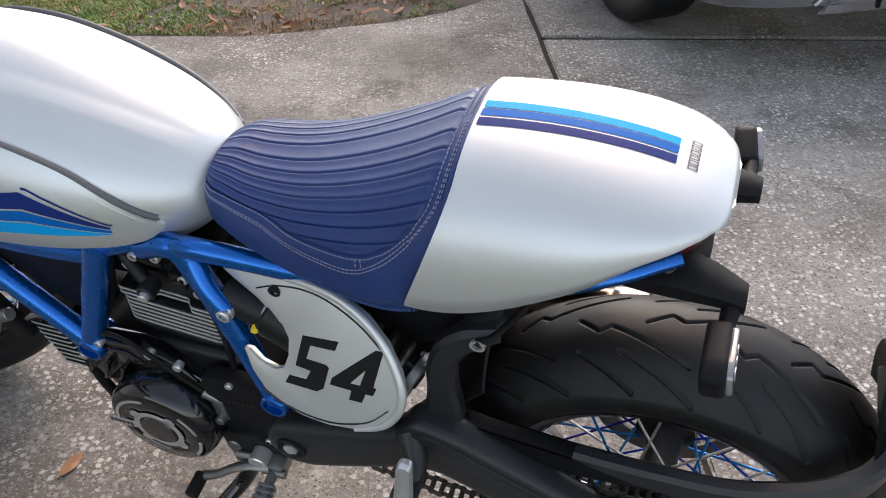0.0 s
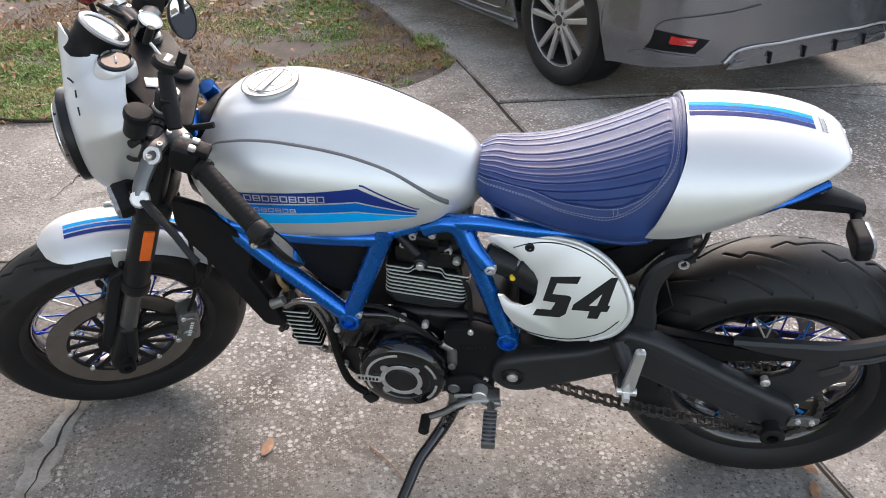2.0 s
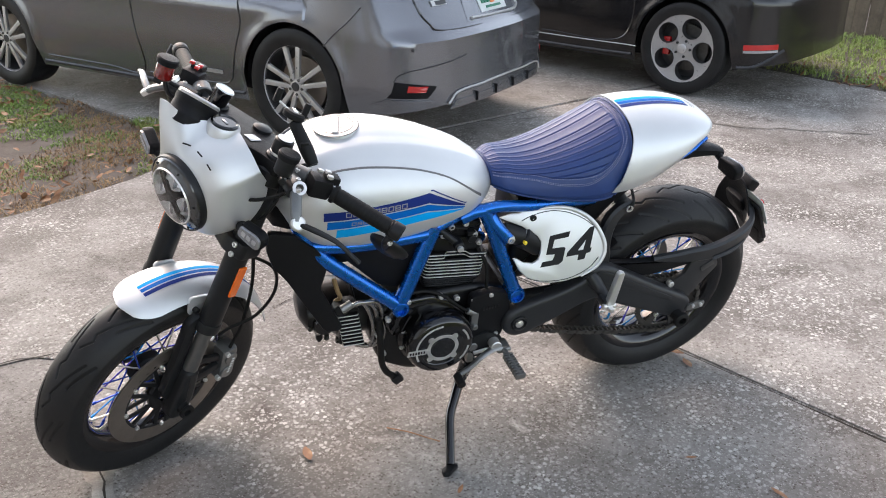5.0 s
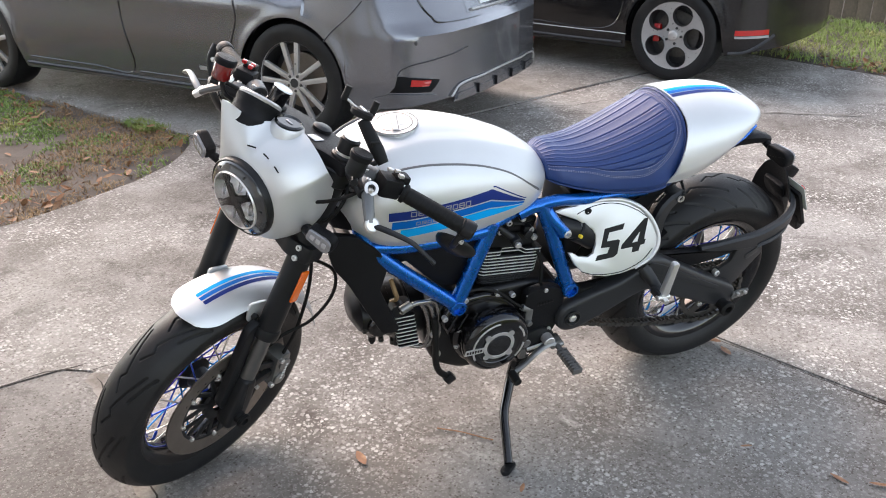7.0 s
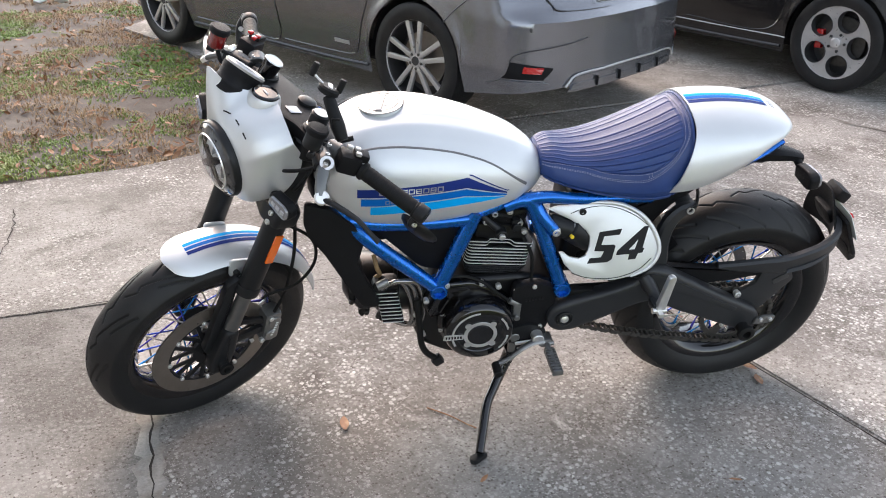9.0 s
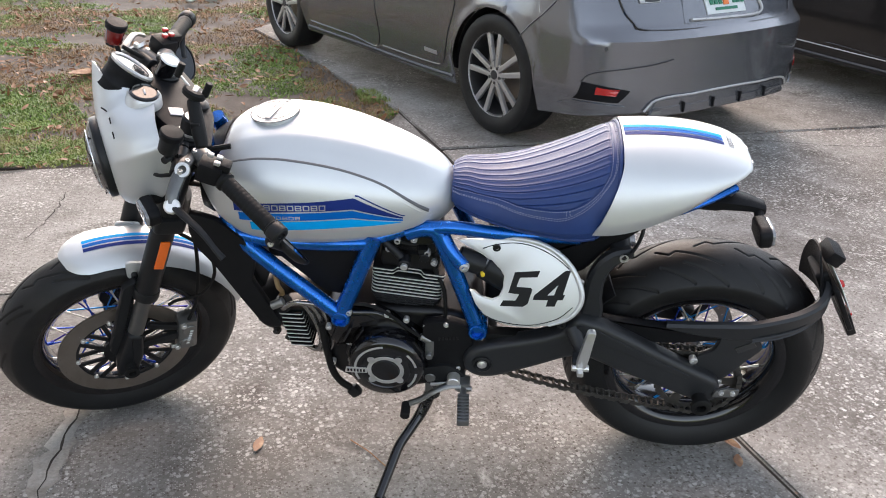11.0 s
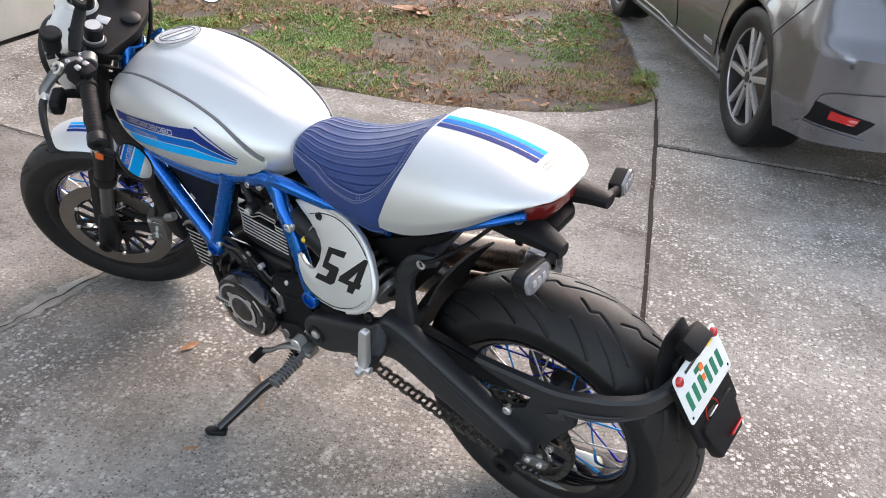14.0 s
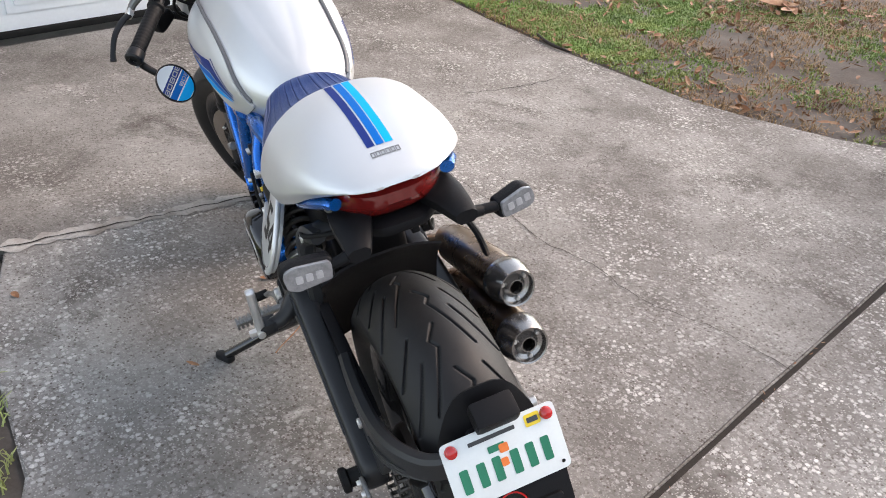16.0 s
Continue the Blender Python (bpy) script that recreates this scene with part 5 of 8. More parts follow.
alt = prism(rounded([(0.895, 0.445), (0.860, 0.510), (0.770, 0.515), (0.715, 0.490), (0.675, 0.452), (0.70, 0.43), (0.79, 0.47), (0.845, 0.44), (0.865, 0.39)], 0.012), (0, 0.128, 0), X, Z, 0.035, 0.010, 3)
altc = B("alternator_cover", alt, M_GLOSS, "gloss black ribbed cover", engine)
B("cover_plate", prism(rounded([(0.845, 0.500), (0.790, 0.506), (0.760, 0.482), (0.80, 0.468)], 0.008), (0, 0.146, 0), X, Z, 0.006, 0.002), M_GLOSS, "", altc)
for k in range(3):
    B("cover_rib", box((0.868 - 0.028 * k, 0.150, 0.455 - 0.004 * k), (0.006, 0.022, 0.050), 0.002, Matrix.Rotation(radians(-24), 4, "Y")), M_GLOSS, "", altc)
for p in ((0.835, 0.148, 0.512), (0.745, 0.146, 0.512), (0.70, 0.146, 0.498), (0.885, 0.146, 0.462), (0.905, 0.128, 0.40), (0.885, 0.128, 0.33)):
    B("engine_bolt", bolt(p, Y, 0.0075, 0.007), M_STEEL, "", engine)
spk = B("sprocket_cover", prism(rounded([(0.662, 0.497), (0.600, 0.507), (0.552, 0.490), (0.540, 0.415), (0.560, 0.345), (0.600, 0.325), (0.640, 0.335), (0.662, 0.40)], 0.014), (0, 0.142, 0), X, Z, 0.028, 0.006), M_BLACK, "dark grey sprocket cover", engine)
for p in ((0.655, 0.150, 0.487), (0.607, 0.156, 0.498), (0.575, 0.156, 0.36)):
    B("engine_bolt", bolt(p, Y, 0.006, 0.005), M_STEEL, "", spk)
for k in range(6):
    B("letter_block", box((0.622 - 0.0085 * k, 0.1565, 0.452 + 0.001 * k), (0.0045, 0.001, 0.010), 0.0003), M_ENGINE, "", spk)
B("release_cylinder", join(box((0.645, 0.146, 0.418), (0.022, 0.028, 0.050), 0.006), cyl((0.645, 0.15, 0.438), (0.668, 0.152, 0.452), 0.009), cyl((0.645, 0.155, 0.402), (0.645, 0.170, 0.402), 0.008)), M_ALU, "cast aluminium release fitting", engine)
B("release_pipe", tube([(0.668, 0.152, 0.452), (0.700, 0.152, 0.478), (0.745, 0.150, 0.518), (0.790, 0.145, 0.535), (0.840, 0.14, 0.530), (0.885, 0.12, 0.50)], 0.0042, 8), M_GRIP, "", engine)
B("gear_shaft_fitting", join(cyl((0.642, 0.13, 0.330), (0.642, 0.168, 0.330), 0.013), box((0.645, 0.156, 0.300), (0.020, 0.018, 0.055), 0.005)), M_ALU, "", engine)

# upright finned cylinder
tilt = Matrix.Translation((0.703, 0, 0.555)) @ Matrix.Rotation(radians(-5.5), 4, "Y")
B("cylinder", moved(box((0, 0, -0.005), (0.115, 0.19, 0.125), 0.02), tilt), M_ENGINE, "", engine)
n_fin = 12
for k in range(n_fin):
    z = -0.050 + k * 0.0098
    hx = 0.083 if k < 10 else 0.083
    ins = 0.004 * max(0, 3 - k)
    o = rounded([(-hx + ins, -0.108), (-hx + ins, 0.112 - ins), (hx - ins, 0.112 - ins), (hx - ins, -0.108)], 0.016)
    if k >= n_fin - 2:
        o = rounded([(-hx, -0.108), (-hx, 0.112), (-hx + 0.048, 0.112), (-hx + 0.056, 0.098), (hx - 0.056, 0.098), (hx - 0.048, 0.112), (hx, 0.112), (hx, -0.108)], 0.006)
    f = B("fin", moved(prism(o, (0, 0, z), X, Y, 0.0052, 0.0012, 1), tilt), M_ENGINE, "", engine)
    if k >= n_fin - 8:
        B("fin_edge", moved(prism([(a * 1.002, b + 0.0016 if b > 0 else b) for a, b in o], (0, 0, z), X, Y, 0.0026, 0), tilt), M_FIN, "bright machined fin edge", f)
head = B("cylinder_head", moved(join(box((0, 0, 0.082), (0.135, 0.205, 0.045), 0.012), prism(rounded([(-0.055, 0.10), (-0.06, 0.145), (0.035, 0.155), (0.06, 0.125), (0.06, 0.10)], 0.012), (0, 0, 0), X, Z, 0.19, 0.012)), tilt), M_ENGINE, "black cylinder head", engine)
for p in ((0.768, 0.100, 0.690), (0.742, 0.106, 0.676), (0.655, 0.106, 0.668), (0.640, 0.104, 0.640), (0.722, 0.108, 0.700), (0.685, 0.108, 0.706)):
    B("head_bolt", bolt(p, Y, 0.008, 0.008), M_STEEL, "", head)
B("sensor", join(cyl((0.752, 0.100, 0.690), (0.705, 0.122, 0.655), 0.010), cyl((0.705, 0.112, 0.655), (0.705, 0.138, 0.652), 0.014)), M_SATIN, "dark sensor on the head", head)
B("sensor_tip", cyl((0.705, 0.136, 0.652), (0.705, 0.146, 0.651), 0.008), M_STEEL, "", head)
B("plug_fitting", join(cyl((0.662, 0.098, 0.658), (0.662, 0.116, 0.656), 0.012), box((0.665, 0.10, 0.672), (0.022, 0.026, 0.014), 0.004)), M_SATIN, "", head)
for pts in ([(0.79, 0.09, 0.66), (0.80, 0.11, 0.60), (0.83, 0.12, 0.54)], [(0.76, 0.08, 0.71), (0.72, 0.11, 0.70), (0.68, 0.11, 0.69)], [(0.64, 0.10, 0.62), (0.615, 0.12, 0.57), (0.61, 0.13, 0.50)]):
    B("cable", tube(pts, 0.005, 8), M_GRIP, "", engine)

# forward cylinder, finned block and oil pipes
B("front_cylinder", join(rings_to_bm([[(x, w * math.cos(a), z + h * math.sin(a)) for a in np.linspace(0, 2 * math.pi, 24, endpoint=False)] for x, w, h, z in ((0.86, 0.09, 0.065, 0.40), (0.95, 0.092, 0.068, 0.415), (1.03, 0.090, 0.066, 0.425), (1.075, 0.075, 0.055, 0.43), (1.09, 0.04, 0.03, 0.43))])), M_ENGINE, "black forward cylinder", engine)
for x, r in ((0.952, 0.071), (1.000, 0.070), (1.046, 0.066)):
    B("head_rib", rings_to_bm([[(x + dx, (w + 0.021) * math.cos(a), 0.418 + (w - 0.002) * math.sin(a)) for a in np.linspace(0, 2 * math.pi, 28, endpoint=False)] for dx, w in ((-0.006, r - 0.003), (-0.003, r + 0.002), (0.003, r + 0.002), (0.006, r - 0.003))]), M_ENGINE, "", engine)
for p in ((1.050, 0.078, 0.455), (1.068, 0.070, 0.408), (1.030, 0.088, 0.385), (1.000, 0.092, 0.372)):
    B("head_bolt", bolt(p, (0.3, 1, 0), 0.007, 0.009), M_DARKSTEEL, "", engine)
B("head_cap", lathe([(0.030, -0.01), (0.030, 0.010), (0.026, 0.015), (0.012, 0.016), (0.0005, 0.013)], (1.035, 0.080, 0.425), Y, 28), M_GLOSS, "round black cam cover", engine)
B("drain_lug", join(cyl((1.040, 0.05, 0.372), (1.040, 0.05, 0.348), 0.010), cyl((1.040, 0.05, 0.350), (1.040, 0.05, 0.340), 0.006)), M_ENGINE, "", engine)
blk = B("finned_block", box((0.975, 0.075, 0.42), (0.050, 0.060, 0.115), 0.006), M_ENGINE, "black finned block with bright edges", engine)
for k in range(9):
    z = 0.368 + k * 0.0125
    o = rounded([(-0.030, -0.03), (-0.030, 0.042), (0.026, 0.042), (0.026, -0.03)], 0.005)
    f = B("fin", prism(o, (0.975 + 0.0025 * k - 0.01, 0.075, z), X, Y, 0.005, 0.001, 1), M_ENGINE, "", blk)
    B("fin_edge", prism([(a * 1.01, b + 0.0014 if b > 0 else b) for a, b in o], (0.975 + 0.0025 * k - 0.01, 0.075, z), X, Y, 0.0024, 0), M_FIN, "bright machined fin edge", f)
for dx, dz in ((0, 0), (0.014, 0.008), (0.028, 0.016)):
    B("oil_pipe", tube([(0.998, 0.125, 0.492), (0.972, 0.128, 0.512), (0.950 - dx * 0.6, 0.128, 0.515), (0.932 - dx, 0.125, 0.485 + dz), (0.918 - dx, 0.122, 0.440), (0.912 - dx, 0.120, 0.395), (0.924 - dx * 0.8, 0.116, 0.356), (0.955, 0.10, 0.352)], 0.0062, 10), M_CAP, "steel oil pipe", engine)
B("pipe_fitting", cyl((1.012, 0.158, 0.528), (0.985, 0.154, 0.540), 0.011, seg=10), M_ALU, "", engine)
B("sump_hose", tube([(0.905, 0.13, 0.455), (0.898, 0.135, 0.38), (0.888, 0.13, 0.30), (0.872, 0.125, 0.258), (0.850, 0.12, 0.232)], 0.009, 10), M_GRIP, "black hose down the engine's front", engine)
B("sump_lug", box((0.838, 0.120, 0.220), (0.030, 0.022, 0.030), 0.007, Matrix.Rotation(radians(38), 4, "Y")), M_SATIN, "", engine)
shroud = rounded([(1.180, 0.765), (1.120, 0.748), (1.066, 0.700), (1.040, 0.655), (1.050, 0.611), (1.058, 0.583), (1.000, 0.450), (1.010, 0.440), (1.045, 0.443), (1.092, 0.528), (1.139, 0.619), (1.172, 0.666), (1.185, 0.710)], 0.012)
B("cooler_shroud", prism(shroud, (0, 0.126, 0), X, Z, 0.020, 0.005), M_BLACK, "black plastic shroud beside the oil cooler")
B("oil_cooler", box((1.085, 0.0, 0.60), (0.03, 0.18, 0.17), 0.008, Matrix.Rotation(radians(20), 4, "Y")), M_ENGINE, "black oil cooler")
B("wiring_loom", tube([(1.015, 0.09, 0.575), (1.008, 0.105, 0.545), (1.00, 0.10, 0.52), (1.01, 0.09, 0.50)], 0.006, 8), M_STRAW, "tan-taped wiring")
B("horn", cyl((1.00, 0.09, 0.49), (1.00, 0.118, 0.49), 0.02), M_SATIN)

# -- number plate oval --
OA, OB, OC = 0.5045, -0.1734, -0.4383
ex, ey = Vector((1, OB, 0)), Vector((0, OC, 1))
kx, ky = ex.length, ey.length
OV = [(0.588, 0.700), (0.560, 0.708), (0.534, 0.711), (0.508, 0.720), (0.458, 0.727), (0.408, 0.725), (0.364, 0.709), (0.333, 0.684), (0.313, 0.652), (0.306, 0.626), (0.312, 0.600), (0.335, 0.573), (0.375, 0.552), (0.416, 0.541), (0.458, 0.537), (0.492, 0.541), (0.520, 0.551), (0.542, 0.572), (0.556, 0.600), (0.546, 0.601), (0.530, 0.591), (0.505, 0.588), (0.490, 0.596), (0.482, 0.616), (0.481, 0.640), (0.490, 0.654), (0.505, 0.663), (0.53, 0.678), (0.558, 0.688)]


def oplate(outline, off, thick, bevel=0.002):
    return prism([(a * kx, b * ky) for a, b in outline], Vector((0, OA + off, 0)), ex, ey, thick, bevel)


def on_oval(x, z, off=0.0):
    return Vector((x, OA + OB * x + OC * z + off, z))


def inner(p, k=0.90, c=(0.430, 0.645)):
    return (c[0] + (p[0] - c[0]) * k, c[1] + (p[1] - c[1]) * k)


side = B("side_plate", oplate(OV, 0.0, 0.014, 0.005), M_SILVER, "silver oval side plate with the number 54")
lip = [on_oval(*inner(q, 0.972), 0.0065) for q in OV[3:13]]
B("plate_lip", tube(lip, [0.0025, 0.006, 0.0062, 0.0062, 0.0062, 0.0062, 0.0055, 0.003], 10), M_SILVER, "", side)
for ln in ([(0.531, 0.695), (0.506, 0.706), (0.475, 0.7145), (0.4446, 0.7175), (0.416, 0.7145), (0.388, 0.7065), (0.364, 0.6955), (0.341, 0.680)], [(0.525, 0.556), (0.496, 0.548), (0.457, 0.546), (0.418, 0.550), (0.386, 0.560), (0.354, 0.5765), (0.328, 0.602)]):
    B("pinstripe", tube([on_oval(*q, 0.0075) for q in ln], 0.0022, 6, True, 6, 0.4), M_GLOSS, "black line round the plate", side)
FIVE = [(0.4579, 0.6561), (0.4026, 0.6673), (0.4082, 0.6529), (0.4458, 0.6466), (0.4525, 0.6259), (0.4216, 0.6289), (0.4171, 0.626), (0.4254, 0.5944), (0.4363, 0.5861), (0.4866, 0.5797), (0.4802, 0.5929), (0.4529, 0.5968), (0.4457, 0.6113), (0.4697, 0.6103)]
FOUR = [(0.3488, 0.6756), (0.3369, 0.6784), (0.3503, 0.6253), (0.3457, 0.6255), (0.3504, 0.6139), (0.3611, 0.6121), (0.3666, 0.598), (0.3858, 0.5948), (0.3826, 0.6086), (0.4156, 0.6042), (0.4125, 0.6148)]
FOUR_HOLE = [(0.3622, 0.6447), (0.3839, 0.6194), (0.3698, 0.6217)]
for nm, o in (("digit_five", FIVE), ("digit_four", FOUR)):
    B(nm, oplate(o, 0.0076, 0.0012, 0), M_DIGIT, "black numeral", side, smooth=False)
B("digit_opening", oplate(FOUR_HOLE, 0.0086, 0.0012, 0), M_SILVER, "", side, smooth=False)
B("plate_bolt", bolt(on_oval(0.501, 0.701, 0.008), Y, 0.009, 0.004), M_SATIN, "", side)

# -- shock absorber --
sh = B("shock_absorber", join(cyl((0.585, 0.112, 0.668), (0.515, 0.118, 0.645), 0.026), cyl((0.53, 0.118, 0.652), (0.47, 0.118, 0.612), 0.031)), M_SATIN, "black shock absorber with a steel spring")
B("shock_collar", join(cyl((0.532, 0.112, 0.653), (0.520, 0.112, 0.646), 0.029), cyl((0.518, 0.112, 0.645), (0.511, 0.112, 0.641), 0.032), cyl((0.508, 0.110, 0.639), (0.500, 0.110, 0.634), 0.032)), M_ALU, "notched aluminium collar", sh)
B("adjuster", cyl((0.530, 0.143, 0.648), (0.528, 0.152, 0.648), 0.005), M_YELLOW, "", sh)
s0, s1 = Vector((0.478, 0.084, 0.652)), Vector((0.326, 0.122, 0.588))
sx, sy, sz = frame_of(s1 - s0)
B("spring", tube([s0.lerp(s1, i / 110) + (sx * math.cos(i * 0.40) + sy * math.sin(i * 0.40)) * 0.035 for i in range(111)], 0.0066, 8, False), M_DARKSTEEL, "dark coil spring", sh)
B("shock_rod", cyl(s0, s1 + (s1 - s0) * 0.1, 0.013), M_SATIN, "", sh)
B("spring_seat", cyl(s1, s1 + (s1 - s0).normalized() * 0.014, 0.038), M_ALU, "", sh)
B("shock_bolt", join(cyl((0.571, 0.120, 0.663), (0.571, 0.146, 0.663), 0.012), bolt((0.571, 0.146, 0.663), Y, 0.0105, 0.007)), M_STEEL, "zinc bolt", sh)
B("shock_clevis", box((0.565, 0.118, 0.660), (0.05, 0.03, 0.035), 0.008), M_FRAME, "", sh)

# -- swingarm --
def blade(pts, half, thick, steps=8):
    """A flat bar along the points, its broad face to the side: half widths per point, thickness along y, corners cut."""
    P = smooth_path(pts, steps)
    H = np.interp(np.linspace(0, len(half) - 1, len(P)), range(len(half)), half)
    rings = []
    for i, p in enumerate(P):
        d = (P[min(i + 1, len(P) - 1)] - P[max(i - 1, 0)]).normalized()
        e = d.cross(Y).normalized()
        f = e.cross(d).normalized()
        c, t = 0.007, thick / 2
        rings.append([p + e * a + f * b for a, b in ((H[i], -t + c), (H[i], t - c), (H[i] - c, t), (-H[i] + c, t), (-H[i], t - c), (-H[i], -t + c), (-H[i] + c, -t), (H[i] - c, -t))])
    return rings_to_bm(rings)


arm = rounded([(0.566, 0.400), (0.552, 0.432), (0.520, 0.448), (0.466, 0.464), (0.390, 0.486), (0.340, 0.508), (0.312, 0.552), (0.255, 0.537), (0.200, 0.507), (0.080, 0.440), (-0.035, 0.380), (-0.048, 0.360), (-0.045, 0.318), (-0.015, 0.303), (0.035, 0.324), (0.12, 0.362), (0.199, 0.395), (0.250, 0.422), (0.287, 0.438), (0.325, 0.428), (0.395, 0.393), (0.450, 0.368), (0.490, 0.350), (0.530, 0.348), (0.558, 0.368)], 0.016)
swing = B("swingarm", prism(arm, (0, 0.152, 0), X, Z, 0.048, 0.016, 3), M_ARM, "satin black swingarm")
B("swingarm_rib", prism(rounded([(0.325, 0.520), (0.300, 0.538), (0.255, 0.521), (0.200, 0.490), (0.085, 0.427), (0.030, 0.398), (0.040, 0.388), (0.200, 0.462), (0.270, 0.490)], 0.008), (0, 0.176, 0), X, Z, 0.006, 0.003), M_ARM, "", swing)
B("swingarm_side", prism(rounded([(0.555, 0.430), (0.40, 0.425), (0.20, 0.395), (-0.03, 0.360), (-0.045, 0.335), (-0.015, 0.303), (0.20, 0.330), (0.42, 0.350), (0.55, 0.355)], 0.014), (0, -0.140, 0), X, Z, 0.046, 0.013, 3), M_ARM, "", swing)
B("swingarm_hoop", blade([(0.290, 0.134, 0.505), (0.277, 0.130, 0.545), (0.277, 0.126, 0.590), (0.275, 0.124, 0.635), (0.262, 0.120, 0.670), (0.238, 0.114, 0.692), (0.205, 0.104, 0.700)], [0.036, 0.026, 0.020, 0.019, 0.019, 0.018, 0.012], 0.030), M_ARM, "black strut beside the tyre", swing)
B("hoop_bridge", tube([(0.232, 0.115, 0.694), (0.228, 0.09, 0.704), (0.226, 0, 0.712), (0.226, -0.06, 0.708), (0.230, -0.10, 0.690)], 0.022, 12, True, 6, 0.5, up=(0, 0, 1)), M_ARM, "", swing)
def hugger(u, v):
    a = radians(8 + 40 * u)
    y = (v * 2 - 1)
    r = 0.352 + 0.018 * u - 0.020 * abs(y) ** 2.5
    return (REAR_C.x + r * math.cos(a), y * 0.122, REAR_C.z + r * math.sin(a))


B("inner_fender", sheet(hugger, 24, 16, 0.005), M_BLACK, "black inner fender ahead of the tyre", swing)
B("inner_tray", prism(rounded([(0.34, 0.70), (0.24, 0.735), (0.205, 0.745), (0.200, 0.728), (0.235, 0.700), (0.33, 0.655)], 0.012), (0, 0, 0), X, Z, 0.17, 0.012), M_BLACK, "black tray under the tail")
for pts in ([(0.02, -0.01, 0.80), (0.03, -0.02, 0.775), (0.06, -0.03, 0.760), (0.12, -0.05, 0.75)], [(0.03, 0.02, 0.80), (0.05, 0.02, 0.770), (0.10, 0.0, 0.755)], [(0.01, -0.045, 0.80), (0.025, -0.05, 0.77), (0.05, -0.06, 0.745), (0.11, -0.08, 0.72)]):
    B("tail_wire", tube(pts, 0.0032, 7), M_GRIP)
B("wire_plug", join(box((0.045, -0.028, 0.765), (0.026, 0.014, 0.012), 0.003), box((0.07, -0.055, 0.742), (0.022, 0.016, 0.013), 0.003)), M_BLACK)
B("hoop_eyelet", lathe([(0.006, 0), (0.010, 0), (0.010, 0.004), (0.006, 0.004)], (0.223, 0.130, 0.700), Y, 18, False, True), M_STEEL, "", swing)
B("brake_line", tube([(0.225, 0.132, 0.706), (0.205, 0.118, 0.708), (0.175, 0.05, 0.712), (0.16, -0.05, 0.712), (0.17, -0.14, 0.68)], 0.0045, 8), M_GRIP, "", swing)
B("pivot_cover", lathe([(0.024, -0.01), (0.024, 0.004), (0.020, 0.006), (0.017, 0.001), (0.0005, 0.001)], (0.519, 0.176, 0.398), Y, 32), M_SATIN, "", swing)
B("pivot_bolt", lathe([(0.012, 0), (0.011, 0.005), (0.006, 0.008), (0.0005, 0.009)], (0.519, 0.176, 0.398), Y, 24), M_STEEL, "domed pivot bolt", swing)
B("cross_tube", cyl((0.515, -0.17, 0.397), (0.515, 0.17, 0.397), 0.03), M_SATIN, "", swing)
B("swingarm_bolt", bolt((0.345, 0.172, 0.535), Y, 0.011, 0.005), M_SATIN, "", swing)
adj = rounded([(-0.030, 0.346), (-0.075, 0.350), (-0.090, 0.360), (-0.090, 0.374), (-0.060, 0.376), (-0.035, 0.368)], 0.005)
B("chain_adjuster", prism(adj, (0, 0.178, -0.010), X, Z, 0.008, 0.002), M_ALU, "aluminium chain adjuster", swing)
for x in (-0.075, -0.048):
    B("adjuster_bolt", bolt((x, 0.183, 0.356), Y, 0.006, 0.006), M_STEEL, "", swing)
B("axle_slider", lathe([(0.016, 0), (0.020, 0.003), (0.017, 0.014), (0.017, 0.030), (0.024, 0.034), (0.024, 0.044), (0.020, 0.047), (0.012, 0.047), (0.011, 0.030), (0.0005, 0.030)], (-0.003, 0.165, 0.327), Y, 32), M_GRIP, "black bobbin on the axle's end", swing)
B("axle", cyl((-0.003, -0.18, 0.327), (-0.003, 0.172, 0.327), 0.012), M_STEEL, "", swing)
guard = rounded([(0.250, 0.528), (0.212, 0.521), (0.13, 0.511), (0.05, 0.510), (-0.014, 0.503), (-0.048, 0.487), (-0.03, 0.479), (0.05, 0.466), (0.10, 0.461), (0.145, 0.464), (0.185, 0.478), (0.237, 0.503)], 0.006)
B("chain_guard", prism(guard, (0, 0.126, 0), X, Z, 0.024, 0.005), M_BLACK, "black chain guard", swing)
B("guard_bolt", bolt((0.172, 0.139, 0.478), Y, 0.007, 0.004), M_SATIN, "", swing)
B("guard_bolt", bolt((0.023, 0.143, 0.420), Y, 0.010, 0.008), M_STEEL, "", swing)
B("chain_slider", box((0.42, 0.135, 0.462), (0.20, 0.03, 0.018), 0.004), M_GRIP, "", swing)
# pillion peg, folded up
B("pillion_bracket", join(tube([(0.318, 0.165, 0.518), (0.300, 0.200, 0.490), (0.302, 0.240, 0.480)], [0.020, 0.016, 0.013], 10), box((0.302, 0.235, 0.483), (0.034, 0.036, 0.024), 0.006)), M_ARM, "black pillion peg bracket")
B("pillion_peg", join(prism(rounded([(-0.013, -0.01), (0.013, -0.01), (0.010, 0.098), (-0.010, 0.098)], 0.009), (0.299, 0.250, 0.490), (1, 0, 0), (-0.13, -0.03, 1), 0.018, 0.006), box((0.302, 0.262, 0.476), (0.014, 0.024, 0.012), 0.003), cyl((0.282, 0.252, 0.478), (0.320, 0.252, 0.478), 0.008)), M_STEEL, "aluminium pillion peg folded up")

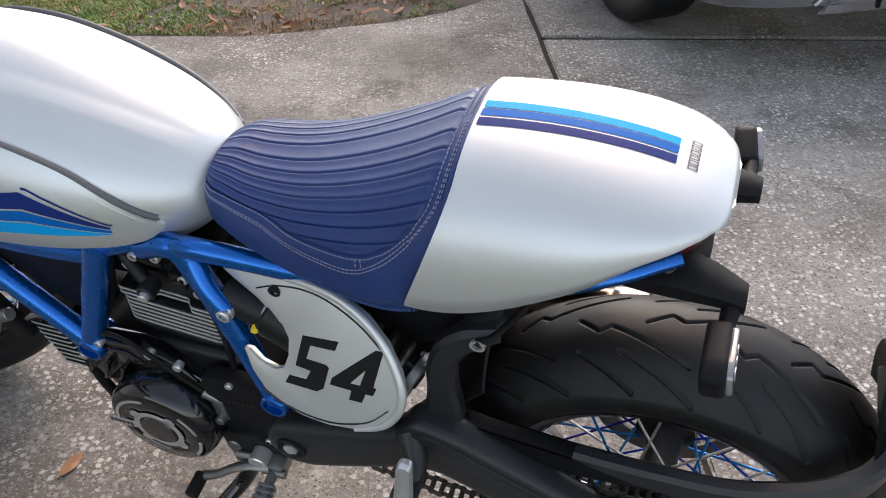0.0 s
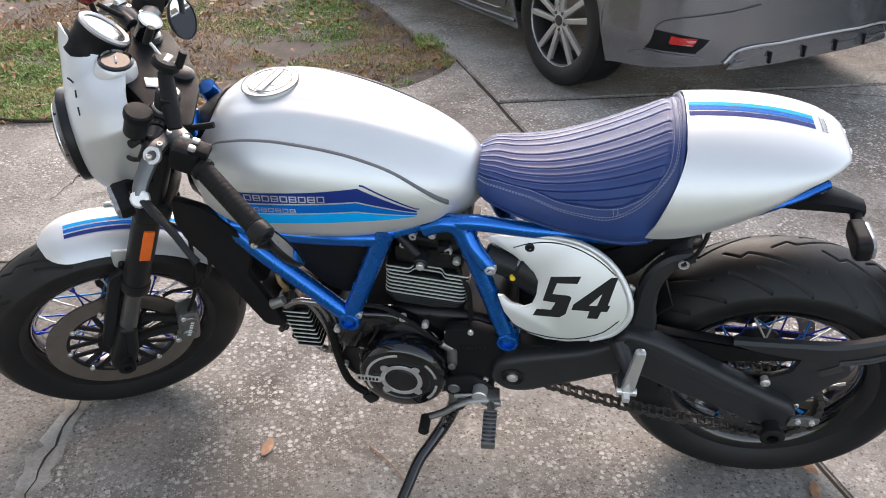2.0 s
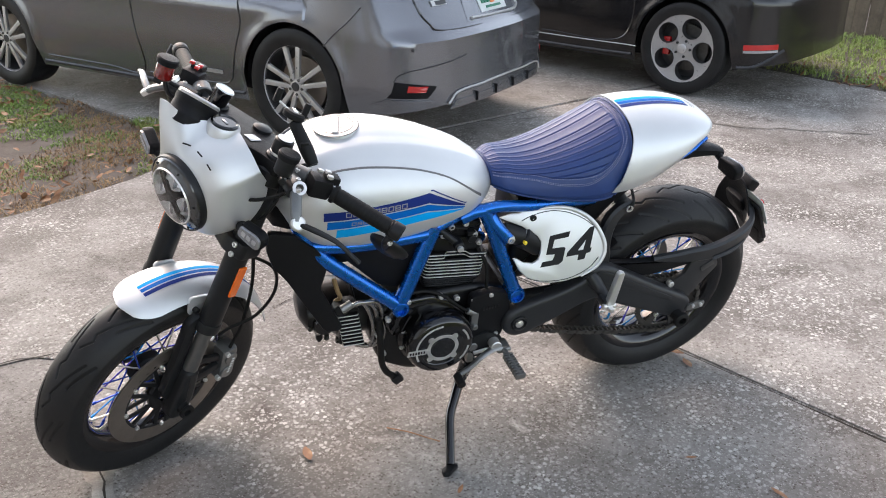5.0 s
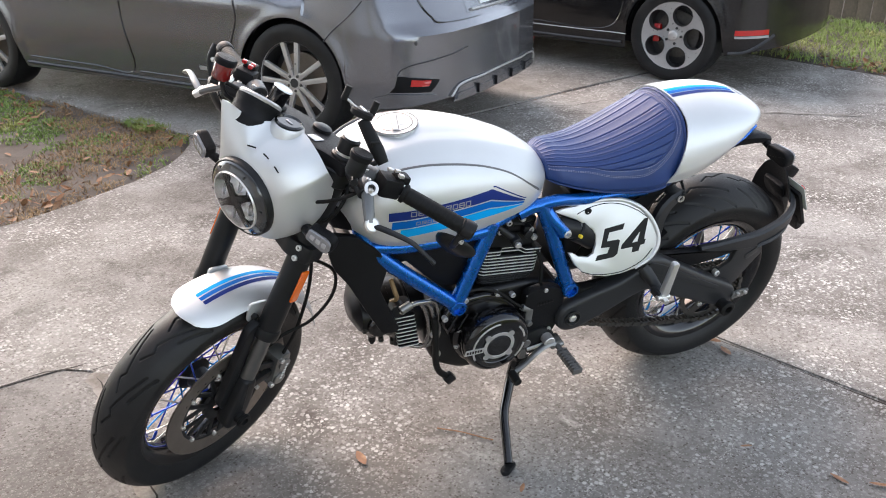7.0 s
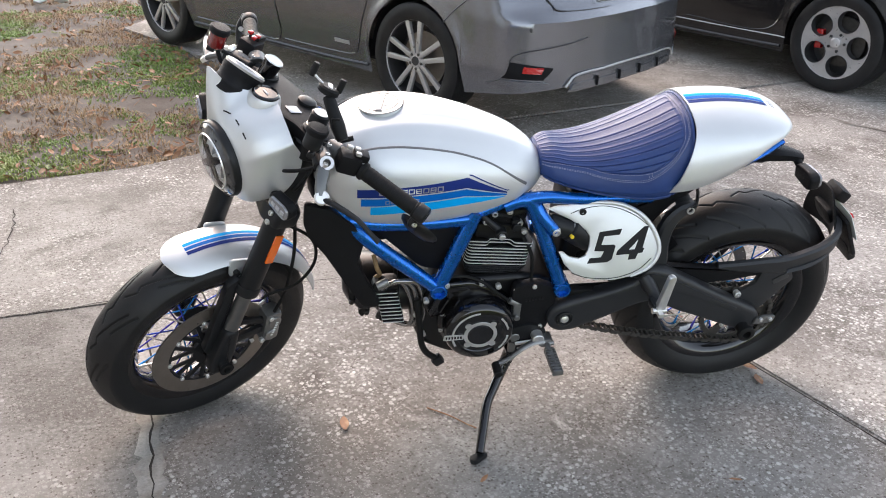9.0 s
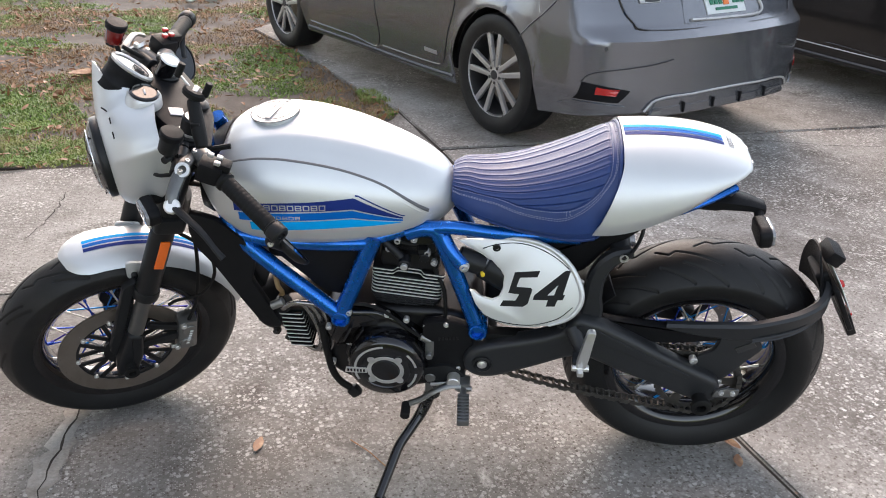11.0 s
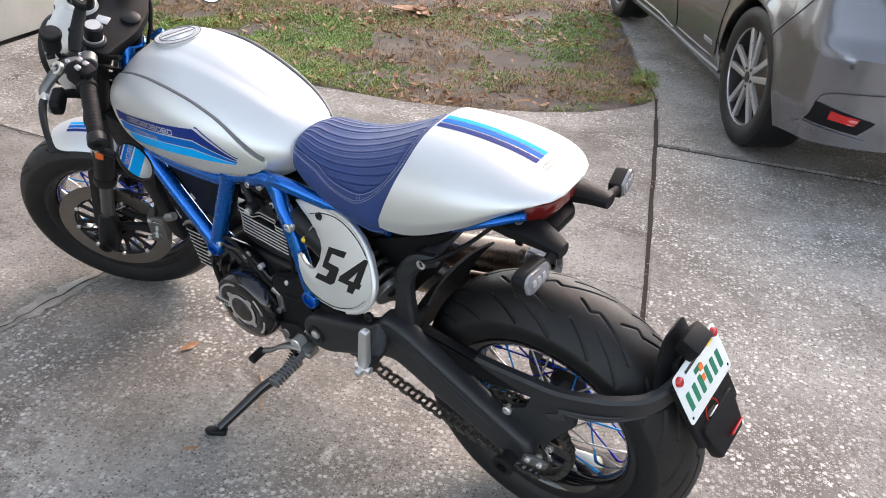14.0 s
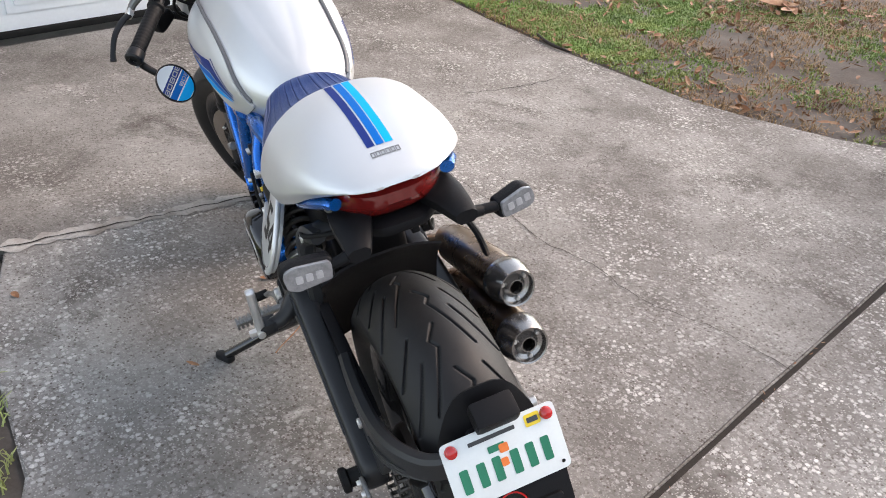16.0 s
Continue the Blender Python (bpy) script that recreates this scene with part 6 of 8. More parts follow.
# -- chain --
def chain_path():
    fc, rc, fr_, rr_ = Vector((0.585, 0, 0.405)), Vector((REAR_C.x, 0, REAR_C.z)), 0.036, 0.1
    pts = []
    for a in np.linspace(96, 272, 26):
        pts.append(rc + Vector((math.cos(radians(a)), 0, math.sin(radians(a)))) * rr_)
    p0, p1 = pts[-1], fc + Vector((0.2, 0, -1)).normalized() * fr_
    for t in np.linspace(0, 1, 22)[1:-1]:
        pts.append(p0.lerp(p1, t) - Vector((0, 0, 0.020 * math.sin(math.pi * t))))
    for a in np.linspace(-82, 95, 10):
        pts.append(fc + Vector((math.cos(radians(a)), 0, math.sin(radians(a)))) * fr_)
    p0, p1 = pts[-1], pts[0]
    for t in np.linspace(0, 1, 22)[1:-1]:
        pts.append(p0.lerp(p1, t))
    return pts


CP = chain_path()
CP.append(CP[0])
cl = [0.0]
for a, b in zip(CP[:-1], CP[1:]):
    cl.append(cl[-1] + (b - a).length)
n_link = int(cl[-1] / 0.0159)


def on_chain(s):
    s = s % cl[-1]
    i = min(max(int(np.searchsorted(cl, s)) - 1, 0), len(CP) - 2)
    return CP[i].lerp(CP[i + 1], (s - cl[i]) / max(cl[i + 1] - cl[i], 1e-9))


V, Fc = [], []
tmpl = [(-0.0105, -0.0035), (-0.0085, -0.0068), (-0.004, -0.0062), (0, -0.0050), (0.004, -0.0062), (0.0085, -0.0068), (0.0105, -0.0035), (0.0105, 0.0035), (0.0085, 0.0068), (0.004, 0.0062), (0, 0.0050), (-0.004, 0.0062), (-0.0085, 0.0068), (-0.0105, 0.0035)]
for k in range(n_link):
    a, b = on_chain(k * cl[-1] / n_link), on_chain((k + 1) * cl[-1] / n_link)
    d = (b - a).normalized()
    u = Vector((-d.z, 0, d.x))
    c = (a + b) / 2
    wide = 0.0105 if k % 2 else 0.0075
    for s in (-1, 1):
        for y0, y1 in ((s * wide, s * (wide + 0.0024)),):
            i = len(V)
            for yy in (y0, y1):
                V += [tuple(c + d * p + u * q + Y * (0.118 + yy)) for p, q in tmpl]
            m = len(tmpl)
            Fc += [tuple(range(i, i + m)), tuple(range(i + m, i + 2 * m))]
            Fc += [(i + j, i + (j + 1) % m, i + m + (j + 1) % m, i + m + j) for j in range(m)]
    i = len(V)
    for yy in (-0.0135, 0.0135):
        V += [tuple(a + d * 0.0042 * math.cos(t) + u * 0.0042 * math.sin(t) + Y * (0.118 + yy)) for t in np.linspace(0, 2 * math.pi, 8, endpoint=False)]
    Fc += [tuple(range(i, i + 8)), tuple(range(i + 8, i + 16))] + [(i + j, i + (j + 1) % 8, i + 8 + (j + 1) % 8, i + 8 + j) for j in range(8)]
me = bpy.data.meshes.new("tmp")
me.from_pydata(V, [], Fc)
bm = bmesh.new()
bm.from_mesh(me)
B("drive_chain", bm, M_DARKSTEEL, "worn dark drive chain")

# -- plate carrier --
def ribbon(pts, hw, hh, steps=8):
    """A flat bar on edge along the points: half width hw, half height hh, its corners cut."""
    P = smooth_path(pts, steps)
    H = np.interp(np.linspace(0, len(hh) - 1, len(P)), range(len(hh)), hh)
    rings = []
    for i, p in enumerate(P):
        d = (P[min(i + 1, len(P) - 1)] - P[max(i - 1, 0)]).normalized()
        sd = Vector((-d.y, d.x, 0)).normalized()
        up = d.cross(sd) if d.cross(sd).z > 0 else -d.cross(sd)
        c = 0.006
        rings.append([p + sd * x + up * z for x, z in ((hw, -H[i] + c), (hw, H[i] - c), (hw - c, H[i]), (-hw + c, H[i]), (-hw, H[i] - c), (-hw, -H[i] + c), (-hw + c, -H[i]), (hw - c, -H[i]))])
    return rings_to_bm(rings)


carrier = B("plate_arm", join(ribbon([(0.100, 0.130, 0.514), (0.05, 0.135, 0.513), (-0.02, 0.139, 0.514), (-0.09, 0.139, 0.516), (-0.15, 0.134, 0.530), (-0.200, 0.120, 0.541), (-0.245, 0.092, 0.553), (-0.270, 0.05, 0.570), (-0.276, 0.0, 0.580)], 0.012, [0.007, 0.014, 0.021, 0.024, 0.025, 0.024, 0.022, 0.021, 0.02]),
            prism(rounded([(-0.03, 0.500), (-0.115, 0.496), (-0.130, 0.464), (-0.098, 0.420), (-0.062, 0.365), (-0.020, 0.342), (0.012, 0.370), (0.032, 0.408), (0.018, 0.430), (-0.020, 0.452)], 0.012), (0, 0.136, 0), X, Z, 0.018, 0.006)), M_ARM, "curved black arm carrying the plate from the axle")
B("arm_step", ribbon([(-0.095, 0.1505, 0.499), (-0.15, 0.1465, 0.511), (-0.200, 0.1315, 0.523), (-0.245, 0.1030, 0.536)], 0.003, [0.006, 0.008, 0.008, 0.007]), M_ARM, "", carrier)
B("arm_plate", box((-0.088, 0.146, 0.470), (0.045, 0.004, 0.018), 0.002, Matrix.Rotation(radians(32), 4, "Y")), M_ALLOYDARK, "", carrier)
up_p = Vector((0.487, 0, 0.873))
pc = Vector((-0.302, -0.004, 0.580))
pn = Vector((-0.873, 0, 0.487))
def flap(u, v):
    y = (v * 2 - 1) * (0.088 - 0.026 * u * u)
    h = -0.045 + 0.150 * u * (1 - 0.30 * abs(v * 2 - 1) ** 3)
    p = pc - pn * 0.022 + Vector((0.30, 0, 0.95)) * h
    return (p.x + 0.010 + (0.030 - 0.016 * u) * abs(v * 2 - 1) ** 2.0, y, p.z)


B("plate_fender", sheet(flap, 14, 18, 0.004), M_BLACK, "black mud flap before the plate", carrier)
B("plate_backing", prism(rounded([(-0.080, -0.115), (0.080, -0.115), (0.085, 0.030), (-0.085, 0.030)], 0.012), pc - pn * 0.012, Y, up_p, 0.012, 0.004), M_BLACK, "", carrier)
B("plate_bracket", prism(rounded([(-0.05, -0.02), (0.05, -0.02), (0.04, 0.05), (-0.04, 0.05)], 0.01), pc - pn * 0.028, Y, up_p, 0.030, 0.006), M_BLACK, "", carrier)
B("plate_lamp", box(pc + up_p * 0.070 + pn * 0.010, (0.040, 0.066, 0.034), 0.007, Matrix.Rotation(radians(-29), 4, "Y")), M_BLACK, "black plate lamp", carrier)
plate = B("licence_plate", prism(rounded([(-0.0889, -0.0508), (0.0889, -0.0508), (0.0889, 0.0508), (-0.0889, 0.0508)], 0.010), pc, Y, up_p, 0.0018, 0.0005), M_PLATE, "white metal licence plate with green bars", carrier)


def on_plate(y, z, w, h, mat, name, t=0.0008, lift=0.0013):
    B(name, prism(rounded([(y - w / 2, z - h / 2), (y + w / 2, z - h / 2), (y + w / 2, z + h / 2), (y - w / 2, z + h / 2)], min(w, h) * 0.2), pc + pn * lift, Y, up_p, t, 0), mat, "", plate, smooth=False)


for k, y in enumerate((0.066, 0.040, 0.016, -0.012, -0.036, -0.060)):
    on_plate(y, -0.012, 0.013, 0.036, M_GREEN, "green_bar")
on_plate(0.012, 0.036, 0.072, 0.006, M_ALLOYDARK, "grey_bar")
on_plate(0.000, 0.014, 0.014, 0.013, M_AMBER, "orange_mark", 0.0014)
on_plate(0.004, -0.006, 0.011, 0.012, M_AMBER, "orange_mark", 0.0016)
on_plate(0.010, 0.018, 0.026, 0.010, M_GREEN, "green_mark", 0.0009)
on_plate(-0.052, 0.036, 0.024, 0.018, M_YELLOW, "yellow_sticker", 0.0008)
on_plate(-0.052, 0.036, 0.017, 0.008, M_GLOSS, "sticker_bar", 0.0012)
for s in (1, -1):
    B("plate_bolt", lathe([(0.0095, 0), (0.0095, 0.004), (0.0085, 0.007), (0.006, 0.0085), (0.0005, 0.009)], pc + Y * s * 0.074 + up_p * 0.037, pn, 18), M_RED, "red jewelled plate bolt", plate)
    B("plate_hole", lathe([(0.003, 0), (0.003, 0.0003), (0.0004, 0.0003)], pc + Y * s * 0.078 - up_p * 0.040 + pn * 0.0010, pn, 10), M_GLOSS, "", plate)
B("sticker", lathe([(0.026, 0), (0.026, 0.0006), (0.0004, 0.0006)], pc - up_p * 0.078 + pn * -0.0055 + Y * 0.012, pn, 30), M_GLOSS, "black oval sticker", carrier)
B("sticker_rim", lathe([(0.0245, 0.0006), (0.0245, 0.0010), (0.022, 0.0010), (0.022, 0.0006)], pc - up_p * 0.078 + pn * -0.0055 + Y * 0.012, pn, 30, False), M_RED, "", carrier)
B("sticker_bar", box(pc - up_p * 0.078 + pn * -0.0045 + Y * 0.012, (0.002, 0.030, 0.010), 0.0005, Matrix.Rotation(radians(-29), 4, "Y")), M_WHITE, "", carrier)
B("sticker_bar", box(pc - up_p * 0.108 + pn * -0.0045 - Y * 0.01, (0.002, 0.030, 0.008), 0.0005, Matrix.Rotation(radians(-29), 4, "Y")), M_GREEN, "", carrier)
B("flap_foot", prism(rounded([(-0.052, -0.035), (0.052, -0.035), (0.066, 0.045), (-0.066, 0.045)], 0.012), pc - up_p * 0.125 - pn * 0.010, Y, up_p, 0.022, 0.006), M_BLACK, "", carrier)

B("rear_reflector", box(pc - up_p * 0.144 + pn * 0.001 - Y * 0.022, (0.004, 0.048, 0.018), 0.002, Matrix.Rotation(radians(-29), 4, "Y")), M_RED, "red rear reflector", carrier)

# -- exhaust, on the far side --
for nm, tip, front in (("upper_silencer", (0.134, -0.227, 0.486), (0.46, -0.205, 0.420)), ("lower_silencer", (0.051, -0.204, 0.413), (0.42, -0.195, 0.330))):
    a, b = Vector(tip), Vector(front)
    L = (b - a).length
    can = B(nm, lathe([(0.028, 0.035), (0.040, 0.036), (0.044, 0.050), (0.044, L - 0.05), (0.030, L)], a, b - a, 40), M_WARMSTEEL, "dark steel silencer")
    B("end_cap", lathe([(0.0325, 0.030), (0.0325, 0.004), (0.0345, -0.002), (0.0375, -0.003), (0.040, 0.002), (0.0475, 0.030), (0.0485, 0.050), (0.046, 0.054)], a, b - a, 48, False), M_CAP, "dark brushed steel end cap", can)
    inset = B("outlet", lathe([(0.0325, 0.010), (0.024, 0.013), (0.022, 0.010), (0.0175, 0.006), (0.0155, 0.002), (0.0135, 0.002), (0.0125, 0.010), (0.0125, 0.055), (0.0004, 0.055)], a, b - a, 36, False), M_CAP, "", can)
    B("outlet_core", lathe([(0.0124, 0.012), (0.0122, 0.050), (0.0004, 0.050)], a, b - a, 28, False), M_GRIP, "", can)
    ex_, ey_, ez_ = frame_of(b - a)
    for k in range(3):
        t = 0.5 + k * 2.094
        B("cap_screw", cyl(a + ez_ * 0.014 + (ex_ * math.cos(t) + ey_ * math.sin(t)) * 0.0275, a + ez_ * 0.006 + (ex_ * math.cos(t) + ey_ * math.sin(t)) * 0.0275, 0.0042, seg=10), M_STEEL, "", can)
B("exhaust_pipe", join(tube([(0.44, -0.20, 0.42), (0.55, -0.18, 0.36), (0.70, -0.15, 0.28), (0.85, -0.10, 0.27), (0.98, -0.05, 0.36)], 0.022, 12), tube([(0.42, -0.195, 0.33), (0.52, -0.18, 0.30), (0.66, -0.15, 0.45)], 0.022, 12)), M_WARMSTEEL, "steel exhaust pipes")
B("exhaust_hanger", join(tube([(0.205, -0.11, 0.72), (0.200, -0.150, 0.67), (0.205, -0.185, 0.60), (0.215, -0.205, 0.53)], 0.011, 8, True, 6, 0.6), prism(rounded([(0.225, 0.745), (0.155, 0.765), (0.135, 0.735), (0.155, 0.710), (0.215, 0.690)], 0.010), (0, -0.110, 0), X, Z, 0.014, 0.004)), M_SATIN, "black exhaust hanger")

# -- stand, levers and pegs --
B("foot_bracket", prism(rounded([(0.66, 0.36), (0.60, 0.375), (0.555, 0.345), (0.565, 0.30), (0.62, 0.285), (0.66, 0.31)], 0.012), (0, 0.150, 0), X, Z, 0.03, 0.006), M_SATIN, "black footrest bracket")
stand = B("side_stand", join(tube([(0.640, 0.136, 0.262), (0.651, 0.140, 0.222), (0.666, 0.158, 0.192), (0.690, 0.192, 0.168), (0.714, 0.230, 0.147), (0.732, 0.285, 0.122), (0.752, 0.350, 0.094)], [0.017, 0.016, 0.0145, 0.0135, 0.013, 0.0125, 0.012], 12), cyl((0.638, 0.122, 0.262), (0.638, 0.156, 0.262), 0.020)), M_GLOSS, "black side stand, folded out")
sz_ = 0.3585 * math.tan(radians(12.5))
B("stand_foot", prism(rounded([(-0.028, -0.012), (0.020, -0.014), (0.030, 0.0), (0.020, 0.013), (-0.026, 0.012)], 0.006), (0.757, 0.3585, sz_ + 0.008), Vector((0.8, 0.6 * math.cos(radians(12.5)), 0.6 * math.sin(radians(12.5)))), Vector((-0.6, 0.8 * math.cos(radians(12.5)), 0.8 * math.sin(radians(12.5)))), 0.014, 0.004), M_SATIN, "black stand foot", stand)
B("stand_spring", tube([Vector((0.625, 0.160, 0.290)).lerp(Vector((0.668, 0.176, 0.200)), i / 60) + Vector((math.cos(i * 0.9), 0.5 * math.sin(i * 0.9), math.sin(i * 0.9))) * 0.006 for i in range(61)], 0.0016, 6, False), M_SATIN, "", stand)
lever = B("gear_lever", tube([(0.568, 0.182, 0.332), (0.600, 0.190, 0.330), (0.630, 0.198, 0.318), (0.662, 0.204, 0.294), (0.695, 0.206, 0.276)], [0.013, 0.010, 0.009, 0.009, 0.009], 10, True, 6, 0.6), M_ALU, "aluminium gear lever")
B("toe_rubber", cyl((0.697, 0.203, 0.275), (0.697, 0.243, 0.272), 0.0115), M_GRIP, "black rubber toe piece", lever)
B("gear_rod", join(tube([(0.585, 0.172, 0.322), (0.64, 0.170, 0.312)], 0.005, 8, False), cyl((0.585, 0.165, 0.34), (0.585, 0.192, 0.34), 0.016)), M_STEEL, "", lever)
p0, p1 = Vector((0.560, 0.188, 0.324)), Vector((0.556, 0.296, 0.321))
px_, py_, pz_ = frame_of(p1 - p0)
peg = B("foot_peg", cyl(p0, p1, 0.008), M_ALU, "knurled aluminium foot peg")
for t in np.linspace(0.25, 0.98, 9):
    B("peg_ridge", prism(rounded([(-0.014, -0.009), (0.014, -0.009), (0.014, 0.009), (-0.014, 0.009)], 0.003), p0.lerp(p1, t), px_, py_, 0.006, 0.0012), M_ALU, "", peg)
B("peg_mount", join(box(p0 + Vector((0, -0.015, 0)), (0.032, 0.036, 0.028), 0.006), cyl(p0 + Vector((-0.02, 0, 0)), p0 + Vector((0.02, 0, 0)), 0.007)), M_ALU, "", peg)

# -- front end, in the fork's frame --
for s in (1, -1):
    leg = F("fork_leg", join(cyl((0.046, s * 0.107, 0.560), (0.046, s * 0.107, 1.035), 0.0275), lathe([(0.030, 0), (0.031, 0.004), (0.031, 0.020), (0.029, 0.026)], (0.046, s * 0.107, 0.545), Z, 28)), M_SATIN, "black upside-down fork leg")
    F("fork_slider", cyl((0.046, s * 0.107, 0.36), (0.046, s * 0.107, 0.64), 0.0190), M_PERCH, "grey fork slider", leg)
    F("fork_foot", join(prism(rounded([(0.018, 0.265), (0.066, 0.265), (0.074, 0.30), (0.068, 0.42), (0.030, 0.42), (0.016, 0.34)], 0.012), (0, s * 0.107, 0), X, Z, 0.046, 0.012, 3), prism(rounded([(0.062, 0.30), (0.092, 0.33), (0.098, 0.56), (0.070, 0.585), (0.058, 0.42)], 0.010), (0, s * 0.088, 0), X, Z, 0.024, 0.006)), M_SATIN, "black fork foot and fender stay", leg)
    F("fork_cap", lathe([(0.022, 0), (0.022, 0.006), (0.014, 0.010), (0.0005, 0.010)], (0.046, s * 0.107, 1.034), Z, 24), M_ALU if s < 0 else M_STEEL, "", leg)
    F("reflector", box((0.044, s * 0.1365, 0.706), (0.022, 0.006, 0.084), 0.0025), M_ORANGE, "orange reflector", leg)
    F("axle_slider", lathe([(0.012, 0), (0.016, 0.002), (0.014, 0.012), (0.019, 0.016), (0.019, 0.024), (0.010, 0.024), (0.009, 0.014), (0.0005, 0.014)], (0.042, s * 0.128, 0.304), (0, s, 0), 28), M_GRIP, "", leg)
F("front_axle", cyl((0.042, -0.13, 0.304), (0.042, 0.13, 0.304), 0.011), M_STEEL)
lower = prism(rounded([(-0.025, -0.040), (0.010, -0.140), (0.075, -0.145), (0.085, -0.09), (0.055, 0.0), (0.085, 0.09), (0.075, 0.145), (0.010, 0.140), (-0.025, 0.040)], 0.012), (0, 0, 0.795), X, Y, 0.042, 0.008)
F("lower_yoke", lower, M_SATIN, "black lower fork yoke")
for s in (1, -1):
    for z in (0.780, 0.806):
        F("yoke_bolt", bolt((0.078, s * 0.118, z), X, 0.007, 0.006), M_STEEL)
yoke = F("top_yoke", prism(rounded([(-0.028, -0.035), (0.005, -0.142), (0.075, -0.142), (0.080, -0.085), (0.105, -0.035), (0.105, 0.035), (0.080, 0.085), (0.075, 0.142), (0.005, 0.142), (-0.028, 0.035)], 0.012), (0, 0, 1.012), X, Y, 0.030, 0.007), M_BLACK, "black top fork yoke")
F("stem_nut", lathe([(0.022, 0), (0.022, 0.008), (0.015, 0.012), (0.0005, 0.012)], (0.0, 0, 1.026), Z, 24), M_SATIN, "", yoke)
F("yoke_label", box((0.055, 0.030, 1.0285), (0.030, 0.026, 0.0015), 0.0005), M_LENS, "pale label", yoke)
F("steering_stem", cyl((0, 0, 0.78), (0, 0, 1.02), 0.026), M_SATIN)

# handlebars
for s in (1, -1):
    def q(*p, sg=s):
        return [(a, sg * b, c) for a, b, c in p]
    bar_end = (-0.066, 0.385, 1.014)
    bar = F("handlebar", join(tube(q((0.046, 0.107, 0.985), (0.040, 0.150, 1.015), (0.020, 0.215, 1.028), (-0.06, 0.375, 1.015)), 0.011, 12), cyl(*q((0.046, 0.107, 0.965), (0.046, 0.107, 1.005)), 0.036)), M_SATIN, "black clip-on handlebar")
    g0, g1 = Vector(q((0.006, 0.250, 1.025))[0]), Vector(q((-0.060, 0.376, 1.015))[0])
    rib = [(0.0205, -0.004), (0.021, 0.004), (0.0168, 0.008)]
    Lg = (g1 - g0).length
    for k in range(12):
        t = 0.012 + (Lg - 0.024) * k / 12
        rib += [(0.0172, t), (0.0176, t + 0.002), (0.0176, t + (Lg - 0.024) / 12 - 0.003), (0.0172, t + (Lg - 0.024) / 12 - 0.001)]
    rib += [(0.0168, Lg - 0.006), (0.019, Lg - 0.004), (0.0185, Lg)]
    F("grip", lathe(rib, g0, g1 - g0, 28), M_GRIP, "ribbed black rubber grip", bar)
    d = (g1 - g0).normalized()
    F("bar_end", lathe([(0.019, 0), (0.0205, 0.003), (0.0205, 0.022), (0.017, 0.026), (0.010, 0.026), (0.009, 0.020), (0.0005, 0.020)], g1, d, 24), M_SATIN, "black bar-end clamp", bar)
    sw = F("switch_block", join(box(q((0.030, 0.222, 1.030))[0], (0.048, 0.046, 0.044), 0.008, Matrix.Rotation(radians(-27 * s), 4, "Z")), box(q((0.012, 0.232, 1.052))[0], (0.034, 0.030, 0.018), 0.005, Matrix.Rotation(radians(-27 * s), 4, "Z"))), M_BLACK, "black switch block", bar)
    for dx, dy in ((0.016, -0.012), (0.0, -0.004), (0.010, 0.014)):
        F("button", box(q((0.018 + dx, 0.226 + dy, 1.062))[0], (0.013, 0.011, 0.008), 0.003, Matrix.Rotation(radians(-27 * s), 4, "Z")), M_ALLOY if s > 0 else M_RED, "", sw)
    perch = F("lever_perch", join(tube(q((0.050, 0.168, 1.020), (0.078, 0.205, 1.020), (0.100, 0.245, 0.990), (0.104, 0.262, 0.972)), [0.013, 0.015, 0.013, 0.012], 10, True, 6, 0.7), cyl(*q((0.040, 0.160, 1.022), (0.028, 0.190, 1.026)), 0.021)), M_PERCH, "grey machined lever perch", bar)
    F("perch_body", join(cyl(*q((0.066, 0.150, 1.020), (0.092, 0.215, 1.010)), 0.014), cyl(*q((0.062, 0.142, 1.020), (0.054, 0.122, 1.022)), 0.009)), M_SATIN, "black master cylinder", perch)
    for k in range(3):
        F("perch_bolt", bolt(q((0.050 + 0.020 * k, 0.172 + 0.026 * k, 1.036 - 0.006 * k))[0], Z, 0.0055, 0.004), M_STEEL, "", perch)
    F("perch_ring", lathe([(0.0085, 0), (0.015, 0), (0.015, 0.008), (0.0085, 0.008)], q((0.081, 0.217, 1.022))[0], (0.55, s * 0.55, 0.62), 24, False, True), M_STEEL, "", perch)
    F("perch_knob", lathe([(0.016, -0.006), (0.0165, 0.004), (0.013, 0.007), (0.0005, 0.007)], q((0.103, 0.266, 0.970))[0], (0.5, s * 0.6, 0.6), 12), M_STEEL, "bright knurled adjuster", perch)
    F("lever", tube(q((0.100, 0.262, 0.968), (0.088, 0.300, 0.975), (0.065, 0.345, 0.975), (0.042, 0.378, 0.960), (0.028, 0.393, 0.950)), [0.009, 0.009, 0.0075, 0.0065, 0.008], 10, True, 6, 0.65), M_SATIN if s > 0 else M_ALU, "brake or clutch lever", bar)
    rx, ry, rz = (0.108, 0.182, 1.040) if s > 0 else (0.150, 0.183, 1.050)
    res = F("fluid_reservoir", lathe([(0.018, 0), (0.020, 0.004), (0.020, 0.034), (0.019, 0.036)], (rx, s * ry, rz), Z, 28), M_SATIN if s > 0 else M_DARKRED, "fluid reservoir", bar)
    F("reservoir_cap", lathe([(0.0225, 0.034), (0.0235, 0.038), (0.0235, 0.046), (0.021, 0.049), (0.0005, 0.050)], (rx, s * ry, rz), Z, 28), M_BLACK, "black cap", res)
